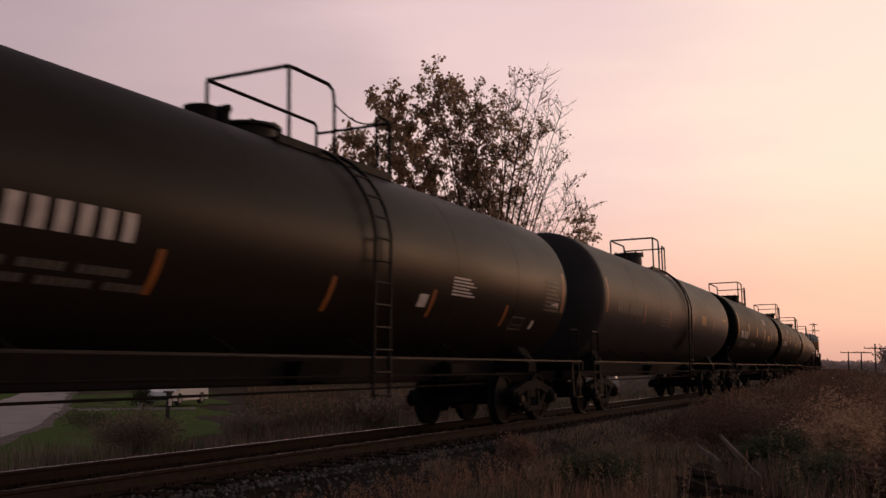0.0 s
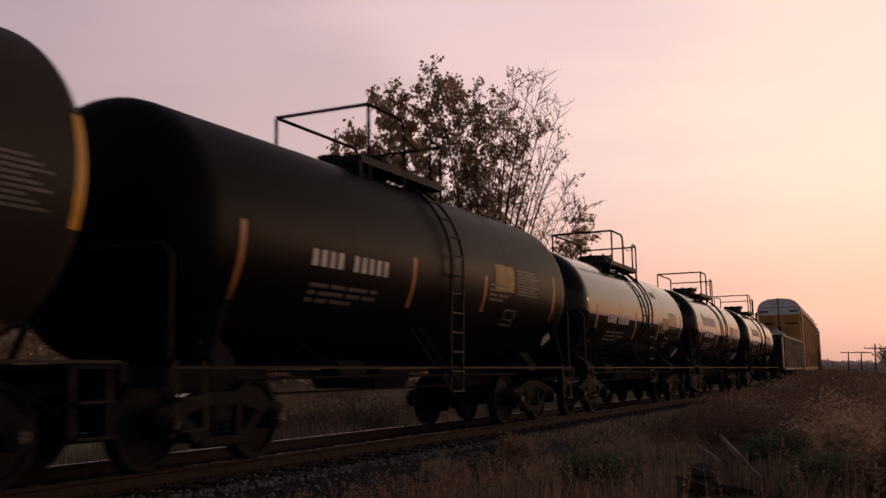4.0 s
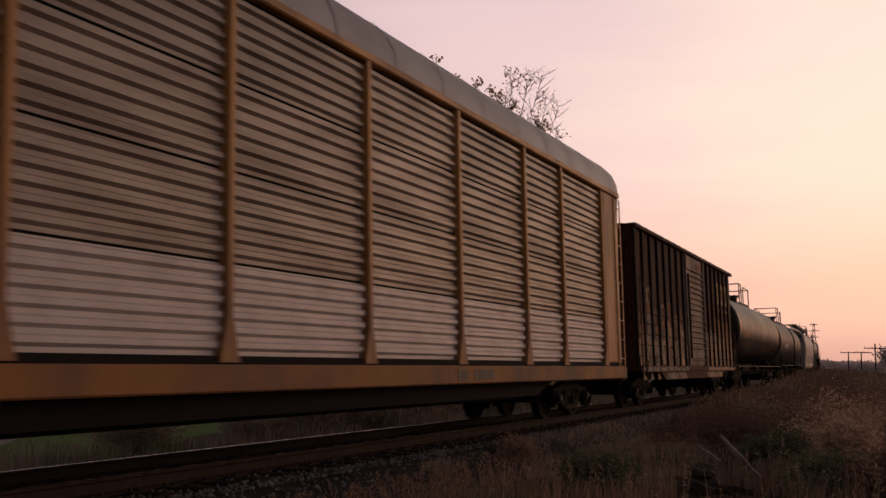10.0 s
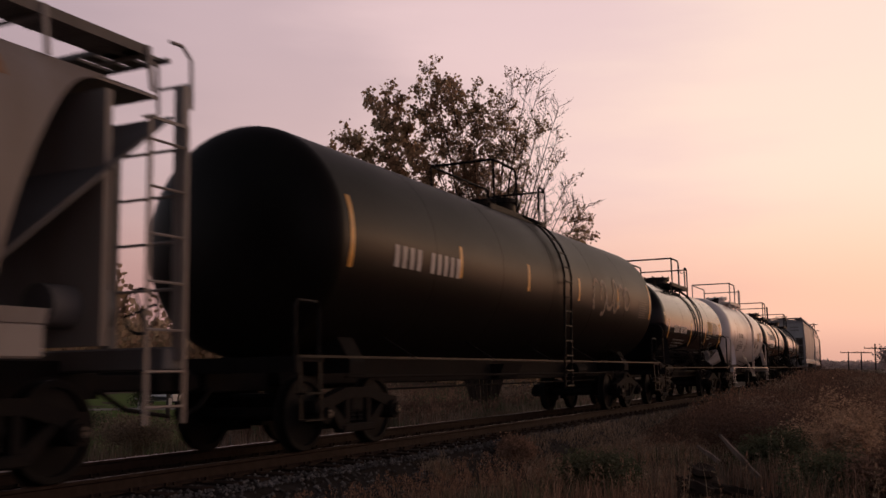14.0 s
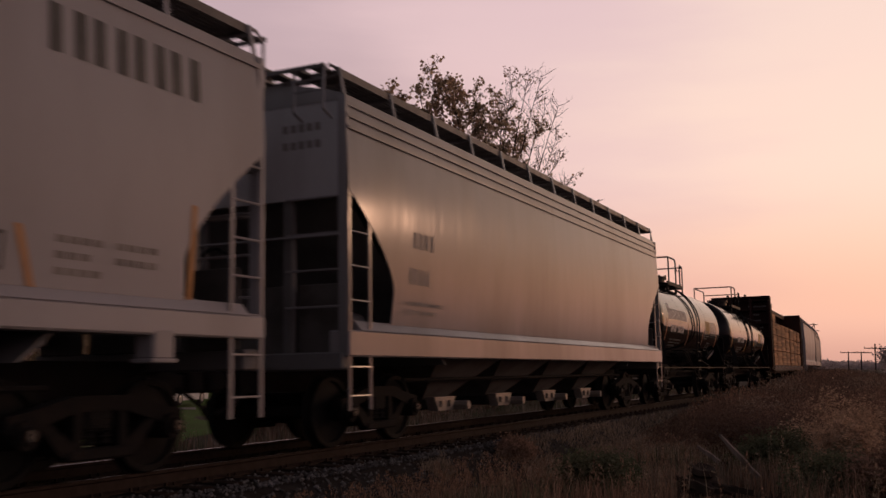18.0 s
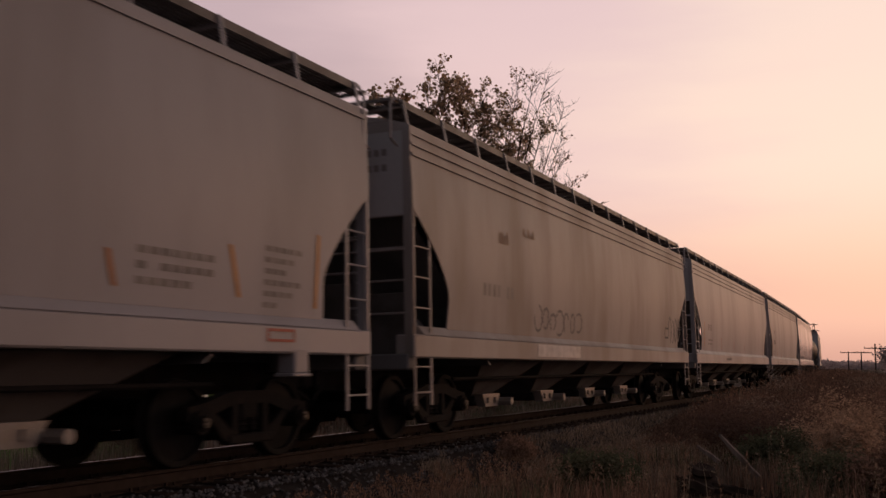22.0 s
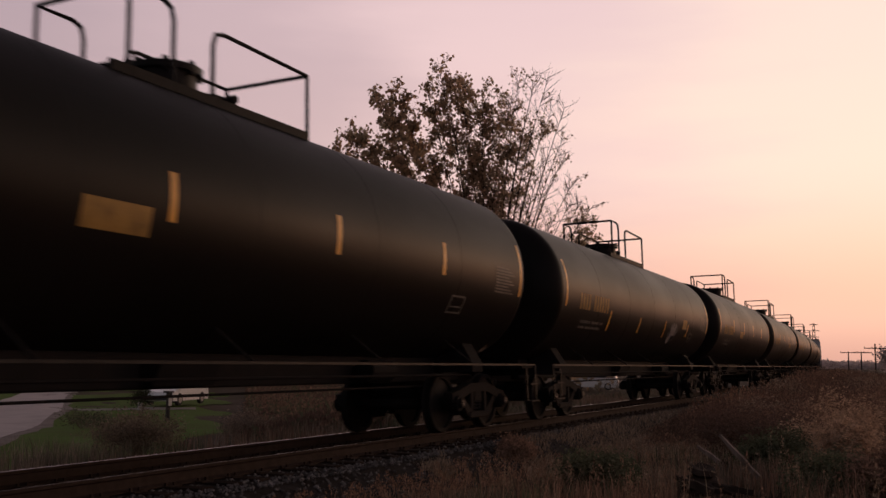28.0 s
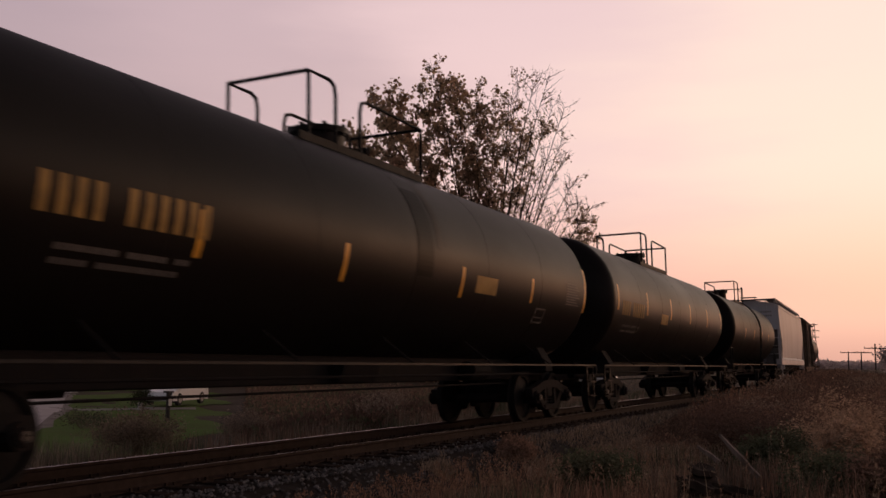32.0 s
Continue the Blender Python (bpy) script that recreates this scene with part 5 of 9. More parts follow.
# ---- boxcar ----
def box_car(u0, u1, before, after, label, mat="box_brown", door=(6.34, 9.3), marks=None):
    L = u1 - u0
    c = car("box_car", u0, u1, label, "boxcar")
    z0, z1 = 0.95, 4.58
    for s in (1, -1):
        for a, b in ((0.02, door[0]), (door[1], L - 0.02)):
            part("side_wall", ("bwall", u0, a, s), lambda g: g.box(*sorted((s * 1.38, s * 1.44)), a - L / 2, b - L / 2, z0, z1), mat, c)
        ys = [0.10 + 0.86 * k for k in range(8)] + [9.4 + 0.86 * k for k in range(7)]
        for y in ys:
            if y < L:
                part("side_post", ("bpost", u0, s), lambda g: g.slab([(-0.085, z0), (0.085, z0), (0.07, z1), (-0.07, z1)], *sorted((s * 1.44, s * 1.505))), "gon_end", c, at=pose(0, y - L / 2, 0))
        part("side_sill", ("bsill", u0, s), lambda g: (g.box(*sorted((s * 1.36, s * 1.55)), -L / 2, L / 2, 0.9, 1.06, 0.02), g.slab([(-L / 2 + 2.4, 0.92), (-L / 2 + 3.0, 0.68), (L / 2 - 3.0, 0.68), (L / 2 - 2.4, 0.92)], *sorted((s * 1.42, s * 1.50)))), mat, c)
        for z in (1.30, 1.58, 1.86, 2.14, 2.42):
            for a, b in ((0.12, door[0] - 0.1), (door[1] + 0.1, L - 0.12)):
                part("plate_joint", ("bjoint", u0, round(a, 1), s), lambda g: g.box(*sorted((s * 1.435, s * 1.458)), a - L / 2, b - L / 2, -0.014, 0.014), "gon_end", c, at=pose(0, 0, z))
        part("eave", ("beave", u0, s), lambda g: g.box(*sorted((s * 1.36, s * 1.57)), -L / 2 - 0.02, L / 2 + 0.02, z1 - 0.05, z1 + 0.06, 0.02), mat, c)

        def leaf(g):
            prof, n = [], 17
            for k in range(n):
                z = 1.12 + 3.0 * k / n
                h = 3.0 / n
                prof += [(1.47, z), (1.47, z + h * 0.62), (1.53, z + h * 0.72), (1.53, z + h * 0.9), (1.47, z + h)]
            g.sheet(lambda y, p: (s * p[0], y, p[1]), [door[0] - L / 2 + 0.06, door[1] - L / 2 - 0.06], prof + [(1.49, 4.12), (1.49, z1 - 0.08)])
        d = part("sliding_door", ("bdoor", u0, s), leaf, "box_door", c, "pale ridged sliding door")
        for y in (door[0], door[1] - 0.08):
            part("door_edge", ("bdedge", s), lambda g: g.box(*sorted((s * 1.44, s * 1.55)), 0, 0.08, 1.08, z1 - 0.05, 0.01), "paint_stone", d, at=pose(0, y - L / 2, 0))
        part("door_backing", ("bdback", u0, s), lambda g: g.box(*sorted((s * 1.44, s * 1.46)), door[0] - L / 2 + 0.082, door[1] - L / 2 - 0.082, 1.08, z1 - 0.05), "box_door", d)
        part("door_lock", ("block", u0, s), lambda g: g.box(*sorted((s * 1.53, s * 1.58)), door[0] - L / 2 + 0.2, door[0] - L / 2 + 0.3, 1.3, 3.9), "steel_dark", d)
    part("roof", ("broof", u0), lambda g: g.prism([(1.5, z1 + 0.04), (0.0, z1 + 0.16), (-1.5, z1 + 0.04), (-1.5, z1 - 0.04), (1.5, z1 - 0.04)], -L / 2, L / 2), mat, c)
    for k in range(18):
        y = -L / 2 + 0.4 + k * (L - 0.8) / 17
        part("roof_rib", ("brib", u0), lambda g: g.prism([(1.56, z1 + 0.07), (0.0, z1 + 0.20), (-1.56, z1 + 0.07), (-1.56, z1 + 0.02), (1.56, z1 + 0.02)], -0.05, 0.05), mat, c, at=pose(0, y, 0))
    for e in (-1, 1):
        def end(g):
            g.box(-1.42, 1.42, *sorted((e * -0.08, e * 0.0)), z0, z1 + 0.02)
            for k in range(9):
                z = 1.15 + k * 0.38
                g.prism([(-1.34, z), (1.34, z), (1.34, z + 0.2), (-1.34, z + 0.2)], *sorted((e * 0.0, e * 0.06)))
        part("end_wall", ("bend", u0, e), end, mat, c, at=pose(0, e * L / 2, 0))
        for s in (-1, 1):
            part("corner_ladder", ("bladder", u0, e, s), lambda g: rungs(g, s * 1.58, *sorted((e * -0.08, e * -0.52)), 0.5, 3.3 if e < 0 else 2.4, 7 if e < 0 else 5), mat, c, at=pose(0, e * L / 2, 0))
        truck(c, e * (L / 2 - 1.9), 0.43)
        coupler(c, e * (L / 2 - 0.05), (before if e < 0 else after) + 0.03)
    part("floor", ("bfloor", u0), lambda g: g.box(-1.36, 1.36, -L / 2 + 0.05, L / 2 - 0.05, 0.92, 1.1), mat, c)
    part("centre_sill", ("bcs", u0), lambda g: g.box(-0.35, 0.35, -L / 2 + 0.1, L / 2 - 0.1, 0.66, 0.92), "steel_dark", c)
    for k, (name, mt, fn) in enumerate(marks or ()):
        level = {"door_scrawl": 1.534, "sill_scrawl": 1.553, "post_paint": 1.508, "sill_paint": 1.553, "skirt_paint": 1.503, "top_paint": 1.452}.get(name, 1.445)
        mark(part(name, (name, u0, k), lambda g: fn(g, flat_side(level), L), mt, c), name)
    return c


# ---- centerbeam flatcar with lumber ----
def centerbeam_car(u0, u1, before, after, label):
    L = u1 - u0
    c = car("centerbeam_flatcar", u0, u1, label, "flatcar")
    part("deck", ("cdeck",), lambda g: (g.box(-1.42, 1.42, -L / 2, L / 2, 1.0, 1.1), g.box(-0.4, 0.4, -L / 2 + 0.1, L / 2 - 0.1, 0.66, 1.0)), "beam_red", c)
    for s in (1, -1):
        part("side_sill", ("csill27", s), lambda g: (g.box(*sorted((s * 1.36, s * 1.5)), -L / 2, L / 2, 0.82, 0.90, 0.015), g.box(*sorted((s * 1.34, s * 1.44)), -L / 2, L / 2, 0.90, 1.12)), "beam_red", c)
        n = 26
        for k in range(n):
            y = -L / 2 + 0.5 + k * (L - 1.0) / (n - 1)
            part("stake_pocket", ("cpocket", s), lambda g: g.box(*sorted((s * 1.43, s * 1.51)), -0.22, 0.22, 0.90, 1.12, 0.03), "beam_grey", c, at=pose(0, y, 0))
    for e in (-1, 1):
        b = part("bulkhead", ("cbulk", e), lambda g: g.box(-1.45, 1.45, *sorted((e * -0.62, e * -0.54)), 1.05, 4.62), "beam_red", c, at=pose(0, e * L / 2, 0))
        for x in (-1.42, -0.5, 0.5, 1.42):
            part("bulkhead_post", ("cbpost", e), lambda g: g.box(-0.07, 0.07, *sorted((e * -0.545, e * -0.02)), 1.05, 4.60, 0.015), "beam_red", b, at=pose(x, 0, 0))
        for z in (1.2, 1.9, 2.6, 3.3, 4.0, 4.5):
            part("bulkhead_rail", ("cbrail", e), lambda g: g.box(-1.36, 1.36, *sorted((e * -0.545, e * -0.22)), -0.05, 0.05, 0.015), "beam_red", b, at=pose(0, 0, z))
        part("bulkhead_cap", ("cbcap", e), lambda g: g.box(-1.48, 1.48, *sorted((e * -0.66, e * 0.0)), 4.602, 4.70, 0.02), "beam_red", b)
        for x in (-0.62, 0.25):
            part("cap_lug", ("cblug", e), lambda g: g.box(-0.04, 0.04, *sorted((e * -0.4, e * 0.02)), 4.695, 4.80, 0.01), "beam_red", b, at=pose(x, 0, 0))
        part("bulkhead_lettering", ("cblet", e), lambda g: [g.box(0.35 + k * 0.09, 0.41 + k * 0.09, *sorted((e * -0.545, e * -0.534)), z, z + 0.08) for z, n in ((4.15, 10), (3.72, 6), (3.42, 7), (3.05, 8)) for k in range(n)] if e < 0 else [g.box(1.46, 1.466, -0.5 + 0.07 * k, -0.455 + 0.07 * k, z, z + 0.07) for z, n in ((4.1, 6), (3.95, 5), (3.5, 6), (3.3, 4), (2.6, 5)) for k in range(n)], "mark_grey", b)
        for s in (-1, 1):
            part("corner_ladder", ("cladder", e, s), lambda g: rungs(g, s * 1.52, *sorted((e * -0.08, e * -0.48)), 0.5, 4.3, 9), "beam_red", c, at=pose(0, e * L / 2, 0))
        truck(c, e * (L / 2 - 2.2), 0.43)
        coupler(c, e * (L / 2 - 0.05), (before if e < 0 else after) + 0.03)
    chord = part("top_chord", ("cchord",), lambda g: g.box(-0.46, 0.46, -L / 2 + 0.5, L / 2 - 0.5, 4.56, 4.64, 0.015), "beam_red", c)
    for x in (-0.40, 0.40):
        part("chord_web", ("cweb",), lambda g: g.box(-0.04, 0.04, -L / 2 + 0.5, L / 2 - 0.5, 4.38, 4.565), "beam_red", chord, at=pose(x, 0, 0))
    n = 17
    for k in range(n):
        y = -L / 2 + 1.2 + k * (L - 2.4) / (n - 1)
        part("centre_post", ("cpost",), lambda g: g.box(-0.09, 0.09, -0.12, 0.12, 1.1, 4.56), "beam_red", c, at=pose(0, y, 0))
        if k % 2 == 0 and k < n - 1:
            part("diagonal", ("cdiag",), lambda g: g.beam((0.05, 0.1, 3.2), (0.05, 1.0, 4.5), 0.1, 0.08), "beam_red", c, at=pose(0, y, 0))
    # bundles of sawn boards, five or six high
    cols = ((0.95, 3.85), (3.92, 6.75), (6.81, 9.53), (9.60, 12.45), (13.08, 15.97), (16.05, 18.70), (19.04, 21.7))
    tiers = (1.14, 1.55, 1.94, 2.34, 2.78, 3.14, 3.49, 3.90)
    for s in (1, -1):
        for ci, (a, b) in enumerate(cols):
            for t in range(len(tiers) - 1):
                if t == 6 and ci != 0:
                    continue
                za, zb = tiers[t], tiers[t + 1] - (0.045 if t % 2 else 0.014)

                lb = part("lumber_block", ("lum", ci, t, s), lambda g: g.box(*sorted((s * 0.2, s * 1.34)), 0.06, (b - a) - 0.07, za, zb), "lumber", c, at=pose(0, a - L / 2, 0))
                rnd = random.Random(ci * 17 + t)
                rows = max(2, int((zb - za) / 0.1))
                h = (zb - za) / rows
                for r in range(rows):
                    w0, off = round(b - a, 2), rnd.choice((-0.018, -0.006, 0.0, 0.01))
                    z2 = za + r * h
                    part("board", ("lumboard", w0, off, s, round(h, 3)), lambda g: g.box(*sorted((s * 1.28, s * (1.38 + off))), 0.0, w0, 0.0015, h - 0.0015), "lumber", lb, at=pose(0, rnd.uniform(-0.055, 0.055), z2))
            for y in (a + 0.35, b - 0.35):
                part("dunnage", ("dun", s), lambda g: g.box(*sorted((s * 0.2, s * 1.36)), -0.05, 0.05, 1.1, 1.14), "lumber", c, at=pose(0, y - L / 2, 0))
    return c


# ---- writing and marks, as plain bars and blocks ----
def line(y0, h1, y1, h, text):
    """A line of unreadable writing from y0 to y1, h tall, its top at h1."""
    return lambda g, surf, L: bars(g, surf, y0, h1 - h, y1 - y0, h, text, gap=0.42)


def lines(y0, h1, y1, h, texts, gap=1.5):
    n = max(len(t) for t in texts)

    def build(g, surf, L):
        for k, t in enumerate(texts):
            bars(g, surf, y0, h1 - h - k * h * gap, (y1 - y0) * len(t) / n, h, t, gap=0.18)
    return build


def panel(y0, y1, h0, h1):
    return lambda g, surf, L: patch(g, surf, y0, y1, h0, h1, 0.004, 2, max(6, int((h1 - h0) / 0.07)))


def ruled_panel(y0, y1, h0, h1, n):
    """A sheet of small print: close dark lines."""
    def build(g, surf, L):
        t = (h1 - h0) / n
        for k in range(n):
            patch(g, surf, y0, y1 - 0.12 * (k % 3), h0 + k * t, h0 + (k + 0.55) * t, 0.007)
    return build


def boxed(y0, y1, h0, h1):
    def build(g, surf, L):
        frame_patch(g, surf, y0, y1, h0, h1, 0.03)
        patch(g, surf, y0 + 0.06, y1 - 0.06, h0 + (h1 - h0) * 0.35, h0 + (h1 - h0) * 0.42)
    return build


def word_mark(y0, y1, h0, h1, n):
    return lambda g, surf, L: emblem_row(g, surf, y0, h0, y1 - y0, h1 - h0, n)


def scrawl(y0, y1, h0, h1, n, width, seed):
    """A spray-can scrawl: looped bands laid on the side."""
    def build(g, surf, L):
        rnd = random.Random(seed)
        for k in range(n):
            cy, ch = y0 + (k + 0.5) * (y1 - y0) / n, (h0 + h1) / 2 + rnd.uniform(-0.1, 0.1) * (h1 - h0)
            ry, rh = (y1 - y0) / n * rnd.uniform(0.32, 0.62), (h1 - h0) / 2 * rnd.uniform(0.55, 0.95)
            a0, turn = rnd.uniform(0, 6.28), rnd.uniform(3.2, 6.6)
            m = 14
            pts = [(cy + ry * math.cos(a0 + turn * i / m) * (1 + 0.2 * math.sin(3 * i)), ch + rh * math.sin(a0 + turn * i / m)) for i in range(m + 1)]
            v, f = [], []
            for i, (y, h) in enumerate(pts):
                y2, h2 = pts[min(i + 1, m)]
                y1_, h1_ = pts[max(i - 1, 0)]
                d = math.hypot(y2 - y1_, h2 - h1_) or 1
                ny, nh = -(h2 - h1_) / d * width / 2, (y2 - y1_) / d * width / 2
                for sg in (-1, 1):
                    p, nn = surf(y + sg * ny, h + sg * nh)
                    v.append(p + nn * (0.006 + 0.0006 * k))
            g.add(v, [(2 * i, 2 * i + 1, 2 * i + 3, 2 * i + 2) for i in range(m)])
    return build


def blobs(y0, y1, h0, h1, n, seed):
    """Broad painted letters that cannot be read: rounded upright shapes side by side, uneven on top."""
    def build(g, surf, L):
        rnd = random.Random(seed)
        w = (y1 - y0) / n
        for k in range(n):
            a, b = y0 + k * w + w * 0.05, y0 + (k + 1) * w - w * 0.05
            top = h1 - rnd.uniform(0, 0.25) * (h1 - h0)
            m = 8
            ys = [a + (b - a) * i / m for i in range(m + 1)]
            up = [top - (h1 - h0) * 0.22 * abs(2 * i / m - 1) ** 2.5 - rnd.uniform(0, 0.05) for i in range(m + 1)]
            v = []
            for y, u in zip(ys, up):
                for j in range(4):
                    p, nn = surf(y, h0 + (u - h0) * j / 3)
                    v.append(p + nn * 0.005)
            g.add(v, [(i * 4 + j, i * 4 + 4 + j, i * 4 + 5 + j, i * 4 + 1 + j) for i in range(m) for j in range(3)])
    return build


def paint_field(y0, y1, h0, h1, jag, seed, lobes=6, lift=0.005):
    """A broad field of sprayed paint with a lobed, ragged upper edge."""
    def build(g, surf, L):
        rnd = random.Random(seed)
        n = lobes * 8
        up = [rnd.uniform(0, jag) for k in range(lobes + 1)]
        v = []
        for i in range(n + 1):
            k, f = min(i // 8, lobes - 1), (i % 8) / 8 if i < n else 1
            top = h1 - up[k] - jag * 0.8 * abs(2 * f - 1) ** 3 - rnd.uniform(0, 0.05)
            for j in range(4):
                p, nn = surf(y0 + (y1 - y0) * i / n, h0 + (top - h0) * j / 3)
                v.append(p + nn * lift)
        g.add(v, [(i * 4 + j, i * 4 + 4 + j, i * 4 + 5 + j, i * 4 + 1 + j) for i in range(n) for j in range(3)])
    return build


def wedge(y0, y1, h0, h1, lean=0.5, lift=0.012):
    """A triangular stroke of paint."""
    def build(g, surf, L):
        g.add([surf(y, h)[0] + surf(y, h)[1] * lift for y, h in ((y0, h0), (y1, h0), (y0 + (y1 - y0) * lean, h1))], [(0, 1, 2)])
    return build


def post_paint(ks, first, h0, h1, seed):
    """Paint that runs on over the faces of a boxcar's side posts."""
    def build(g, surf, L):
        rnd = random.Random(seed)
        for k in ks:
            y, a = first + 0.86 * k - L / 2, rnd.uniform(0, 0.5) * (h1 - h0)
            patch(g, surf, y - 0.065, y + 0.065, h0 + a * 0.4, h1 - a)
    return build


def placard(y, h, r=0.19):
    return lambda g, surf, L: diamond(g, surf, y, h, r)


# ---- the cars of the train, in order ----
UTLX_STRIPES = tuple((y, 0.05 if abs(y) > 7 else -0.04, 0.46 if abs(y) > 7 else 0.24) for y in (-7.62, -4.35, -1.38, 1.6, 4.56, 7.66))


def leased_tank(u0, u1, b, a, mat, label, seed, pale=True, extra=(), stripes=UTLX_STRIPES, R=1.5, zc=2.65, sheet=None, warned=True, top=0.0, truck_in=None):
    """A long dark tank car with yellow reflectors and yellow stencils."""
    L = u1 - u0
    mk = [("stencil", "mark_yellow", line(-6.7, -0.05, -4.45, 0.34, "XXXX XXXXXX")),
          ("small_print", "mark_faint" if pale else "mark_yellow", lines(-6.4, -0.62, -4.7, 0.06, ("XXXXXXX XXXXX XX", "XXXX XXXXXXXXXX"), 2.2)),
          ("data_sheet", "mark_faint", ruled_panel(6.55, 7.35, -0.40, 0.06, 9)),
          ("warning_sheet", "mark_yellow", panel(*(sheet or (-2.5 + 4.6 * (seed % 2), -1.65 + 4.6 * (seed % 2))), -0.46, -0.18)),
          # the pale patch at the far end: a worn corner with its glint painted on
          ("test_plate", "mark_faint", boxed(5.0, 5.5, -0.85, -0.55)), ("worn_edge", "graffiti_pale", paint_field(L / 2 - 0.22, L / 2 - 0.04, -1.66, -1.40, 0.10, seed + 3, 2)),
          ("head_stencil", "mark_yellow", lambda g, surf, L: [g.box(-0.55 + k * 0.12, -0.47 + k * 0.12, -L / 2 - 0.545 + 0.02 * abs(k - 4), -L / 2 - 0.50, 3.45, 3.55) for k in range(9)])]
    if not warned:
        mk = [m for m in mk if m[0] != "warning_sheet"] + [("data_sheet", "mark_yellow", ruled_panel(6.5, 7.4, -0.42, 0.30, 10))]
    return tank_car(u0, u1, b, a, mat, label=label, stripe_at=stripes, marks=mk + list(extra), dome_at=0.12 + top, hoop=1.95, rail=(-1.14 + top, -0.46 + top, 2.16 + top), pipe="pipe_pale", R=R, zc=zc, rail_z=1.06,
                    ladder=False, end_rails=False, truck_in=truck_in)


def glossy_tank(u0, u1, b, a, label, emblem=False, rail=(-1.1, 0.0, 1.4), ladder_y=0.3, yellow_panel=True, extra=(), mat="tank_gloss", stripes="reflect_orange", R=1.33, zc=2.36, sheet=(3.0, 4.1), yellow=(2.0, 2.85), shell_at=0.1):
    """A short glossy tank car on braced ends."""
    mk = [("stencil", "mark_white", line(-3.55, -0.10, -1.65, 0.20, "XXXX XXXXX")),
          ("small_print", "mark_faint", lines(-3.5, -0.50, -1.9, 0.05, ("XXXXX XXXX XXXXXX XX", "XX XXXXXXX XXXX XXXX", "XX XXX XXXXXX"), 1.9)),
          ("data_sheet", "mark_faint", ruled_panel(*sheet, -0.22, 0.24, 9)),
          ("small_print", "mark_faint", lines(1.8, -0.10, 2.6, 0.045, ("XXXXXXXX", "XXXXX XX", "XXX XXXX", "XXXXXX"), 1.8)),
          ("test_plate", "mark_faint", boxed(2.6, 3.1, -0.80, -0.50)),
          ("hazard_placard", "mark_white", placard((u1 - u0) / 2 - 0.05, -0.95, 0.2))]
    if emblem:
        mk.append(("head_stencil", "mark_faint", lambda g, surf, L: [g.box(-0.15 + k * 0.11, -0.08 + k * 0.11, -L / 2 + shell_at - 0.66 + 0.03 * abs(k - 3), -L / 2 + shell_at - 0.60, zc + 0.72, zc + 0.79) for k in range(9) if k != 4]))
    if yellow_panel:
        mk.append(("warning_sheet", "mark_yellow", panel(*yellow, -0.20, 0.24)))
    if emblem:
        mk.append(("company_mark", "mark_white", word_mark(-3.45, -1.15, 0.08, 0.40, 6)))
        mk.append(("company_emblem", "mark_white", lambda g, surf, L: (patch(g, surf, -3.86, -3.76, 0.06, 0.42), patch(g, surf, -3.72, -3.64, 0.06, 0.5), patch(g, surf, -3.60, -3.52, 0.06, 0.42), patch(g, surf, -3.86, -3.52, 0.42, 0.54))))
    st = ((-(u1 - u0) / 2 + 0.35, -0.38, 0.44), (-0.95, -0.32, 0.36), (1.6, -0.3, 0.3), ((u1 - u0) / 2 - 0.3, -0.2, 0.44))
    return tank_car(u0, u1, b, a, mat, R=R, zc=zc, label=label, short=True, stripes=stripes, stripe_at=st, marks=mk + list(extra), dome_at=0.1, rail=rail,
                    ladder_y=ladder_y, tall=0.86, shell_at=shell_at, rail_z=1.01, pipe="pipe_dark" if mat != "tank_white" else "pipe_white")


tank_car(3.5, 19.0, 1.25, 1.3, "tank_umber", R=1.42, zc=2.58, label="dull brown-black tank car with white stencils", stripes="reflect_orange", dome_at=-0.9, dome_h=0.45, rail=(-0.9, 0.2, 1.8), ladder_y=0.05, tall=0.9,
         stripe_at=((-7.5, 0.0, 0.4), (-4.0, -0.7, 0.24), (-0.9, -0.7, 0.24), (1.9, -0.65, 0.22), (4.8, -0.7, 0.2), (7.6, -0.1, 0.4)),
         marks=[("stencil", "mark_white", line(-6.9, -0.18, -4.3, 0.27, "XXX XXXXXX")), ("small_print", "mark_faint", lines(-6.6, -0.70, -4.05, 0.085, ("XXXXXXX XXXX XXXXX", "XXXXX XXX XXXXX XXXX"), 1.7)),
                ("data_sheet", "mark_white", ruled_panel(2.45, 3.3, -0.47, -0.16, 6)), ("data_sheet", "mark_faint", ruled_panel(6.6, 7.4, -0.5, 0.12, 8)), ("data_sheet", "mark_white", panel(7.0, 7.35, -0.42, -0.32)),
                ("test_plate", "mark_white", panel(1.45, 1.72, -0.72, -0.52)), ("test_plate", "mark_faint", boxed(5.2, 5.8, -0.95, -0.68)), ("test_plate", "mark_white", panel(6.2, 6.35, -0.9, -0.72))])
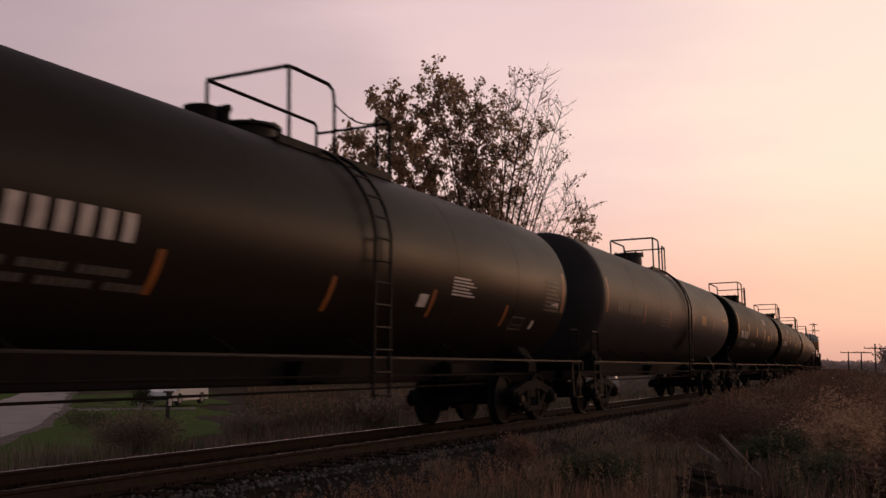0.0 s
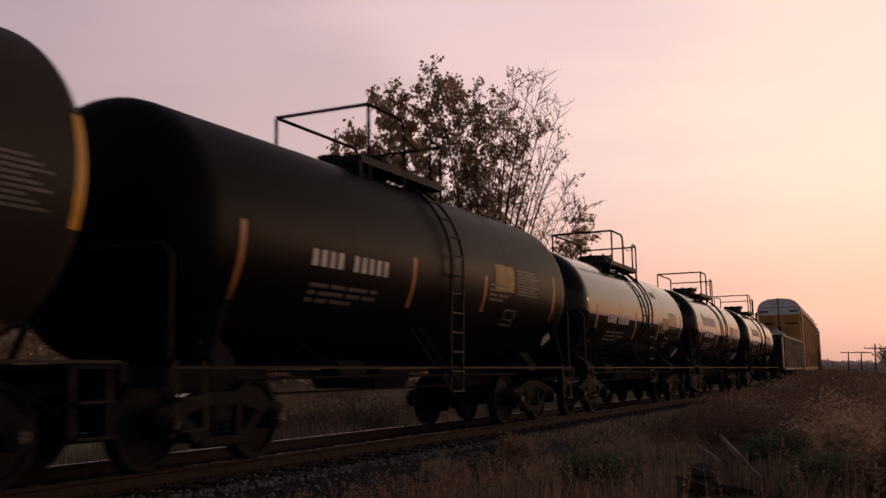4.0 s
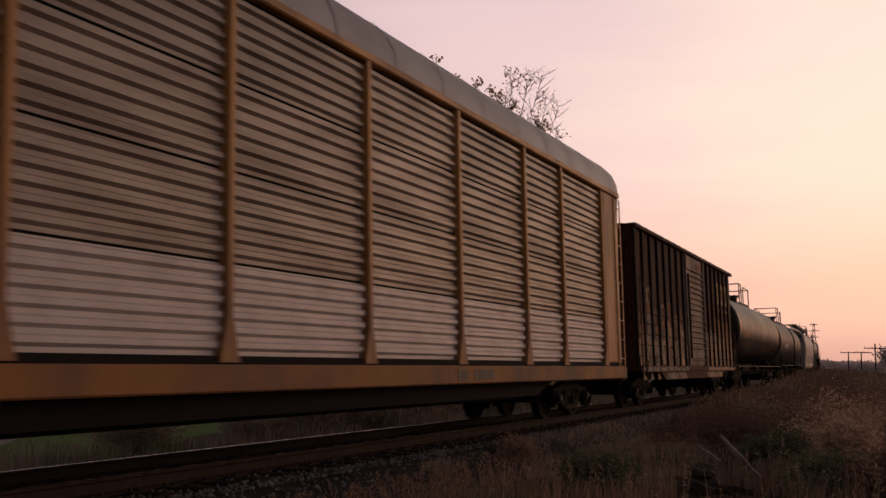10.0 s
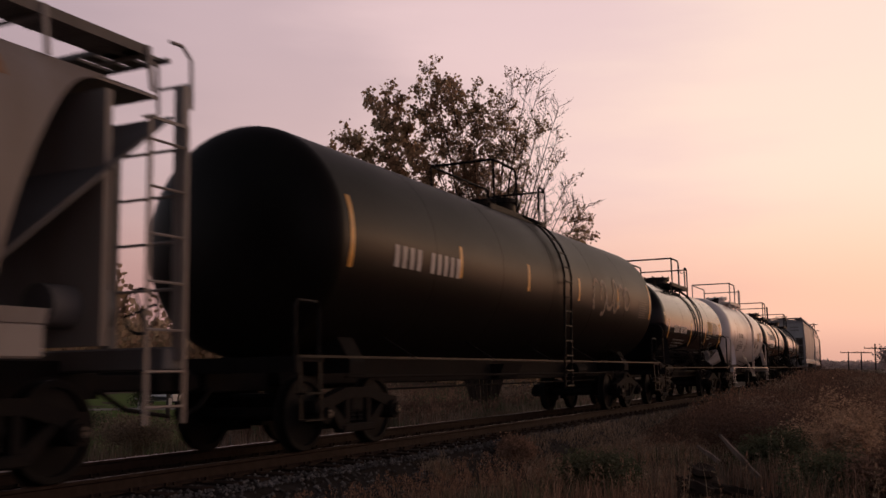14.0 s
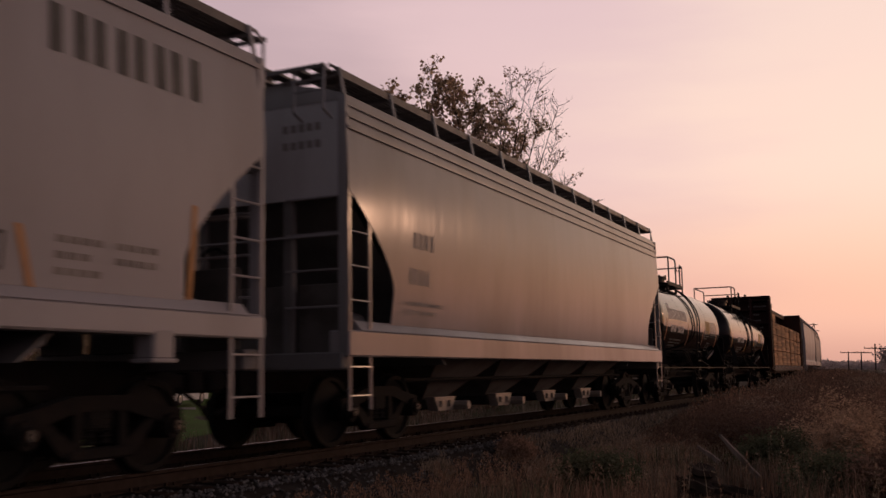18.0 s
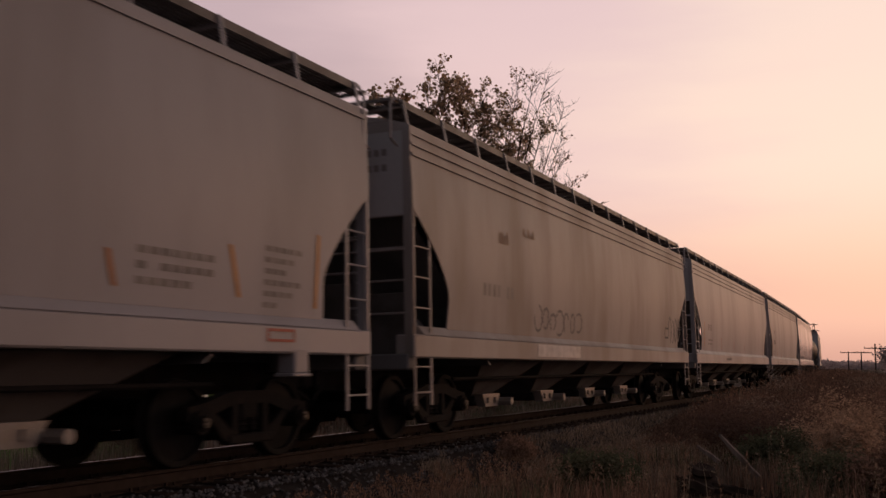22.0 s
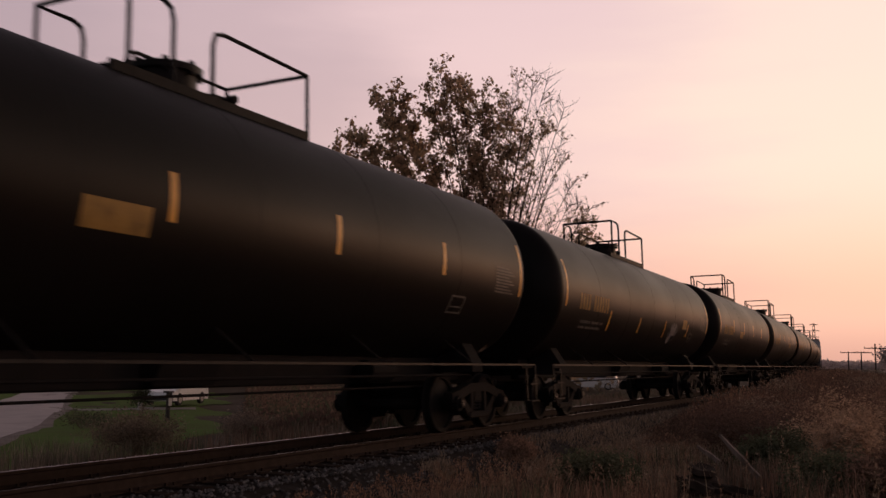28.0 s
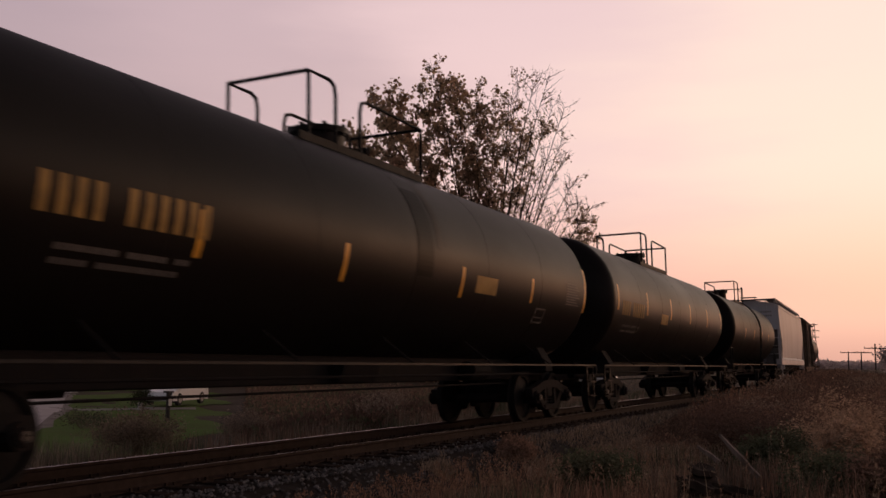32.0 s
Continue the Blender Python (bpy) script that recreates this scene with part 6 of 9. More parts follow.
tank_car(21.6, 38.6, 1.3, 1.4, "tank_grey", label="dull grey tank car with a dark ladder stain", dome_at=-0.35, rail=(0.1, 0.9, 1.75), ladder_y=0.75, tall=0.85, stripes="reflect_orange",
         stripe_at=((-8.3, 0.0, 0.4), (-4.7, -0.28, 0.24), (-1.66, -0.28, 0.24), (1.82, -0.28, 0.24), (5.47, -0.25, 0.22), (8.3, -0.1, 0.42)),
         marks=[("stencil", "mark_faint", line(-7.4, -0.05, -5.0, 0.3, "XXXX XXXXX")), ("small_print", "mark_faint", lines(-2.85, -0.26, -1.75, 0.05, ("XXXXXXXXXX", "XXXXXXXXXX", "XXXXXXXXXX"), 2.0)),
                ("warning_sheet", "mark_yellow", panel(3.16, 3.94, -0.25, 0.05)), ("data_sheet", "mark_faint", ruled_panel(7.3, 8.0, -0.5, 0.0, 8)), ("data_sheet", "mark_yellow", panel(7.3, 8.0, 0.02, 0.12)),
                ("dark_stain", "tank_dark", panel(0.42, 1.1, -1.2, 1.2))])
LINED = tuple((y, -0.04, 0.24) for y in (-4.5, -2.0, 1.12, 4.4)) + ((-7.55, 0.05, 0.5), (7.65, 0.0, 0.5))
LINED_FIRST = tuple((y, -0.07, 0.24) for y in (-4.5, -1.6, 1.48, 4.48)) + ((-7.55, 0.05, 0.5), (7.65, 0.0, 0.5))
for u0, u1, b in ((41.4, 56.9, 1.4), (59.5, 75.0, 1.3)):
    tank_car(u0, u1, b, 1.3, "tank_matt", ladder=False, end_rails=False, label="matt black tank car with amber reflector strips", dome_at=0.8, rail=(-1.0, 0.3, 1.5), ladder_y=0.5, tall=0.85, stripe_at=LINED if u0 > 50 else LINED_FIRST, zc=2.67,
             marks=[("stencil", "mark_white", line(-6.9, -0.14, -4.65, 0.30, "XXXX XXXXXX")), ("small_print", "mark_faint", lines(-6.9, -0.58, -5.1, 0.055, ("XXXXX XXXX XXXXXXX", "XXXX XXXXXXX XXX", "XX XXXXXXXXX"), 1.8)),
                    ("small_print", "mark_white", lines(1.25 if u0 < 50 else -3.2, 0.68, 2.7 if u0 < 50 else -1.9, 0.035, ("XXXXXXXXXXX", "XXXXXXXXXXXXX", "XXXXXXXXX", "XXXXXXXXXXXX"), 2.1)), ("small_print", "mark_faint", lines(-3.2, -0.55, -2.3, 0.05, ("XXXXXXX", "XXXXXXXX", "XXXXX"), 1.8)),
                    ("warning_sheet", "mark_yellow", panel(2.75, 3.6, -0.38, -0.10)), ("data_sheet", "mark_faint", ruled_panel(6.4, 7.45, -0.36, 0.12, 9)), ("test_plate", "mark_white", panel(-1.95, -1.75, -0.75, -0.58)),
                    ("small_print", "mark_faint", lines(1.1, -0.42, 1.9, 0.05, ("XXXXXXX", "XXXXX", "XXXXXXX", "XXXX"), 1.8)), ("small_print", "mark_faint", lines(4.3, -0.6, 5.6, 0.05, ("XXXXXXXX", "XXXX XX"), 1.8))])
leased_tank(77.3, 92.5, 1.15, 1.0, "tank_tan", "faded brown tank car with yellow reflectors", 0, stripes=LINED)
glossy_tank(94.5, 105.0, 1.0, 1.35, "dark brown short tank car with a yellow warning sheet", mat="tank_dark", rail=(-1.1, 0.0, 1.3), R=1.45, zc=2.5)
glossy_tank(107.7, 117.3, 1.35, 1.45, "glossy black short tank car with amber stripes", shell_at=-0.15, yellow_panel=False, sheet=(2.9, 4.0), extra=[("warning_sheet", "mark_yellow", panel(2.12, 2.85, -0.28, 0.04)), ("test_plate", "mark_faint", panel(1.35, 1.9, 0.6, 0.8))])
glossy_tank(120.2, 129.3, 1.45, 1.7, "glossy black tank car with a white company mark", True, shell_at=-0.05, ladder_y=0.65, rail=(-0.9, 0.2, 1.5))
glossy_tank(132.7, 142.2, 1.7, 1.6, "glossy black tank car with bold white lettering blocks", True, ladder_y=0.55, rail=(-0.5, 0.4, 1.5))


def crumple(g):
    us, vs = [k / 26 for k in range(27)], [k / 12 for k in range(13)]

    def at(u, v):
        y, x = -3.2 + 6.4 * u, -1.2 + 2.4 * v
        h = math.sin(math.pi * u) ** 0.22 * math.sin(math.pi * v) ** 0.6 * (0.6 + 0.65 * u)
        n = noise.noise((x * 1.6, y * 1.3, 2.0)) * 0.30 + noise.noise((x * 4, y * 3.4, 5.0)) * 0.12
        return (x, y, 1.1 + (2.05 + n) * h)
    g.sheet(at, us, vs)


GON = gondola_car(145.5, 161.7, 1.6, 0.32, "gon_side", "gon_side", 0.85, 2.86, 14, "grey ribbed gondola car heaped with plastic-wrapped scrap", first=1.55, posts=(-6.35, -5.2, -4.05, -2.9, -1.75, -0.6, 0.55, 1.7, 2.85, 3.97, 4.78, 5.93),
                  marks=[("reflector", "reflect_yellow", lambda g, surf, L: patch(g, surf, 3.61, 3.79, 0.97, 1.45)), ("reflector", "reflect_yellow", lambda g, surf, L: patch(g, surf, 7.12, 7.24, 0.98, 1.85)), ("reflector", "reflect_yellow", lambda g, surf, L: patch(g, flat_side(1.5), -7.62, -7.46, 1.0, 2.0)), ("reflector", "reflect_yellow", lambda g, surf, L: patch(g, flat_side(1.556), -4.12, -3.98, 1.02, 1.45)), ("reflector", "reflect_yellow", lambda g, surf, L: patch(g, flat_side(1.556), -1.82, -1.68, 1.02, 1.45)), ("reflector", "reflect_yellow", lambda g, surf, L: patch(g, flat_side(1.556), 0.48, 0.62, 1.02, 1.45)), ("patched_plate", "rack_brown", lambda g, surf, L: patch(g, surf, -6.05, -5.5, 1.9, 2.6)),
                         ("hazard_placard", "paint_rust", lambda g, surf, L: diamond(g, flat_side(1.5), -7.2, 1.72, 0.26)), ("test_plate", "mark_white", lambda g, surf, L: frame_patch(g, surf, 5.15, 5.6, 1.0, 1.27, 0.03)),
                         ("stencil", "mark_white", lines(6.3, 1.86, 6.58, 0.07, ("XXX", "XXX", "XXX"), 1.7)), ("stencil", "mark_faint", line(-6.2, 2.35, -5.6, 0.16, "XXXX")), ("stencil", "mark_faint", line(-6.2, 2.12, -5.6, 0.16, "XXXX"))])
part("scrap_cover", "scrap_cover", crumple, "tarp", GON, "crumpled grey plastic sheet over scrap", at=pose(0, 3.6, 0.5), smooth=True)


def front_heap(g):
    us, vs = [k / 14 for k in range(15)], [k / 14 for k in range(15)]

    def at(u, v):
        y, x = -7.95 + 3.4 * u, -1.3 + 2.6 * v
        n = noise.noise((x * 1.5, y * 1.4, 7.0)) * 0.16 + noise.noise((x * 4, y * 3.6, 1.0)) * 0.07
        return (x, y, 2.55 + (0.68 + n) * math.sin(math.pi * (0.06 + 0.9 * u)) ** 0.35 * math.sin(math.pi * min(1.0, 0.22 + 0.78 * v)) ** 0.6)
    g.sheet(at, us, vs)


part("scrap_cover", "scrap_cover_front", front_heap, "tarp", GON, "crumpled grey plastic sheet over scrap", smooth=True)
part("scrap_cover", "scrap_cover_b", crumple, "tarp", GON, "crumpled grey plastic sheet over scrap", at=pose(0, -3.2, -0.15), smooth=True)
autorack_car(162.3, 189.3, 0.32, 1.15, "weathered yellow autorack with ridged metal panels and a slate-grey roof", False, (), "rack_top", roof_mat="rack_roof_dark",
             marks=[("stencil", "mark_grey", line(-13.5 + 4.9, 2.95, -13.5 + 6.4, 0.10, "XXXXXXXX")), ("reflector", "reflect_yellow", lambda g, surf, L: [patch(g, flat_side(1.565), y, y + 0.5, 0.86, 0.94) for y in (-12.0, -8.0, -3.5, 0.5, 4.6, 8.6)][0]),
                    ("stencil", "mark_black", lambda g, surf, L: bars(g, flat_side(1.565), -6.2, 0.82, 1.6, 0.16, "XX XXXX"))])
gondola_car(191.6, 210.8, 1.2, 0.6, "rust_car", "rust_car", 0.63, 2.80, 23, "rusty red-brown gondola car with ribbed corrugated sides", ridges=9, first=0.75,
            marks=[("reflector", "reflect_yellow", lambda g, surf, L: patch(g, surf, 0.45, 0.81, 0.92, 1.04)), ("reflector", "reflect_yellow", lambda g, surf, L: patch(g, surf, 3.6, 3.98, 0.96, 1.08)),
                   ("reflector", "reflect_yellow", lambda g, surf, L: patch(g, surf, 7.0, 7.3, 0.96, 1.08)), ("patched_plate", "rust_car", lambda g, surf, L: g.box(1.45, 1.562, -8.6, -7.2, 1.75, 2.55))])
autorack_car(212.1, 239.2, 0.6, 0.7, "yellow autorack with grey weathered panels and a white upper end", True, ((0, 0), (1, 0), (3, 0), (4, 0), (5, 0), (6, 0), (7, 0), (8, 0)), "rack_top",
             marks=[("company_emblem", "mark_white", lambda g, surf, L: (patch(g, surf, -8.4, -7.5, 3.05, 3.7, 0.004), patch(g, surf, -8.25, -7.65, 2.92, 3.05, 0.005))), ("company_emblem", "mark_red", lambda g, surf, L: patch(g, surf, -8.35, -7.55, 3.8, 4.35, 0.004)),
                    ("stencil", "mark_black", lambda g, surf, L: bars(g, flat_side(1.565), 4.0, 0.82, 1.4, 0.16, "XX XXXX"))])
def tagged_panels():
    """Sprayed letters, one to each panel between the boxcar's posts: a broad field, an outline, a loop of another colour, flares above."""
    rnd, out = random.Random(19), []
    shades = ("paint_tan", "paint_stone", "paint_tan", "paint_dark", "paint_tan", "paint_stone", "paint_tan")
    tops = (2.05, 2.55, 2.0, 2.15, 2.3, 1.95, 2.2)
    for k in range(7):
        a, b = -7.7 + 0.10 + 0.86 * k + 0.09, -7.7 + 0.10 + 0.86 * (k + 1) - 0.09
        other = "paint_stone" if shades[k] == "paint_tan" else "paint_tan"
        out += [("spray_paint", "paint_rust", paint_field(a, b, 1.9, tops[k] + 0.28, 0.16, 70 + k, 2, 0.003)),
                ("spray_paint", shades[k], paint_field(a, b, 1.07, tops[k], 0.14, 60 + k, 1, 0.006)),
                ("spray_stroke", "paint_dark", scrawl(a + 0.06, b - 0.06, 1.25, tops[k] - 0.15, 1, 0.10, 90 + k)),
                ("spray_stroke", other, scrawl(a + 0.10, b - 0.10, 1.15, tops[k] - 0.35, 2, 0.09, 30 + k)),
                ("spray_stroke", "paint_tan" if k % 2 else "paint_rust", scrawl(a + 0.04, b - 0.04, tops[k] + 0.08, tops[k] + 0.62, 2, 0.08, 50 + k)),
                ("spray_stroke", "paint_dark" if k % 3 else "graffiti_ochre", wedge(a + rnd.uniform(0.05, 0.25), b - rnd.uniform(0.05, 0.2), 1.10, 1.10 + rnd.uniform(0.25, 0.6), rnd.uniform(0.2, 0.8), 0.013))]
        out += [("skirt_paint", "paint_dark" if k % 2 else "paint_tan", wedge(a + 0.1, b - 0.1, 0.70, 0.89, rnd.random(), 0.006)), ("sill_paint", "paint_dark", wedge(a, b, 0.92, 1.045, rnd.random(), 0.006))]
    return out


box_car(240.6, 256.0, 0.7, 0.85, "dark brown boxcar with a pale ridged door and spray paint",
        marks=tagged_panels() + [("company_mark", "mark_yellow", lambda g, surf, L: [frame_patch(g, surf, 4.42 + k * 0.93, 4.95 + k * 0.93, 3.30, 4.05, 0.15) for k in range(3)][0]), ("stencil", "mark_yellow", line(4.35, 3.15, 7.0, 0.13, "XX XXX XX XXX")),
               ("spray_paint", "paint_rust", paint_field(3.9, 6.9, 2.3, 2.9, 0.3, 47, 5, 0.003)),
               ("spray_paint", "paint_tan", paint_field(1.72, 7.55, 1.07, 2.36, 0.16, 43, 12, 0.005)), ("spray_stroke", "paint_stone", paint_field(2.1, 3.6, 1.75, 2.2, 0.1, 44, 3, 0.009)), ("spray_stroke", "paint_stone", paint_field(4.4, 6.2, 1.2, 1.75, 0.14, 45, 4, 0.009)), ("spray_stroke", "paint_rust", paint_field(6.3, 7.5, 1.1, 1.9, 0.2, 46, 3, 0.009)),
               ("spray_stroke", "paint_rust", paint_field(1.8, 2.9, 1.1, 1.5, 0.1, 48, 3, 0.010)),
               ("post_paint", "paint_tan", post_paint(range(0, 8, 2), 0.10, 1.06, 2.35, 2)), ("post_paint", "paint_stone", post_paint(range(1, 8, 2), 0.10, 1.06, 2.2, 5)), ("post_paint", "paint_tan", post_paint(range(7), 9.4, 1.06, 2.42, 3)),
               ("sill_paint", "paint_stone", paint_field(-7.6, -1.7, 0.91, 1.05, 0.01, 51, 8, 0.003)), ("sill_paint", "paint_tan", paint_field(1.7, 7.5, 0.91, 1.05, 0.01, 52, 8, 0.003)), ("skirt_paint", "paint_stone", paint_field(-4.6, -2.0, 0.69, 0.895, 0.01, 53, 6, 0.003)), ("skirt_paint", "paint_tan", paint_field(1.7, 4.6, 0.69, 0.895, 0.01, 54, 6, 0.003)),
               ("sill_stroke", "paint_tan", wedge(-5.6, -5.0, 0.92, 1.04, 0.7, 0.113)), ("sill_stroke", "paint_dark", wedge(-4.4, -3.9, 0.92, 1.04, 0.4, 0.11)), ("sill_stroke", "paint_tan", wedge(-3.2, -2.6, 0.92, 1.04, 0.8, 0.11)),
               ("door_scrawl", "paint_stone", scrawl(-1.0, 0.9, 2.4, 2.65, 5, 0.05, 26)), ("door_scrawl", "paint_stone", paint_field(-0.9, 1.1, 1.32, 1.62, 0.1, 27, 5, 0.001)), ("door_scrawl", "paint_rust", paint_field(0.55, 1.25, 4.16, 4.4, 0.04, 28, 2, 0.001)),
               ("reflector", "reflect_yellow", lambda g, surf, L: patch(g, surf, -3.7, -3.3, 1.35, 1.5)), ("reflector", "reflect_yellow", lambda g, surf, L: patch(g, surf, 2.6, 3.1, 1.1, 1.2))])
leased_tank(258.1, 273.6, 1.05, 1.1, "tank_brown", "brown-black tank car with faded spray-can scrawl", 1, warned=False, extra=[
    ("scrawl", "graffiti_pale", scrawl(-0.25, 0.9, -0.45, 0.02, 4, 0.09, 5)), ("scrawl", "graffiti_grey", scrawl(-4.8, 0.4, -1.15, -0.62, 8, 0.08, 6)), ("scrawl", "graffiti_grey", scrawl(2.3, 4.3, -1.0, -0.7, 5, 0.06, 7))],
    stripes=((-7.5, 0.2, 0.46), (1.3, -0.7, 0.24), (4.35, -0.65, 0.2), (-4.3, -0.7, 0.2), (7.66, 0.0, 0.46)))
tank_car(275.8, 291.3, 1.1, 0.95, "tank_grey", label="dark grey tank car with a torn jacket edge", R=1.45, zc=2.53, stripes="reflect_orange", dome_at=0.9, rail=(-1.0, 0.3, 2.0), ladder_y=0.6, tall=0.8,
         stripe_at=((-7.5, -0.1, 0.4), (-4.6, -0.42, 0.22), (-1.5, -0.42, 0.22), (1.5, -0.42, 0.22), (4.55, -0.42, 0.23), (7.8, -0.5, 0.34)),
         marks=[("stencil", "mark_white", line(-5.2, -0.12, -2.9, 0.26, "XXXX XXXXXX")), ("small_print", "mark_faint", lines(-5.2, -0.5, -3.4, 0.05, ("XXXXX XXXX XXXXXXX", "XXXX XXXXXXX XXX"), 1.9)),
                ("data_sheet", "mark_yellow", panel(6.3, 7.3, -0.05, 0.10)), ("data_sheet", "mark_faint", ruled_panel(6.3, 7.4, -0.36, 0.2, 9)), ("test_plate", "mark_faint", boxed(5.85, 6.5, -1.05, -0.75)), ("hazard_placard", "mark_white", placard(7.6, -1.2, 0.17)),
                ("small_print", "mark_faint", lines(2.9, -0.78, 3.75, 0.06, ("XXXXXXX", "XXXXX XX"), 1.9))])
hopper_car(293.1, 310.1, 0.9, 1.45, "hopper_tan", zt=3.72, label="round-sided beige hopper car streaked with rust", ribs=0, bays=3, round_side=True, sill=(1.08, 1.46), cut_top=3.4, end_mat="hopper_end",
           marks=[("stencil", "mark_grey", line(-5.35, 2.42, -3.5, 0.24, "XXXX XXXXX")), ("rust_stain", "rust_streak", blobs(-6.9, -4.0, 3.32, 3.58, 6, 2)), ("rust_stain", "rust_streak", blobs(2.6, 6.5, 3.30, 3.62, 6, 5)),
                  ("rust_stain", "rust_streak", blobs(-5.4, -4.6, 1.6, 1.95, 2, 3)), ("rust_stain", "rust_streak", blobs(0.2, 0.7, 1.7, 2.05, 1, 3)), ("rust_stain", "rust_streak", blobs(3.8, 4.2, 1.6, 1.95, 1, 4)), ("rust_stain", "rust_streak", blobs(5.9, 6.3, 1.6, 1.9, 1, 4)),
                  ("test_plate", "mark_black", lambda g, surf, L: frame_patch(g, surf, 5.2, 5.7, 1.62, 1.84, 0.05)), ("small_print", "mark_grey", lines(-1.6, 2.4, -1.1, 0.06, ("XXX", "XXXX", "XX", "XXX"), 1.8))])
tank_car(313.0, 328.6, 1.45, 1.35, "tank_brown", label="brown-black tank car with a pale spray tag", dome_at=0.9, rail=(-0.9, 0.3, 2.0), ladder_y=0.6, stripe_at=UTLX_STRIPES,
         marks=[("stencil", "mark_white", line(-6.5, 0.0, -4.3, 0.3, "XXXX XXXXX")), ("scrawl", "graffiti_pale", scrawl(2.6, 5.6, -0.5, 0.35, 6, 0.09, 12)), ("data_sheet", "mark_faint", ruled_panel(6.55, 7.35, -0.4, 0.06, 8))])
glossy_tank(331.3, 340.7, 1.35, 1.4, "glossy black short tank car with broad yellow stripes", stripes="reflect_yellow", extra=[("reflector", "reflect_yellow", lambda g, surf, L: patch(g, surf, 4.5, 4.68, -0.45, 0.5, 0.006))])
glossy_tank(343.5, 353.4, 1.4, 1.35, "white short tank car with rusty seams and white railings", mat="tank_white", R=1.39, zc=2.42, shell_at=-0.3, rail=(-1.3, 0.15, 1.8), ladder_y=0.38, yellow_panel=False, sheet=(3.29, 4.15), extra=[
    ("stencil", "mark_black", line(-3.48, -0.02, -2.07, 0.17, "XXXX XXXXX")), ("small_print", "mark_grey", lines(-3.43, -0.33, -1.95, 0.05, ("XX XXXX XXXXXXX", "XX XXXX XXXX XX XXX", "XX XX XXXXX XXXXXX"), 2.0)), ("scrawl", "mark_black", scrawl(-1.4, -0.6, -0.78, -0.42, 3, 0.04, 3)),
    ("warning_sheet", "mark_yellow", panel(2.72, 3.2, -0.23, 0.15)), ("test_plate", "mark_black", panel(1.57, 2.2, -0.52, -0.42)), ("test_plate", "mark_black", panel(2.9, 3.3, -0.55, -0.38)), ("rust_stain", "rust_streak", panel(-3.98, -3.9, -0.4, 0.55)),
    ("head_stencil", "mark_grey", lambda g, surf, L: [g.box(-0.35 + k * 0.09, -0.29 + k * 0.09, -L / 2 - 0.60, -L / 2 - 0.55, 2.95, 3.05) for k in range(8)]), ("rust_stain", "rust_streak", lambda g, surf, L: g.box(-0.02, 0.06, -L / 2 - 0.625, -L / 2 - 0.5, 1.7, 2.35))])
glossy_tank(356.1, 365.3, 1.35, 1.7, "glossy black tank car with a white company mark", True, shell_at=-0.2, yellow_panel=False)
glossy_tank(368.7, 378.1, 1.7, 1.55, "glossy black tank car reflecting the bright horizon", ladder_y=0.62, rail=(-0.8, 0.3, 1.7), extra=[("reflector", "reflect_yellow", lambda g, surf, L: patch(g, surf, 1.55, 1.65, -0.6, 0.05, 0.006))])
hopper_car(381.2, 397.8, 1.55, 0.8, "hopper_grey", label="pale grey hopper car with a large dark company mark", zt=4.35, ribs=1, bays=3, sill=(1.3, 1.64), cut_top=3.3,
           marks=[("company_mark", "mark_black", word_mark(5.35, 7.3, 3.58, 4.0, 4)), ("stencil", "mark_black", line(-5.9, 2.15, -4.9, 0.26, "XXXX")), ("small_print", "mark_grey", lines(-6.0, 1.86, -4.6, 0.06, ("XXXX XXXXX", "XXX XXXX"), 2.0)), ("small_print", "mark_grey", lines(5.5, 2.08, 6.7, 0.06, ("XXXX XXXX", "XXX  XXXX", "XXXX"), 2.2)), ("test_plate", "mark_black", boxed(4.6, 5.0, 1.75, 2.05))],
           stripe_at=((5.2, 1.88, 0.24), (7.15, 2.1, 0.45), (-6.6, 2.1, 0.4), (-2.4, 1.85, 0.14), (1.2, 1.85, 0.14)))
hopper_car(399.4, 415.7, 0.8, 0.9, "hopper_shine", label="glossy grey hopper car catching the sunset", zt=4.38, ribs=3,
           marks=[("stencil", "mark_grey", line(-6.4, 2.85, -5.7, 0.22, "XXXX")), ("stencil", "mark_grey", line(-6.5, 2.35, -5.8, 0.22, "XXXX")), ("small_print", "mark_grey", lines(-6.6, 1.9, -5.4, 0.06, ("XXXXXXXXXX", "XXX XXXX"), 2.0)), ("scrawl", "graffiti_grey", scrawl(-4.6, -2.2, 1.2, 1.5, 6, 0.05, 8))])
glossy_tank(417.5, 426.5, 0.9, 1.65, "glossy black tank car with a white company mark", True, rail=(-1.1, 0.0, 1.05), ladder_y=0.28)
glossy_tank(429.8, 440.6, 1.65, 1.2, "black short tank car with yellow stripes and sheet", sheet=(4.05, 4.9), yellow=(3.22, 3.95), stripes="reflect_yellow")
centerbeam_car(442.7, 465.0, 1.0, 1.2, "dark red centerbeam flatcar stacked with sawn lumber bundles")
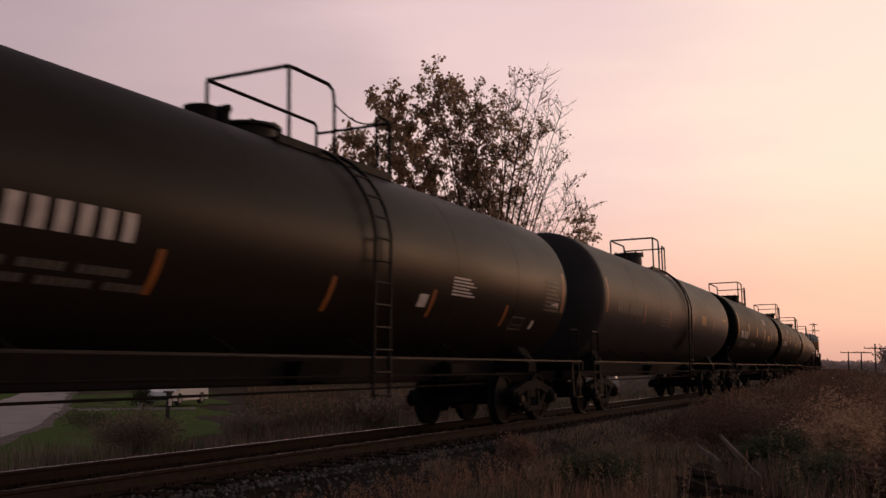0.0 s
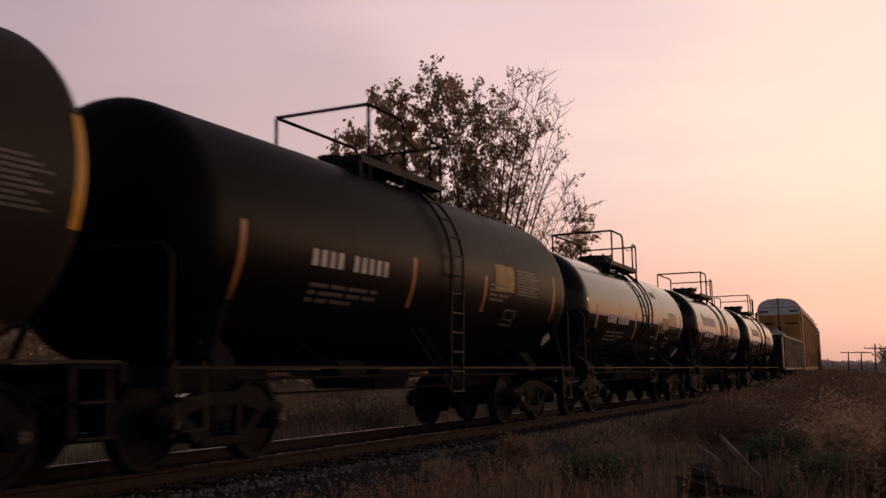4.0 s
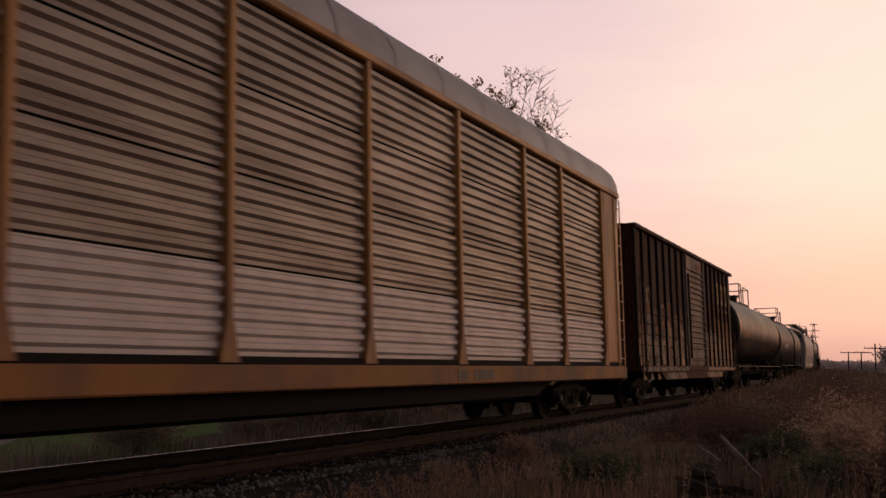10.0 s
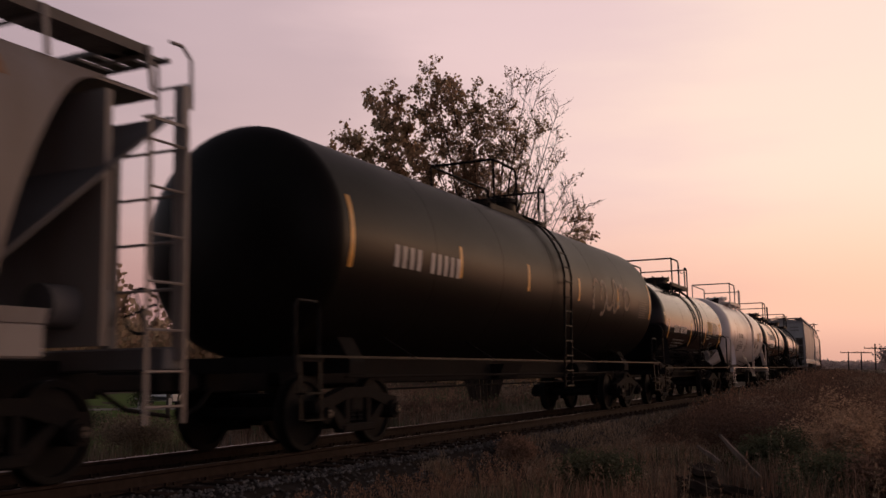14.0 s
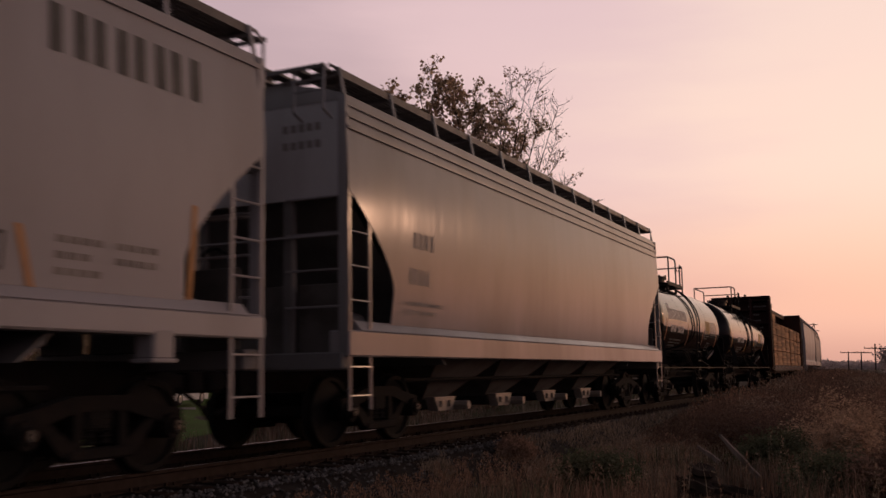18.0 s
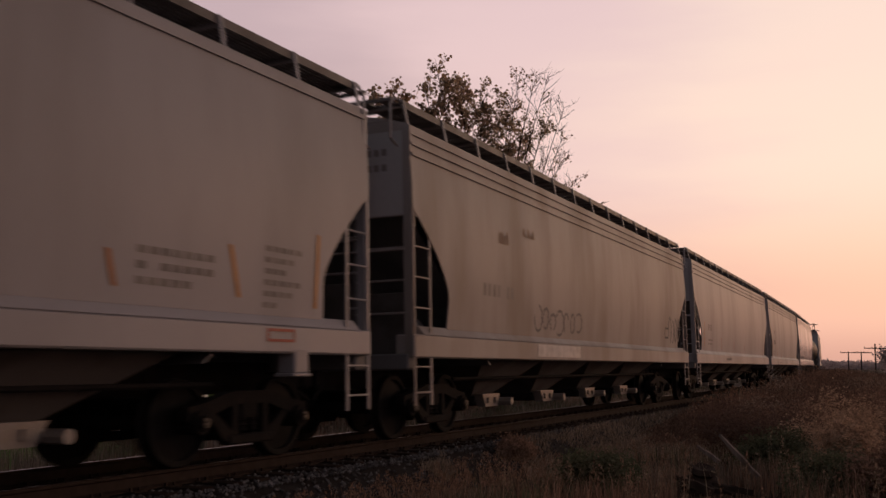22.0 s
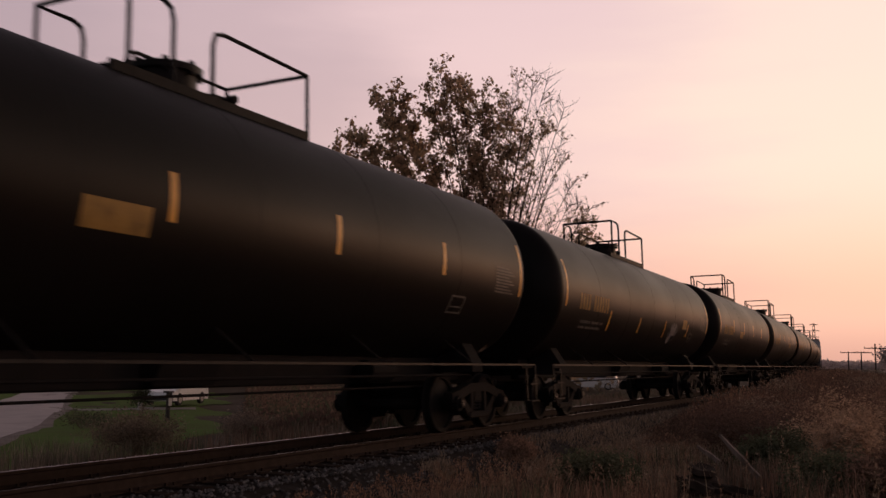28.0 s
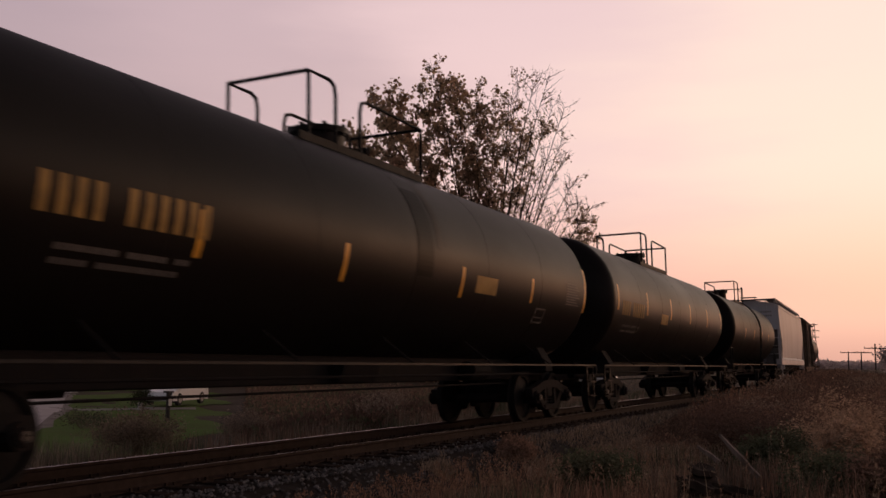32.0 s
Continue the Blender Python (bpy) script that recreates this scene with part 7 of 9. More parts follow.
hopper_car(467.3, 486.5, 1.2, 0.55, "hopper_grey", label="pale grey hopper car with orange reflector strips", zt=4.30, ribs=1, sill=(1.16, 1.56), cut_top=3.2, cut=1.05,
           stripe_at=((-8.45, 2.12, 0.46), (-5.78, 1.9, 0.24), (-2.57, 1.87, 0.2), (0.02, 1.88, 0.2), (2.6, 1.87, 0.18), (5.2, 1.87, 0.16), (8.4, 2.1, 0.42), (6.9, 1.98, 0.26)),
           marks=[("stencil", "mark_grey", line(-7.9, 2.80, -6.95, 0.2, "XXXX")), ("stencil", "mark_black", line(-7.9, 2.30, -7.2, 0.22, "XXXX")), ("small_print", "mark_grey", lines(-8.0, 1.94, -7.0, 0.06, ("XXXXXXXX", "XX XXXXX"), 2.2)), ("small_print", "mark_grey", lines(5.5, 2.1, 6.6, 0.07, ("XXXXXXX", "X XXXXX", "XXXXX"), 2.0)),
                  ("small_print", "mark_grey", lines(7.4, 2.3, 8.1, 0.06, ("XXXXX", "XXXX", "XXX", "XXXXX", "XXXX", "XX"), 2.0)), ("scrawl", "graffiti_grey", scrawl(-6.9, -6.2, 1.75, 2.05, 2, 0.03, 4)), ("scrawl", "graffiti_grey", scrawl(-5.0, -2.5, 1.7, 2.1, 4, 0.03, 5)), ("test_plate", "mark_red", lambda g, surf, L: frame_patch(g, flat_side(1.6), -7.88, -7.45, 1.28, 1.42, 0.03)),
                  ("test_plate", "mark_red", lambda g, surf, L: frame_patch(g, flat_side(1.6), 7.4, 7.9, 1.28, 1.42, 0.03)), ("test_plate", "mark_black", lambda g, surf, L: frame_patch(g, flat_side(1.6), -8.2, -7.97, 1.26, 1.45, 0.04))])
hopper_car(487.6, 505.8, 0.55, 0.7, "hopper_tan", label="weathered pale hopper car with a grey spray-can tag", zt=4.38, ribs=3,
           marks=[("stencil", "mark_grey", line(-6.6, 2.35, -5.2, 0.2, "XXXX XX")), ("scrawl", "graffiti_grey", scrawl(-4.2, -1.4, 1.65, 2.15, 7, 0.05, 11)), ("test_plate", "mark_white", lambda g, surf, L: patch(g, flat_side(1.6), -4.2, -1.7, 1.2, 1.42)), ("scrawl", "graffiti_grey", scrawl(6.6, 8.1, 1.6, 2.5, 4, 0.09, 13)),
                  ("test_plate", "mark_black", lambda g, surf, L: frame_patch(g, surf, 6.2, 6.65, 1.8, 2.1, 0.05)), ("scrawl", "graffiti_grey", scrawl(5.6, 8.6, 1.2, 1.45, 6, 0.05, 15)), ("rust_stain", "rust_bloom", paint_field(-5.95, -5.5, 3.05, 3.3, 0.12, 7, 4)), ("rust_stain", "rust_bloom", paint_field(-4.8, -4.2, 3.3, 3.5, 0.14, 8, 5))])
hopper_car(507.1, 526.3, 0.7, 0.65, "hopper_grey", label="pale grey hopper car with faint stencils", zt=4.42, ribs=3, big_tank=True, stripe_at=((8.3, 2.15, 0.45), (-4.4, 1.84, 0.2), (-1.4, 1.84, 0.17), (1.5, 1.84, 0.16), (-7.9, 2.1, 0.4)),
           marks=[("stencil", "mark_grey", line(-7.2, 2.45, -6.4, 0.2, "XXX")), ("small_print", "mark_grey", lines(-7.2, 1.95, -6.3, 0.06, ("XXXXXXXX", "XX XXXXX"), 2.0)), ("small_print", "mark_grey", lambda g, surf, L: bars(g, flat_side(1.6), -3.8, 1.28, 1.4, 0.07, "XXXXXXXX"))])
hopper_car(527.5, 545.8, 0.6, 0.6, "hopper_grey", label="pale grey hopper car with dark stencilled marks", zt=4.42, ribs=3, stripe_at=((-7.73, 2.02, 0.46), (-5.26, 1.76, 0.24), (-2.8, 1.77, 0.2), (0.0, 1.77, 0.18), (2.7, 1.77, 0.16), (5.4, 1.77, 0.16)),
           marks=[("stencil", "mark_grey", line(-7.12, 2.95, -6.3, 0.24, "XXXX")), ("stencil", "mark_black", line(-7.12, 2.40, -6.3, 0.22, "XXXXX")), ("small_print", "mark_grey", lines(-7.1, 1.86, -6.45, 0.06, ("XXXXX XX", "XX XXXX"), 2.2)), ("test_plate", "mark_black", lambda g, surf, L: frame_patch(g, flat_side(1.6), -5.69, -5.44, 1.14, 1.28, 0.04)), ("small_print", "mark_grey", lambda g, surf, L: bars(g, flat_side(1.6), -4.6, 1.22, 1.0, 0.07, "XXXXXXXX"))])
hopper_car(546.85, 566.4, 0.6, 0.85, "hopper_shine", label="glossy pale hopper car with dark numerals and stains", zt=4.42, ribs=3, stripe_at=((-6.12, 2.15, 0.27), (2.3, 2.3, 0.3)),
           marks=[("stencil", "mark_grey", line(-7.93, 2.92, -7.2, 0.24, "XXXX")), ("stencil", "mark_black", line(-7.94, 2.46, -6.9, 0.22, "XXXXX")), ("small_print", "mark_grey", lines(-8.0, 1.86, -7.1, 0.06, ("XXXXX XXXX", "XX  XXXX"), 2.4)), ("scrawl", "graffiti_grey", scrawl(-5.3, -3.9, 1.55, 2.2, 5, 0.03, 21)),
                  ("reflector", "reflect_orange", lambda g, surf, L: g.add([surf(y, h)[0] + Vector((0.008, 0, 0)) for y, h in ((-8.87, 2.55), (-8.80, 2.55), (-8.22, 1.9), (-8.32, 1.9))], [(0, 1, 2, 3)])), ("test_plate", "mark_black", lambda g, surf, L: frame_patch(g, flat_side(1.6), -7.35, -7.06, 1.12, 1.29, 0.03)),
                  ("small_print", "mark_grey", lines(5.9, 2.45, 6.8, 0.05, ("XXXXXX", "XXXXXXX", "XXXXX", "XXXXXXX", "XXXXX"), 1.9)), ("test_plate", "mark_black", boxed(6.3, 6.6, 1.6, 1.85)), ("scrawl", "mark_red", scrawl(-0.6, 0.4, 2.2, 2.6, 1, 0.03, 9))])
tank_car(568.1, 583.5, 0.85, 1.0, "tank_dark", ladder=False, label="matt black tank car with bold white lettering blocks", dome_at=0.9, rail=(-1.1, 0.3, 1.7), ladder_y=0.75,
         stripe_at=((-7.62, -0.45, 0.5), (-5.86, -0.22, 0.25), (-2.17, -0.2, 0.25), (1.4, -0.2, 0.22), (4.45, -0.2, 0.25), (7.7, -0.3, 0.45)),
         marks=[("company_mark", "mark_white", word_mark(-6.75, -3.3, 0.18, 0.58, 6)), ("stencil", "mark_faint", line(-6.75, -0.24, -4.75, 0.22, "XXXX XXXXX")), ("small_print", "mark_faint", lines(-6.7, -0.82, -5.0, 0.05, ("XXXXX XXXX XXXXXXX", "XXXX XXXXXXX XXX"), 2.0)), ("scrawl", "graffiti_grey", scrawl(-4.6, -1.6, -1.05, -0.5, 7, 0.07, 31)),
                ("test_plate", "mark_white", panel(2.56, 3.0, -0.33, -0.22)), ("data_sheet", "mark_faint", ruled_panel(6.15, 7.25, -0.44, 0.05, 8)), ("test_plate", "mark_faint", boxed(5.25, 5.85, -0.95, -0.68)), ("scrawl", "graffiti_ochre", scrawl(3.7, 4.6, -0.6, -0.4, 3, 0.06, 33))])
hopper_car(585.5, 604.2, 1.0, 1.0, "hopper_white", label="clean white hopper car with a grey end", zt=4.45, ribs=1, sill=(1.15, 1.48), cut_top=3.15, cut=1.1, end_mat="hopper_end",
           marks=[("stencil", "mark_grey", line(-7.45, 2.85, -6.75, 0.17, "XXXX")), ("stencil", "mark_grey", line(-7.5, 2.35, -6.7, 0.2, "XXXX")), ("small_print", "mark_grey", lines(-7.5, 1.9, -5.5, 0.06, ("XXXX XXXXXXX XXX", "XXX XXXX XX"), 2.0)), ("reflector", "reflect_orange", lambda g, surf, L: patch(g, surf, -7.8, -6.95, 1.52, 1.60, 0.02)),
                  ("small_print", "mark_grey", boxed(-0.3, 1.3, 2.2, 2.4))] + [("reflector", "mark_grey", lambda g, surf, L, y=y: patch(g, surf, y, y + 0.35, 1.54, 1.62, 0.02)) for y in (-4.2, -1.6, 1.0, 3.6, 6.0)])
leased_tank(606.3, 621.8, 1.0, 1.2, "tank_brown", "brown-black tank car with yellow stencils", 0)
leased_tank(624.2, 639.9, 1.2, 1.2, "tank_brown", "brown-black tank car with a chalky smear", 1, R=1.46, zc=2.62, sheet=(3.8, 4.38), extra=[("chalky_smear", "graffiti_grey", paint_field(2.3, 2.62, -0.95, -0.25, 0.22, 41, 2)), ("chalky_smear", "graffiti_grey", paint_field(2.62, 2.95, -0.7, -0.3, 0.14, 42, 2)), ("chalky_smear", "graffiti_grey", scrawl(2.15, 3.05, -0.9, -0.3, 3, 0.05, 43))], stripes=((-7.62, 0.1, 0.48), (-4.25, -0.55, 0.24), (-1.42, -0.55, 0.2), (1.5, -0.55, 0.24), (4.6, -0.5, 0.2), (7.7, 0.0, 0.48)))
leased_tank(642.3, 657.8, 1.2, 1.3, "tank_brown", "brown-black tank car with yellow reflectors", 0)
leased_tank(660.4, 675.6, 1.3, 1.35, "tank_umber", "rust-brown tank car with yellow reflectors and warning sheet", 1)
leased_tank(678.3, 693.9, 1.35, 1.35, "tank_brown", "brown-black tank car with a yellow warning sheet", 2, top=-0.5, stripes=((-7.62, 0.05, 0.46), (-4.35, -0.07, 0.24), (-1.45, -0.07, 0.24), (1.26, -0.07, 0.24), (4.12, -0.07, 0.22), (7.66, 0.05, 0.46)))
# the tan strip is a painted sheen: sky reflected at the jacket's seam
leased_tank(696.6, 711.9, 1.35, 1.2, "tank_brown", "brown-black tank car with a painted sheen at a seam", 3, top=-0.37, truck_in=0.32, extra=[("patched_plate", "tank_tan", panel(0.62, 0.82, 0.1, 1.2)), ("dark_stain", "tank_dark", panel(0.02, 0.5, -0.35, 1.0))],
            stripes=((-7.62, 0.0, 0.46), (-4.65, -0.34, 0.24), (-1.91, -0.36, 0.24), (1.57, -0.34, 0.24), (4.61, -0.26, 0.22), (7.73, -0.05, 0.46)))
leased_tank(714.4, 729.1, 1.25, 1.6, "tank_brown", "brown-black tank car with yellow reflectors", 0, stripes=tuple((y, 0.0, 0.3) for y in (-7.1, -4.2, -1.3, 1.5, 4.4, 7.1)))
tank_car(732.5, 747.0, 1.7, 0.9, "tank_dark", label="dark tank car with small pale reflectors", stripe_at=tuple((y, -0.2, 0.2) for y in (-4.2, -1.3, 1.5, 4.4)))
hopper_car(749.2, 767.6, 1.1, 0.8, "hopper_white", label="white hopper car with a dark end", zt=4.45, ribs=1)
box_car(769.6, 786.0, 1.0, 0.8, "dark boxcar near the tail of the train")
tank_car(788.5, 804.0, 1.5, 1.2, "tank_dark", label="dark tank car far down the line")


# ---- ballast stones and ties ----
def build_stones(g):
    rnd = random.Random(3)
    for k in range(10000):
        s = 3.5 + 34 * rnd.random() ** 2.2
        o = rnd.choice((rnd.uniform(0.85, 1.7), rnd.uniform(1.3, 2.65), rnd.uniform(1.3, 2.65), rnd.uniform(-0.6, 0.6)))
        if o > 2.1 and rnd.random() < 0.35:
            o += rnd.uniform(0, 0.5)
        z = -0.20 if o < 1.75 else -0.22 - (o - 1.75) * 0.40
        p = track_pose(s, o, z + 0.015).translation
        r = rnd.uniform(0.012, 0.030)
        a = rnd.uniform(0, 6.28)
        v = []
        for i in range(4):
            t = a + i * 1.5708 + rnd.uniform(-0.4, 0.4)
            q = r * rnd.uniform(0.75, 1.3)
            v.append((p.x + q * math.cos(t), p.y + q * math.sin(t), p.z + rnd.uniform(-0.3, 0.3) * r))
        v += [(p.x + rnd.uniform(-0.3, 0.3) * r, p.y, p.z + r * rnd.uniform(0.6, 1.0)), (p.x, p.y, p.z - r)]
        g.add(v, [(0, 1, 4), (1, 2, 4), (2, 3, 4), (3, 0, 4), (1, 0, 5), (2, 1, 5), (3, 2, 5), (0, 3, 5)])


def add_stuff(name, build, mat, label, category):
    """Countless small pieces as one object, with no clean-up of normals."""
    g = Geo()
    build(g)
    me = bpy.data.meshes.new(name)
    me.from_pydata(g.v, [], g.f)
    me.materials.append(M[mat])
    return tagged(new(name, me), label, category, kind="stuff")


add_stuff("ballast_stones", build_stones, "stone", "loose grey crushed stones on the track shoulder", "stones")
for k in range(290):
    s = -2.0 + k * 0.50
    part("tie", ("tie", k % 3), lambda g: g.box(-1.28 + 0.02 * (k % 3), 1.30, -0.11, 0.11, -0.33, -0.168, 0.015), "tie", ballast_bed, at=track_pose(s) @ pose(0, 0, 0, 0, 0, 1.2 * math.sin(k * 7.3)))
for k in range(60):
    s = 4.0 + k * 0.50
    for side in (1, -1):
        part("tie_plate", "tie_plate", lambda g: (g.box(-0.17, 0.17, -0.09, 0.09, -0.172, -0.158), [g.box(x - 0.012, x + 0.012, y - 0.012, y + 0.012, -0.16, -0.125) for x in (-0.09, 0.09) for y in (-0.06, 0.06)]), "rail", ballast_bed, at=track_pose(s, side * GAUGE / 2))


# ---- weeds ----
def blade(g, x, y, z, h, lean, a, w):
    c, s = math.cos(a), math.sin(a)
    lx, ly = lean * math.cos(a + 1.3), lean * math.sin(a + 1.3)
    v = [(x - w * c, y - w * s, z), (x + w * c, y + w * s, z), (x + w * 0.7 * c + lx * 0.35, y + w * 0.7 * s + ly * 0.35, z + h * 0.6),
         (x - w * 0.7 * c + lx * 0.35, y - w * 0.7 * s + ly * 0.35, z + h * 0.6), (x + lx, y + ly, z + h)]
    g.add(v, [(0, 1, 2, 3), (3, 2, 4)])


def weed_height(o, y, x):
    n = noise.noise((x * 0.35, y * 0.35, 1.0)) * 0.5 + 0.5
    if o > 0:
        base = 0.14 + 0.20 * smooth_step(2.5, 4.2, o) + 0.18 * smooth_step(4.5, 7.5, o)
    else:
        base = 0.16 + 0.26 * smooth_step(-2.6, -5.0, o)
    return base * (0.35 + 1.3 * n)


def weed_field(seed, count, near_side, low=0.0):
    def build(g):
        rnd = random.Random(seed)
        for k in range(count):
            if near_side:
                s = 4.0 + 90 * rnd.random() ** 2.0
                o = (1.75 if s > 12 else 2.2) + (10 if s > 14 else 5) * rnd.random() ** 1.1
                patchy = noise.noise((s * 0.5, o * 0.7, seed * 3.1))
                if o < 3.0 and patchy < (-0.18 + (3.0 - o) * 0.35 if s < 13 else -0.25 + (3.0 - o) * 0.2):
                    continue
            else:
                s = 6.0 + 70 * rnd.random() ** 1.4
                o = -2.7 - 9 * rnd.random() ** 1.3
                patchy = noise.noise((s * 0.4, o * 0.6, seed * 2.3))
                if (o < -6.5 and patchy < 0.15) or (o < -8.5 and s < 34):
                    continue
            p = beside(s, o)
            if near_side and math.hypot(p.x, p.y) < 4.0:
                continue
            if noise.noise((p.x * 0.45, p.y * 0.45, seed * 1.7)) < low:
                continue
            z = ground_z(p.x, p.y)
            h = weed_height(o, p.y, p.x) * rnd.uniform(0.5, 1.25)
            if near_side and abs(p.x + 2.35 * p.y / 13.2) < 0.62 and 9.0 < p.y < 13.5:
                h *= 0.25
            w = (0.0030 + 0.00026 * s) * rnd.uniform(0.6, 1.2)
            blade(g, p.x, p.y, z - 0.02, h, rnd.uniform(0.05, 0.45) * h, rnd.uniform(0, 6.28), w)
    return build


add_stuff("dry_grass", weed_field(1, 90000, True), "weed_brown", "dry brown autumn grass beside the track", "grass")
add_stuff("red_weeds", weed_field(2, 42000, True, 0.0), "weed_rust", "rust-red dying weeds beside the track", "weeds")
add_stuff("green_weeds", weed_field(3, 34000, True, 0.05), "weed_green", "dull green weeds among dry grass", "weeds")
add_stuff("far_side_grass", weed_field(4, 40000, False), "weed_brown", "dry brown grass on the far bank of the track", "grass")
add_stuff("far_side_greens", weed_field(6, 30000, False, 0.02), "weed_green", "dull green weeds on the far bank of the track", "weeds")
add_stuff("far_side_weeds", weed_field(5, 26000, False, 0.0), "weed_rust", "russet weeds on the far bank of the track", "weeds")


def shoulder(seed, count):
    """Short matted grass that creeps up the track's shoulder."""
    def build(g):
        rnd = random.Random(seed)
        for k in range(count):
            s = 11.5 + 75 * rnd.random() ** 1.8
            o = rnd.uniform(1.6, 3.4)
            if noise.noise((s * 0.6, o * 1.2, 9.0)) < 0.45 - (s - 11.5) * 0.11:
                continue
            p = beside(s, o)
            z = max(ground_z(p.x, p.y), -0.22 - max(0.0, o - 1.75) * 0.40)
            h = rnd.uniform(0.06, 0.2)
            blade(g, p.x, p.y, z - 0.02, h, rnd.uniform(0.2, 0.9) * h, rnd.uniform(0, 6.28), (0.003 + 0.0003 * s) * rnd.uniform(0.6, 1.3))
    return build


add_stuff("shoulder_grass", shoulder(12, 60000), "weed_brown", "short matted brown grass on the track shoulder", "grass")


def stalks(seed, count, rng):
    """Tall stalks with feathery seed heads."""
    def build(g):
        rnd = random.Random(seed)
        for k in range(count):
            s, o = rng(rnd)
            p = beside(s, o)
            z = ground_z(p.x, p.y)
            h = weed_height(o, p.y, p.x) * rnd.uniform(0.9, 1.5) + 0.1
            lx, ly = rnd.uniform(-0.12, 0.12), rnd.uniform(-0.12, 0.12)
            blade(g, p.x, p.y, z, h, 0.1, rnd.uniform(0, 6.28), 0.006)
            for j in range(30):
                t = rnd.uniform(0.6, 1.05)
                a = rnd.uniform(0, 6.28)
                r = (0.13 * (1.15 - t) + 0.01) * rnd.random()
                q = (p.x + lx * t + r * math.cos(a), p.y + ly * t + r * math.sin(a), z + h * t)
                d = rnd.uniform(0.004, 0.011)
                b = rnd.uniform(0, 6.28)
                g.add([(q[0] - d * math.cos(b), q[1] - d * math.sin(b), q[2] - d), (q[0] + d * math.cos(b), q[1] + d * math.sin(b), q[2] - d * 0.5), (q[0], q[1], q[2] + d * 1.6)], [(0, 1, 2)])
    return build


add_stuff("dock_stalks", stalks(17, 170, lambda r: (7.5 + 6 * r.random(), 2.1 + 1.6 * r.random())), "weed_rust", "rusty dock stalks at the edge of the ballast", "weeds")
add_stuff("seed_heads", stalks(7, 420, lambda r: (9 + 34 * r.random() ** 1.5, 3.2 + 7.5 * r.random())), "weed_pale", "pale feathery seed heads on dry stalks", "weeds")
add_stuff("rust_seed_heads", stalks(8, 220, lambda r: (9 + 30 * r.random() ** 1.5, 2.8 + 6.0 * r.random())), "weed_rust", "rusty dock stalks gone to seed", "weeds")


def tall_weeds(seed, count):
    """Waist-high weeds along the shoulder further down the line: leafy stems with feathery tops."""
    def build(g):
        rnd = random.Random(seed)
        for k in range(count):
            s = 19 + 100 * rnd.random() ** 1.5
            o = 2.0 + 5.5 * rnd.random() ** 1.3
            p = beside(s, o)
            n = noise.noise((p.x * 0.5, p.y * 0.28, 4.0 + seed))
            h = (1.0 + 0.35 * n) * smooth_step(17, 31, s + 1.6 * (o - 2)) * (0.25 + 0.75 * smooth_step(1.8, 3.2, o)) * rnd.uniform(0.55, 1.08)
            if h < 0.12 or n < -0.42:
                continue
            z = ground_z(p.x, p.y) - 0.03
            a, lean = rnd.uniform(0, 6.28), rnd.uniform(0.05, 0.3) * h
            blade(g, p.x, p.y, z, h, lean, a, (0.003 + 0.00018 * s) * rnd.uniform(0.6, 1.2))
            lx, ly = lean * math.cos(a + 1.3), lean * math.sin(a + 1.3)
            for j in range(9):
                t = rnd.uniform(0.3, 1.0)
                r = (0.04 + 0.10 * (1 - abs(2 * t - 1.3))) * rnd.random()
                b, c = rnd.uniform(0, 6.28), rnd.uniform(0, 6.28)
                d = (0.012 + 0.0004 * s) * rnd.uniform(0.5, 1.3)
                q = (p.x + lx * t * t + r * math.cos(b), p.y + ly * t * t + r * math.sin(b), z + h * t)
                g.add([(q[0] - d * math.cos(c), q[1] - d * math.sin(c), q[2] - d * 0.6), (q[0] + d * math.cos(c), q[1] + d * math.sin(c), q[2]), (q[0], q[1], q[2] + d * 1.7)], [(0, 1, 2)])
    return build


add_stuff("tall_weeds", tall_weeds(31, 12000), "weed_russet", "waist-high russet weeds along the track shoulder", "weeds")
add_stuff("tall_dry_grass", tall_weeds(32, 6000), "weed_rust", "waist-high rusty brown weeds along the track shoulder", "weeds")


def brush(seed, count):
    """Rank brown weeds on the waste ground beyond the track, taller in clumps."""
    def build(g):
        rnd = random.Random(seed)
        for k in range(count):
            d, slant = 24 + 60 * rnd.random() ** 1.3, rnd.uniform(-0.755, -0.36)
            y = d / math.hypot(1, slant)
            x = slant * y
            n = noise.noise((x * 0.22, y * 0.16, 6.0 + seed))
            if n < -0.2 or track_off(x, y) > -5:
                continue
            h, z = (0.55 + 0.9 * n) * rnd.uniform(0.5, 1.1), ground_z(x, y) - 0.03
            a, lean = rnd.uniform(0, 6.28), rnd.uniform(0.05, 0.3) * h
            blade(g, x, y, z, h, lean, a, 0.012 * rnd.uniform(0.6, 1.2))
            for j in range(8):
                t, b, c = rnd.uniform(0.25, 1.0), rnd.uniform(0, 6.28), rnd.uniform(0, 6.28)
                r, w = 0.14 * rnd.random(), 0.04 * rnd.uniform(0.5, 1.3)
                q = (x + r * math.cos(b), y + r * math.sin(b), z + h * t)
                g.add([(q[0] - w * math.cos(c), q[1] - w * math.sin(c), q[2] - w * 0.6), (q[0] + w * math.cos(c), q[1] + w * math.sin(c), q[2]), (q[0], q[1], q[2] + w * 1.7)], [(0, 1, 2)])
    return build


add_stuff("waste_ground_weeds", brush(51, 9000), "weed_russet", "rank dark brown weeds on waste ground beyond the track", "weeds")
add_stuff("waste_ground_russet_weeds", brush(52, 4500), "weed_rust", "rank russet weeds on waste ground beyond the track", "weeds")
add_stuff("waste_ground_green_weeds", brush(53, 4000), "weed_green", "rank green weeds on waste ground beyond the track", "weeds")


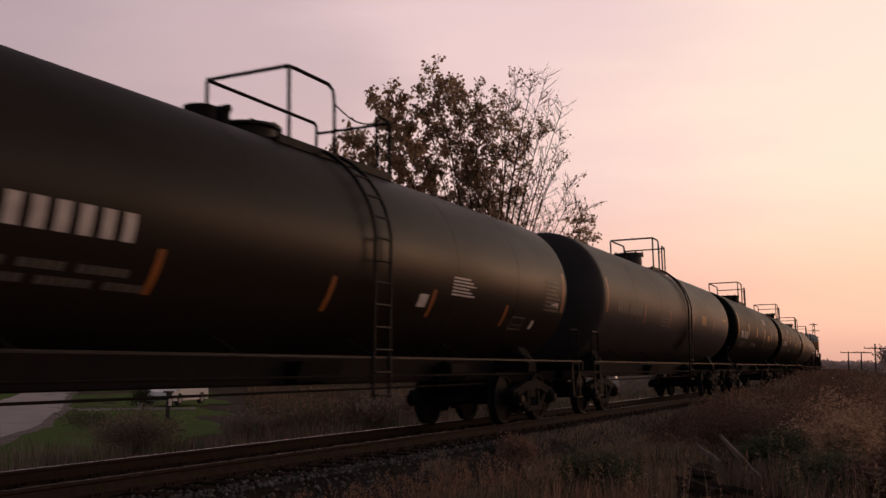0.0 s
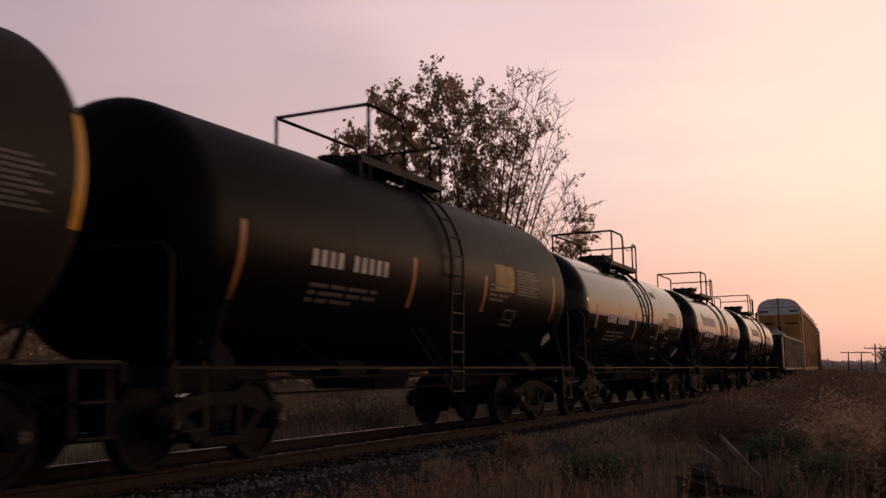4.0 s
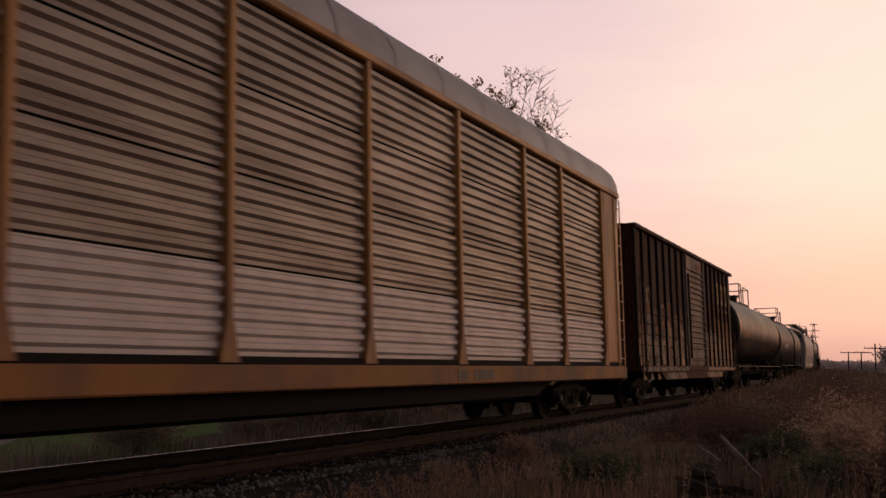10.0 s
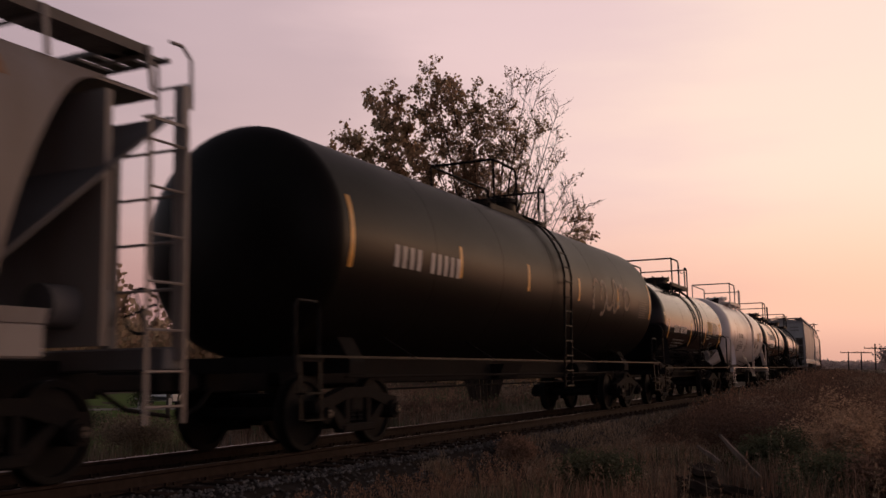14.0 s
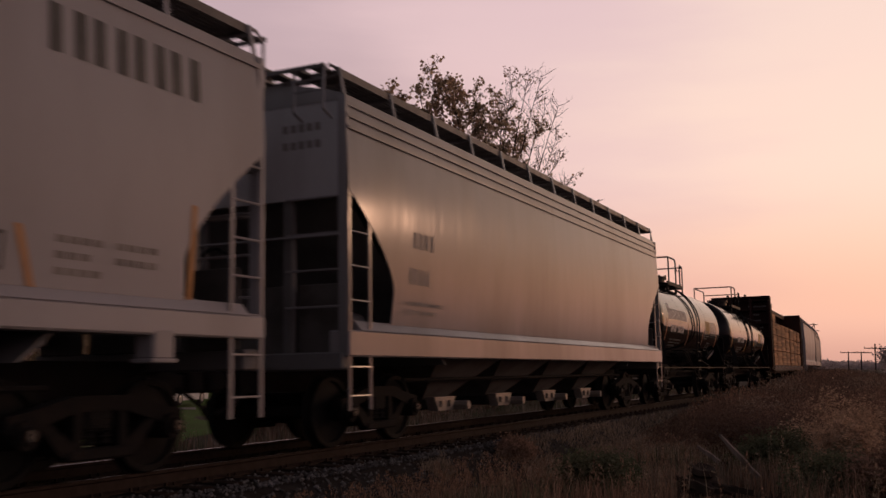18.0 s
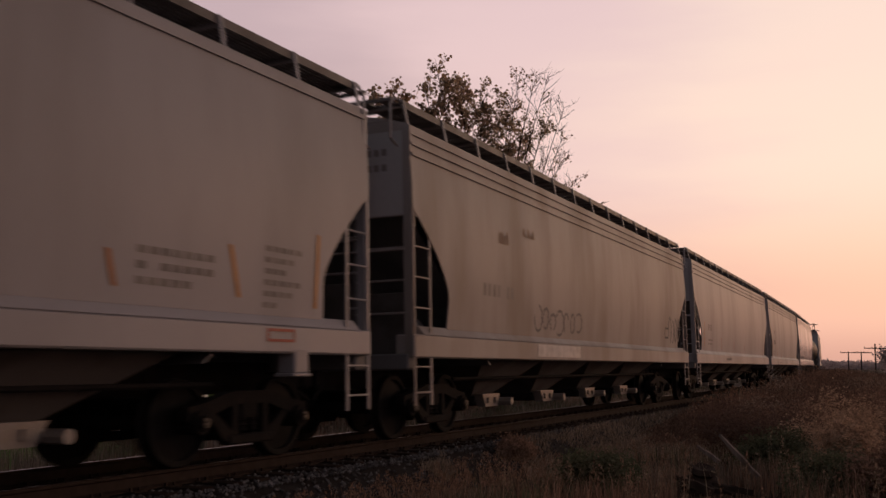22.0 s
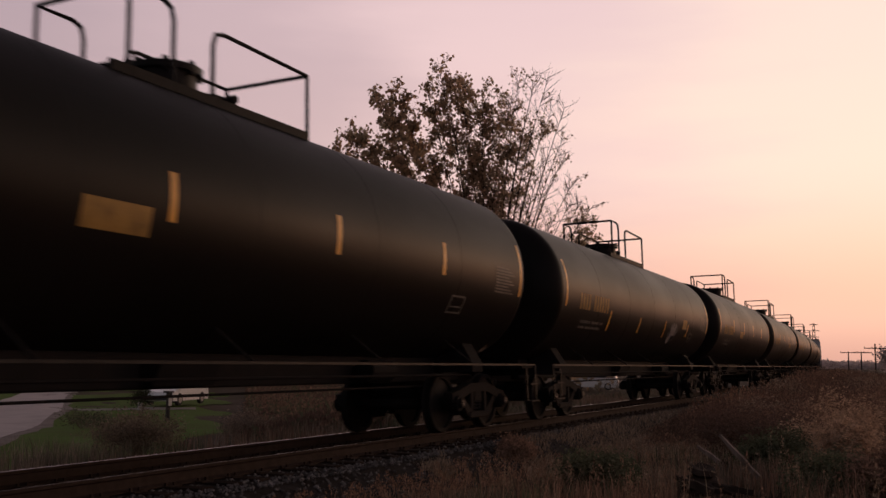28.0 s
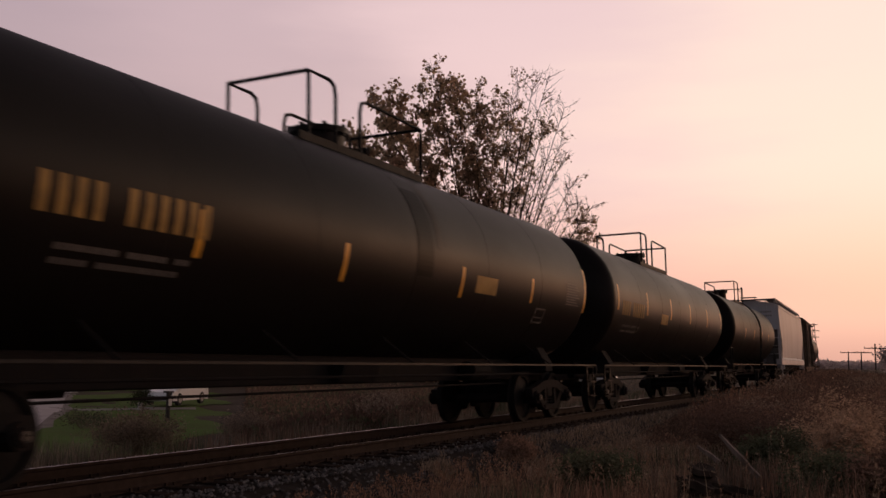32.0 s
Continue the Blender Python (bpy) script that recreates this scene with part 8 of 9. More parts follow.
def shrub(x, y, h, r, mat, label, seed, leaves=900, size=0.035):
    """A low bush: a fan of thin stems with many small leaves."""
    z = ground_z(x, y)
    e = tagged(new("shrub"), label, "shrub", group="roadside shrubs")
    e.location = (x, y, z)
    rnd = random.Random(seed)
    tips = []

    def stems(g):
        for k in range(22):
            a, rr = rnd.uniform(0, 6.28), r * math.sqrt(rnd.random())
            top = Vector((rr * math.cos(a), rr * math.sin(a), h * (1.05 - 0.45 * (rr / r) ** 2) * rnd.uniform(0.8, 1.1)))
            mid = Vector((top.x * 0.35, top.y * 0.35, top.z * 0.5))
            g.tube([(0.04 * math.cos(a), 0.04 * math.sin(a), -0.05), mid, top], 0.008, 4, 0.002)
            tips.append((mid, top))
    part("branchwork", ("shrub_stems", seed), stems, "driftwood", e)

    def crown(g):
        for k in range(leaves):
            mid, top = rnd.choice(tips)
            t = rnd.random() ** 0.6
            p = mid.lerp(top, t) + Vector((rnd.gauss(0, 0.09), rnd.gauss(0, 0.09), rnd.gauss(0, 0.07))) * (r / 0.5)
            if p.z < 0.02:
                continue
            a, d = Vector((rnd.gauss(0, 1), rnd.gauss(0, 1), rnd.gauss(0, 0.6))).normalized(), size * rnd.uniform(0.6, 1.4)
            b = a.orthogonal().normalized() * d * 0.5
            g.add([p - a * d, p + b, p + a * d, p - b], [(0, 1, 2, 3)])
    part("foliage", ("shrub_leaves", seed), crown, mat, e)


for i, (x, y, h, r, m, lab) in enumerate((
        (-1.2, 16.0, 1.2, 0.7, "goldenrod", "pale fluffy goldenrod gone to seed"), (-1.0, 14.0, 0.95, 0.42, "goldenrod", "pale fluffy goldenrod gone to seed"), (-2.75, 17.8, 1.0, 1.1, "weed_russet", "dark russet bush among dry weeds"),
        (-2.05, 15.2, 0.75, 0.55, "weed_green", "dull green bush among dry weeds"), (-0.38, 12.0, 0.8, 0.5, "weed_rust", "rust-red autumn bush by the track"), (-1.0, 12.3, 0.62, 0.55, "weed_green", "dull green bush among dry weeds"), (-2.5, 21.5, 0.85, 0.9, "weed_rust", "rust-red autumn bush by the track"),
        (-0.4, 22.0, 1.3, 1.2, "weed_rust", "rust-red autumn bush by the track"), (-3.9, 12.4, 0.42, 0.5, "weed_green", "dull green bush among dry weeds"), (-3.4, 25.0, 0.8, 1.0, "weed_brown", "brown leafless bush by the track"),
        (-0.8, 30.0, 1.2, 1.3, "weed_rust", "rust-red autumn bush by the track"), (-4.6, 36.0, 0.9, 1.2, "weed_brown", "brown leafless bush by the track"), (-2.0, 42.0, 1.2, 1.5, "weed_brown", "brown leafless bush by the track"),
        (-5.2, 55.0, 1.2, 1.5, "weed_rust", "rust-red autumn bush by the track"), (-5.75, 14.2, 0.35, 0.35, "weed_rust", "rust-red autumn bush by the track"),
        (-14.4, 15.6, 0.85, 0.9, "weed_pale", "brown weedy bush on the far bank"), (-15.4, 20.6, 0.7, 0.8, "weed_brown", "brown weedy bush on the far bank"), (-15.6, 27.5, 0.8, 1.0, "weed_brown", "brown weedy bush on the far bank"),
        (-31.6, 34.4, 1.2, 0.6, "leaf_dark", "dark evergreen garden shrub"), (-25.5, 35.5, 1.1, 1.2, "weed_rust", "dark russet garden shrub"), (-27.5, 27.0, 0.6, 1.0, "weed_green", "low green tuft on a lawn"),
        (-22.5, 40.0, 1.3, 1.4, "weed_brown", "brown weedy bush on the far bank"), (-18.5, 46.0, 1.5, 1.6, "weed_brown", "brown weedy bush on the far bank"), (-16.0, 58.0, 1.6, 1.8, "weed_brown", "brown weedy bush on the far bank"))):
    shrub(x, y, h, r, m, lab, 100 + i, leaves=9000 if y < 23 else 2000, size=0.023 if y < 23 else 0.034)


# ---- broken wood in the weeds ----
def broken_board(p, q, w, t, label, mat="driftwood"):
    p, q = Vector(p), Vector(q)

    def build(g):
        n = 7
        d = (q - p)
        side = d.cross(Vector((0.3, 1, 0))).normalized()
        out = d.normalized().cross(side)
        rnd = random.Random(int(p.x * 100))
        v = []
        for k in range(n + 1):
            c = p + d * k / n + side * 0.004 * math.sin(k * 1.9)
            ww = w * (0.45 + 0.55 * min(1, k / 3)) / 2
            v += [c - side * ww - out * t / 2, c + side * ww - out * t / 2, c + side * (ww + rnd.uniform(-0.01, 0.01)) + out * t / 2, c - side * ww + out * t / 2]
        g.add(v, [(0, 3, 2, 1), (n * 4, n * 4 + 1, n * 4 + 2, n * 4 + 3)] + [(k * 4 + i, k * 4 + (i + 1) % 4, k * 4 + 4 + (i + 1) % 4, k * 4 + 4 + i) for k in range(n) for i in range(4)])
    return solid("broken_board", build, mat, label, "board", group="broken wood in the weeds")


broken_board((-2.43, 12.95, 0.25), (-1.99, 13.1, -0.26), 0.060, 0.03, "long weathered broken board leaning in the weeds")
broken_board((-2.70, 12.90, 0.10), (-2.44, 12.98, -0.09), 0.055, 0.03, "short weathered broken board leaning in the weeds")
broken_board((-2.62, 13.25, -0.40), (-2.06, 13.15, -0.47), 0.07, 0.04, "dark splintered plank under a paler board", "bark")
broken_board((-2.86, 13.05, -0.36), (-2.42, 12.98, -0.46), 0.07, 0.05, "dark splintered board lying in the weeds", "bark")
broken_board((-3.0, 12.95, -0.30), (-2.5, 12.85, -0.46), 0.10, 0.07, "dark rotten timber lying in the weeds", "bark")


def stump(g):
    prof = []
    for k in range(8):
        t = k / 7
        prof.append((0.26 - 0.12 * t + 0.05 * math.sin(k * 2.2), t * 0.42 - 0.05))
    g.lathe([(0.0, -0.05)] + prof + [(0.0, 0.33)], 14, "z")
    g.v = [(x * (1 + 0.25 * noise.noise((x * 5, y * 5, z * 3))), y * (1 + 0.25 * noise.noise((y * 5, x * 5, z))), z + 0.06 * noise.noise((x * 8, y * 8, 1))) for x, y, z in g.v]
    for a in (0.4, 1.9, 3.3, 4.6):
        g.tube([(0.15 * math.cos(a), 0.15 * math.sin(a), 0.12), (0.45 * math.cos(a), 0.45 * math.sin(a), 0.02), (0.7 * math.cos(a + 0.3), 0.7 * math.sin(a + 0.3), -0.12)], 0.06, 6, 0.02)


solid("tree_stump", stump, "bark", "dark rotten tree stump with roots", "stump", at=pose(-2.75, 13.35, -0.55, 12, 8, 0), smooth=True)


# ---- the tree behind the track ----
def leaf_at(g, rnd, q, s):
    """One broad leaf that hangs from q."""
    u = Vector((rnd.gauss(0, 1), rnd.gauss(0, 1), rnd.gauss(-0.7, 0.6))).normalized()
    v = u.orthogonal().normalized()
    a = rnd.uniform(0, 6.28)
    v = (v * math.cos(a) + u.cross(v) * math.sin(a)) * s * 0.46
    bend = u.cross(v).normalized() * s * 0.15
    g.add([q, q + u * s * 0.25 + v * 0.9 + bend, q + u * s * 0.60 + v * 0.75 + bend, q + u * s, q + u * s * 0.60 - v * 0.75 + bend, q + u * s * 0.25 - v * 0.9 + bend], [(0, 1, 2, 3), (0, 3, 4, 5)])


def tree(base, right, tips, seed, label, leaf_mat="leaf", trunk=0.075, depth=1.8):
    """A many-stemmed tree: stems that fan out from the base to the tips, with side branches, twigs and single leaves; it sways in three groups of stems.
    tips: metres across and up, the share of twigs in leaf, and the leaves' size."""
    e = tagged(new("tree"), label, "tree")
    e.location = base
    rnd = random.Random(seed)
    right = Vector(right).normalized()
    back = Vector((-right.y, right.x, 0))
    up = Vector((0, 0, 1))
    groups = []
    for lo, hi in ((-9, -2.9), (-2.9, 0.6), (0.6, 9)):
        limbs, leaves = Geo(), Geo()
        for w, h, dense, size in tips:
            w, h, size = w * (0.93 if w > 1 else 0.99), h - (0.75 if h > 13.8 and w < 0 else 0.25 if w < -2.9 else 0.42), size * (0.90 if w < -2.9 else 0.80)
            if not lo <= w < hi:
                continue
            dd = rnd.uniform(-depth, depth)
            foot, ph = round(w / 1.6) * 0.09, rnd.uniform(0, 6.28)
            pts = []
            for k in range(10):
                t = k / 9
                wob = 0.10 * math.sin(ph + 5 * t) * t
                pts.append(right * (foot + (w - foot) * (0.30 * t + 0.70 * t ** 1.7) + wob) + back * (dd * t + 0.12 * math.sin(ph * 2 + 4 * t)) + up * (h * (1.12 * t - 0.12 * t * t) - 0.2 * (1 - t)))
            limbs.tube(pts, trunk * rnd.uniform(0.5, 0.8), 6, 0.008)
            for k in range(26):
                t = 0.36 + 0.66 * (k + rnd.random()) / 19 if k < 19 else rnd.uniform(0.88, 1.0)
                t = min(t, 0.999)
                i = min(8, int(t * 9))
                a = pts[i].lerp(pts[i + 1], t * 9 - i)
                d = (pts[i + 1] - pts[i]).normalized()
                side = Vector((rnd.gauss(0, 1), rnd.gauss(0, 1), rnd.gauss(0.1, 0.6)))
                side = (side - d * side.dot(d)).normalized()
                d1 = (d * 0.6 + side * rnd.uniform(0.6, 1.2) + up * 0.15).normalized()
                n = (0.50 + 0.95 * (1.05 - t)) * rnd.uniform(0.6, 1.15)
                b = a + d1 * n + up * 0.06
                c = a.lerp(b, 0.5) + Vector((rnd.uniform(-0.06, 0.06), rnd.uniform(-0.06, 0.06), -0.03))
                limbs.tube([a, c, b], 0.012, 4, 0.005)
                full = dense * rnd.choice((0.4, 1.0, 1.0, 1.2))
                for j in range(5 + int(n * 13) if dense > 0.45 else 3 + int(n * 5)):
                    f = a.lerp(c, rnd.uniform(0.3, 1)) if rnd.random() < 0.35 else c.lerp(b, rnd.random())
                    d2 = (d1 * 0.7 + Vector((rnd.gauss(0, 0.7), rnd.gauss(0, 0.7), rnd.gauss(0.35, 0.5)))).normalized()
                    q = f + d2 * rnd.uniform(0.12, 0.40)
                    limbs.tube([f, q], 0.0055, 3, 0.003)
                    if rnd.random() < full:
                        for m in range(rnd.randint(2, 4)):
                            leaf_at(leaves, rnd, f.lerp(q, rnd.uniform(0.35, 1.05)) + Vector((rnd.gauss(0, 0.06), rnd.gauss(0, 0.06), rnd.gauss(0, 0.06))), size * rnd.uniform(0.6, 1.2))
        stems = part("trunk", ("tree_trunk", seed, lo), lambda g: g.join(limbs), "bark", e)
        me = bpy.data.meshes.new("crown")
        me.from_pydata(leaves.v, [], leaves.f)
        me.materials.append(M[leaf_mat])
        crown = new("crown", me)
        crown.parent = stems
        tagged(crown, "russet and olive autumn leaves", kind="stuff")
        groups.append(stems)
    return groups


TIPS = ((-6.6, 10.1, 1.0, 0.20), (-6.4, 11.0, 1.0, 0.20), (-6.1, 11.6, 0.9, 0.20), (-5.4, 11.4, 0.9, 0.19), (-5.9, 9.3, 0.9, 0.20), (-5.0, 10.5, 1.0, 0.19), (-4.8, 9.1, 0.8, 0.18), (-4.4, 8.2, 0.6, 0.17),
        (-5.0, 13.0, 0.9, 0.20), (-4.0, 13.2, 0.9, 0.20), (-4.5, 12.1, 0.9, 0.18), (-3.6, 12.3, 1.0, 0.18), (-3.2, 11.4, 1.0, 0.17), (-3.6, 10.1, 0.9, 0.17), (-4.1, 11.0, 1.0, 0.18), (-3.1, 9.3, 0.8, 0.16),
        (-2.8, 13.9, 0.6, 0.20), (-2.4, 14.4, 0.5, 0.20), (-1.6, 14.6, 0.55, 0.19), (-1.2, 14.1, 0.7, 0.18), (-0.6, 13.3, 0.9, 0.17), (-2.0, 13.4, 1.0, 0.18), (-1.3, 12.9, 1.0, 0.17), (-0.2, 12.7, 0.9, 0.17),
        (-0.7, 11.7, 0.9, 0.16), (-1.8, 11.6, 0.9, 0.16), (0.2, 13.0, 0.8, 0.16), (-2.5, 10.4, 0.8, 0.16), (-1.4, 9.6, 0.6, 0.15), (0.0, 9.6, 0.6, 0.15), (-2.6, 12.4, 1.0, 0.17), (-0.4, 10.4, 0.7, 0.16), (0.4, 11.2, 0.8, 0.16),
        (0.8, 13.2, 0.8, 0.16), (1.0, 13.7, 0.4, 0.14), (1.3, 14.0, 0.35, 0.13), (1.9, 13.9, 0.15, 0.13), (2.4, 13.8, 0.25, 0.13), (2.9, 13.5, 0.10, 0.13), (3.2, 12.8, 0.06, 0.12), (3.3, 11.7, 0.15, 0.14), (3.4, 11.0, 0.3, 0.14),
        (1.7, 12.6, 0.7, 0.16), (1.4, 11.5, 0.7, 0.15), (2.3, 12.1, 0.5, 0.15), (2.3, 10.8, 0.35, 0.14), (2.8, 10.1, 0.12, 0.13), (1.0, 9.8, 0.6, 0.15), (1.8, 9.2, 0.25, 0.14),
        (3.8, 10.2, 0.15, 0.14), (4.3, 9.3, 0.12, 0.13), (3.5, 9.0, 0.10, 0.13), (4.5, 7.7, 0.8, 0.17), (3.9, 7.6, 0.6, 0.16), (4.2, 8.3, 0.5, 0.16), (2.9, 8.6, 0.12, 0.13), (4.6, 8.9, 0.15, 0.13))
SWAYING = tree((-15.96, 36.7, ground_z(-15.96, 36.7)), (0.905, 0.424, 0), TIPS, 11, "many-stemmed autumn tree, half bare, beside the railway")


# ---- lawn, road, parked cars ----
ROAD_RIGHT = ((-12.0, 8.0), (-23.1, 19.7), (-30.0, 27.8), (-34.8, 33.2), (-48.6, 46.5), (-63.0, 61.3), (-78.0, 77.8), (-126, 128))
ROAD_LEFT = ((-18.0, 8.0), (-32.0, 25.3), (-46.4, 39.3), (-59.2, 52.6), (-78.3, 73.0), (-130, 128))


def edge_at(line_pts, y):
    for (x0, y0), (x1, y1) in zip(line_pts, line_pts[1:]):
        if y <= y1 or (x1, y1) == line_pts[-1]:
            return x0 + (x1 - x0) * (y - y0) / (y1 - y0)


def lay(g, left, right, ys, n, lift):
    g.sheet(lambda y, t: (left(y) + (right(y) - left(y)) * t, y, ground_z(left(y) + (right(y) - left(y)) * t, y) + lift), ys, [i / n for i in range(n + 1)])


ROWS = [8 + 1.2 * k for k in range(86)]
solid("road", lambda g: lay(g, lambda y: edge_at(ROAD_LEFT, y), lambda y: edge_at(ROAD_RIGHT, y) - 0.45, ROWS, 10, 0.06), "asphalt", "pale worn asphalt road leading away from the track", "road", kind="structure", smooth=True)
solid("road_shoulder", lambda g: lay(g, lambda y: edge_at(ROAD_RIGHT, y) - 0.47, lambda y: edge_at(ROAD_RIGHT, y) + 0.1 + 0.15 * math.sin(y * 1.9), ROWS, 3, 0.045), "gravel", "dull gravel shoulder along a road", "road shoulder", kind="structure", smooth=True)
solid("lawn", lambda g: lay(g, lambda y: edge_at(ROAD_RIGHT, y) - 0.1, lambda y: max(edge_at(ROAD_RIGHT, y) + 1.5, min(-16.5 - 0.12 * y, -0.80 * y) + 1.2 * math.sin(y * 0.7)), [14 + 0.8 * k for k in range(58)], 18, 0.03), "lawn", "mown green lawn beside a road", "lawn", kind="structure", smooth=True)
solid("verge", lambda g: lay(g, lambda y: edge_at(ROAD_LEFT, y) - 26, lambda y: edge_at(ROAD_LEFT, y) + 0.05, [16 + 1.5 * k for k in range(50)], 8, 0.035), "lawn", "green verge across a road", "verge", kind="structure", smooth=True)


def drive(g):
    p, u, v = Vector((-37.4, 34.1, 0)), Vector((0.76, 0.65, 0)), Vector((-0.65, 0.76, 0))

    def at(a, b):
        q = p + u * a + v * (b + 0.04 * a * a)
        return (q.x, q.y, ground_z(q.x, q.y) + 0.055)
    g.sheet(at, [0.5 * k for k in range(15)], [0, 0.6, 1.2, 1.8])


solid("driveway", drive, "concrete", "pale concrete driveway across a lawn", "driveway", kind="structure")


def parked_car(x, y, turn, tall, label):
    """A parked car: body, roof, glass, wheels and lamps."""
    z = ground_z(x, y) + 0.06
    e = tagged(new("parked_car"), label, "car", group="parked cars")
    e.matrix_basis = pose(x, y, z, 0, 0, turn)
    k = 1.0 if not tall else 1.14
    lower = [(-2.15, 0.25), (2.15, 0.25), (2.25, 0.5), (2.2, 0.72 * k), (1.2, 0.92 * k), (-1.9, 0.96 * k), (-2.2, 0.85 * k), (-2.25, 0.5)]
    upper = [(1.15, 0.90 * k), (0.45, 1.38 * k), (0.2, 1.44 * k), (-1.0, 1.44 * k), (-1.3, 1.38 * k), (-1.95, 0.94 * k)]
    if tall:
        upper = [(1.0, 0.90 * k), (0.45, 1.42 * k), (0.2, 1.5 * k), (-1.7, 1.5 * k), (-1.9, 1.42 * k), (-2.1, 0.94 * k)]

    def loft(g, outline, w0, w1):
        zs = [p[1] for p in outline]
        lo, hi = min(zs), max(zs)
        n = len(outline)
        v = []
        for s in (-1, 1):
            v += [(s * (w0 + (w1 - w0) * (pz - lo) / (hi - lo)), py, pz) for py, pz in outline]
        g.add(v, [tuple(range(n)), tuple(reversed(range(n, 2 * n)))] + [(i, n + i, n + (i + 1) % n, (i + 1) % n) for i in range(n)])
    part("body", ("car_body", tall), lambda g: loft(g, lower, 0.86, 0.84), "car_white", e)
    part("cabin", ("car_cabin", tall), lambda g: loft(g, upper, 0.80, 0.60), "car_white", e)
    for s in (-1, 1):
        y0, y1 = (-1.5, 0.72) if not tall else (-1.75, 0.62)
        part("side_window", ("car_win", tall, s), lambda g: g.add([(s * (0.80 + 0.012), y1, 0.98 * k), (s * (0.80 + 0.012), y0, 0.98 * k), (s * 0.64, y0 + 0.3, 1.36 * k), (s * 0.64, y1 - 0.35, 1.36 * k)], [(0, 1, 2, 3)]), "glass", e)
        part("head_lamp", ("car_lamp", s), lambda g: g.box(*sorted((s * 0.5, s * 0.80)), 2.19, 2.26, 0.55, 0.68, 0.02), "glass", e)
        part("tail_lamp", ("car_tail", s), lambda g: g.box(*sorted((s * 0.62, s * 0.84)), -2.27, -2.2, 0.62, 0.80, 0.02), "lamp_red", e)
        for yy in (-1.35, 1.4):
            wl = part("wheel", ("car_wheel", s), lambda g: g.lathe([(0.0, 0.10), (0.20, 0.10), (0.31, 0.09), (0.33, 0.0), (0.31, -0.09), (0.0, -0.09)], 22, "x"), "rubber", e, at=pose(s * 0.78, yy, 0.33), smooth=True)
            part("rim", ("car_rim", s), lambda g: g.lathe([(0.0, s * 0.115), (0.17, s * 0.11), (0.2, s * 0.102)], 14, "x"), "rim", wl)
    part("windscreen", ("car_ws", tall), lambda g: g.add([(-0.74, 1.10, 0.95 * k), (0.74, 1.10, 0.95 * k), (0.60, 0.5, 1.37 * k), (-0.60, 0.5, 1.37 * k)], [(0, 1, 2, 3)]), "glass", e)
    part("bumper", "car_bumper", lambda g: g.box(-0.84, 0.84, 2.18, 2.30, 0.30, 0.48, 0.03), "car_dark", e)


parked_car(-36.1, 41.8, 196, False, "white sedan parked beyond the railway")
parked_car(-28.2, 90.0, 100, True, "pale van parked far beyond the railway")


def post(x, y, h, r, label, category, mat="old_pole"):
    z = ground_z(x, y)
    e = solid(category, lambda g: (g.tube([(0, 0, -0.2), (0, 0, h)], r, 8, r * 0.9), g.box(-r * 1.6, r * 1.6, -r * 1.6, r * 1.6, h - 0.02, h + 0.05)), mat, label, category, at=pose(x, y, z))
    part("reflector_plate", (category, x), lambda g: g.box(r, r + 0.02, -0.09, 0.09, h * 0.55, h * 0.55 + 0.30), "mark_white", e)


post(-26.9, 30.7, 1.15, 0.09, "dark wooden roadside post with a white plate", "post")
post(-34.6, 37.5, 0.55, 0.11, "white roadside marker post", "marker", "mark_white")


# ---- wire poles and the far woods ----
def wire_pole(bearing, dist, h, arms, label, r=0.14):
    p = aim(bearing, dist)
    z = ground_z(p.x, p.y)
    e = tagged(new("wire_pole"), label, "wire pole", group="wire poles along the line")
    e.matrix_basis = pose(p.x, p.y, z, 0, 0, 25.975 - bearing)
    part("pole", ("pole", h, r), lambda g: g.tube([(0, 0, -0.3), (0, 0, h)], r, 8, r * 0.7), "old_pole", e)
    for z1, x0, x1 in arms:
        arm = part("crossarm", ("arm", x0, x1), lambda g: g.box(x0, x1, -0.06, 0.06, -0.07, 0.07), "old_pole", e, at=pose(0, 0.1, z1))
        n = 5
        for k in range(n):
            part("insulator", "insulator", lambda g: g.lathe([(0.0, 0.0), (0.05, 0.02), (0.05, 0.12), (0.03, 0.18), (0.0, 0.19)], 8, "z"), "glass", arm, at=pose(x0 + 0.1 + (x1 - x0 - 0.2) * k / (n - 1), 0, 0.06))


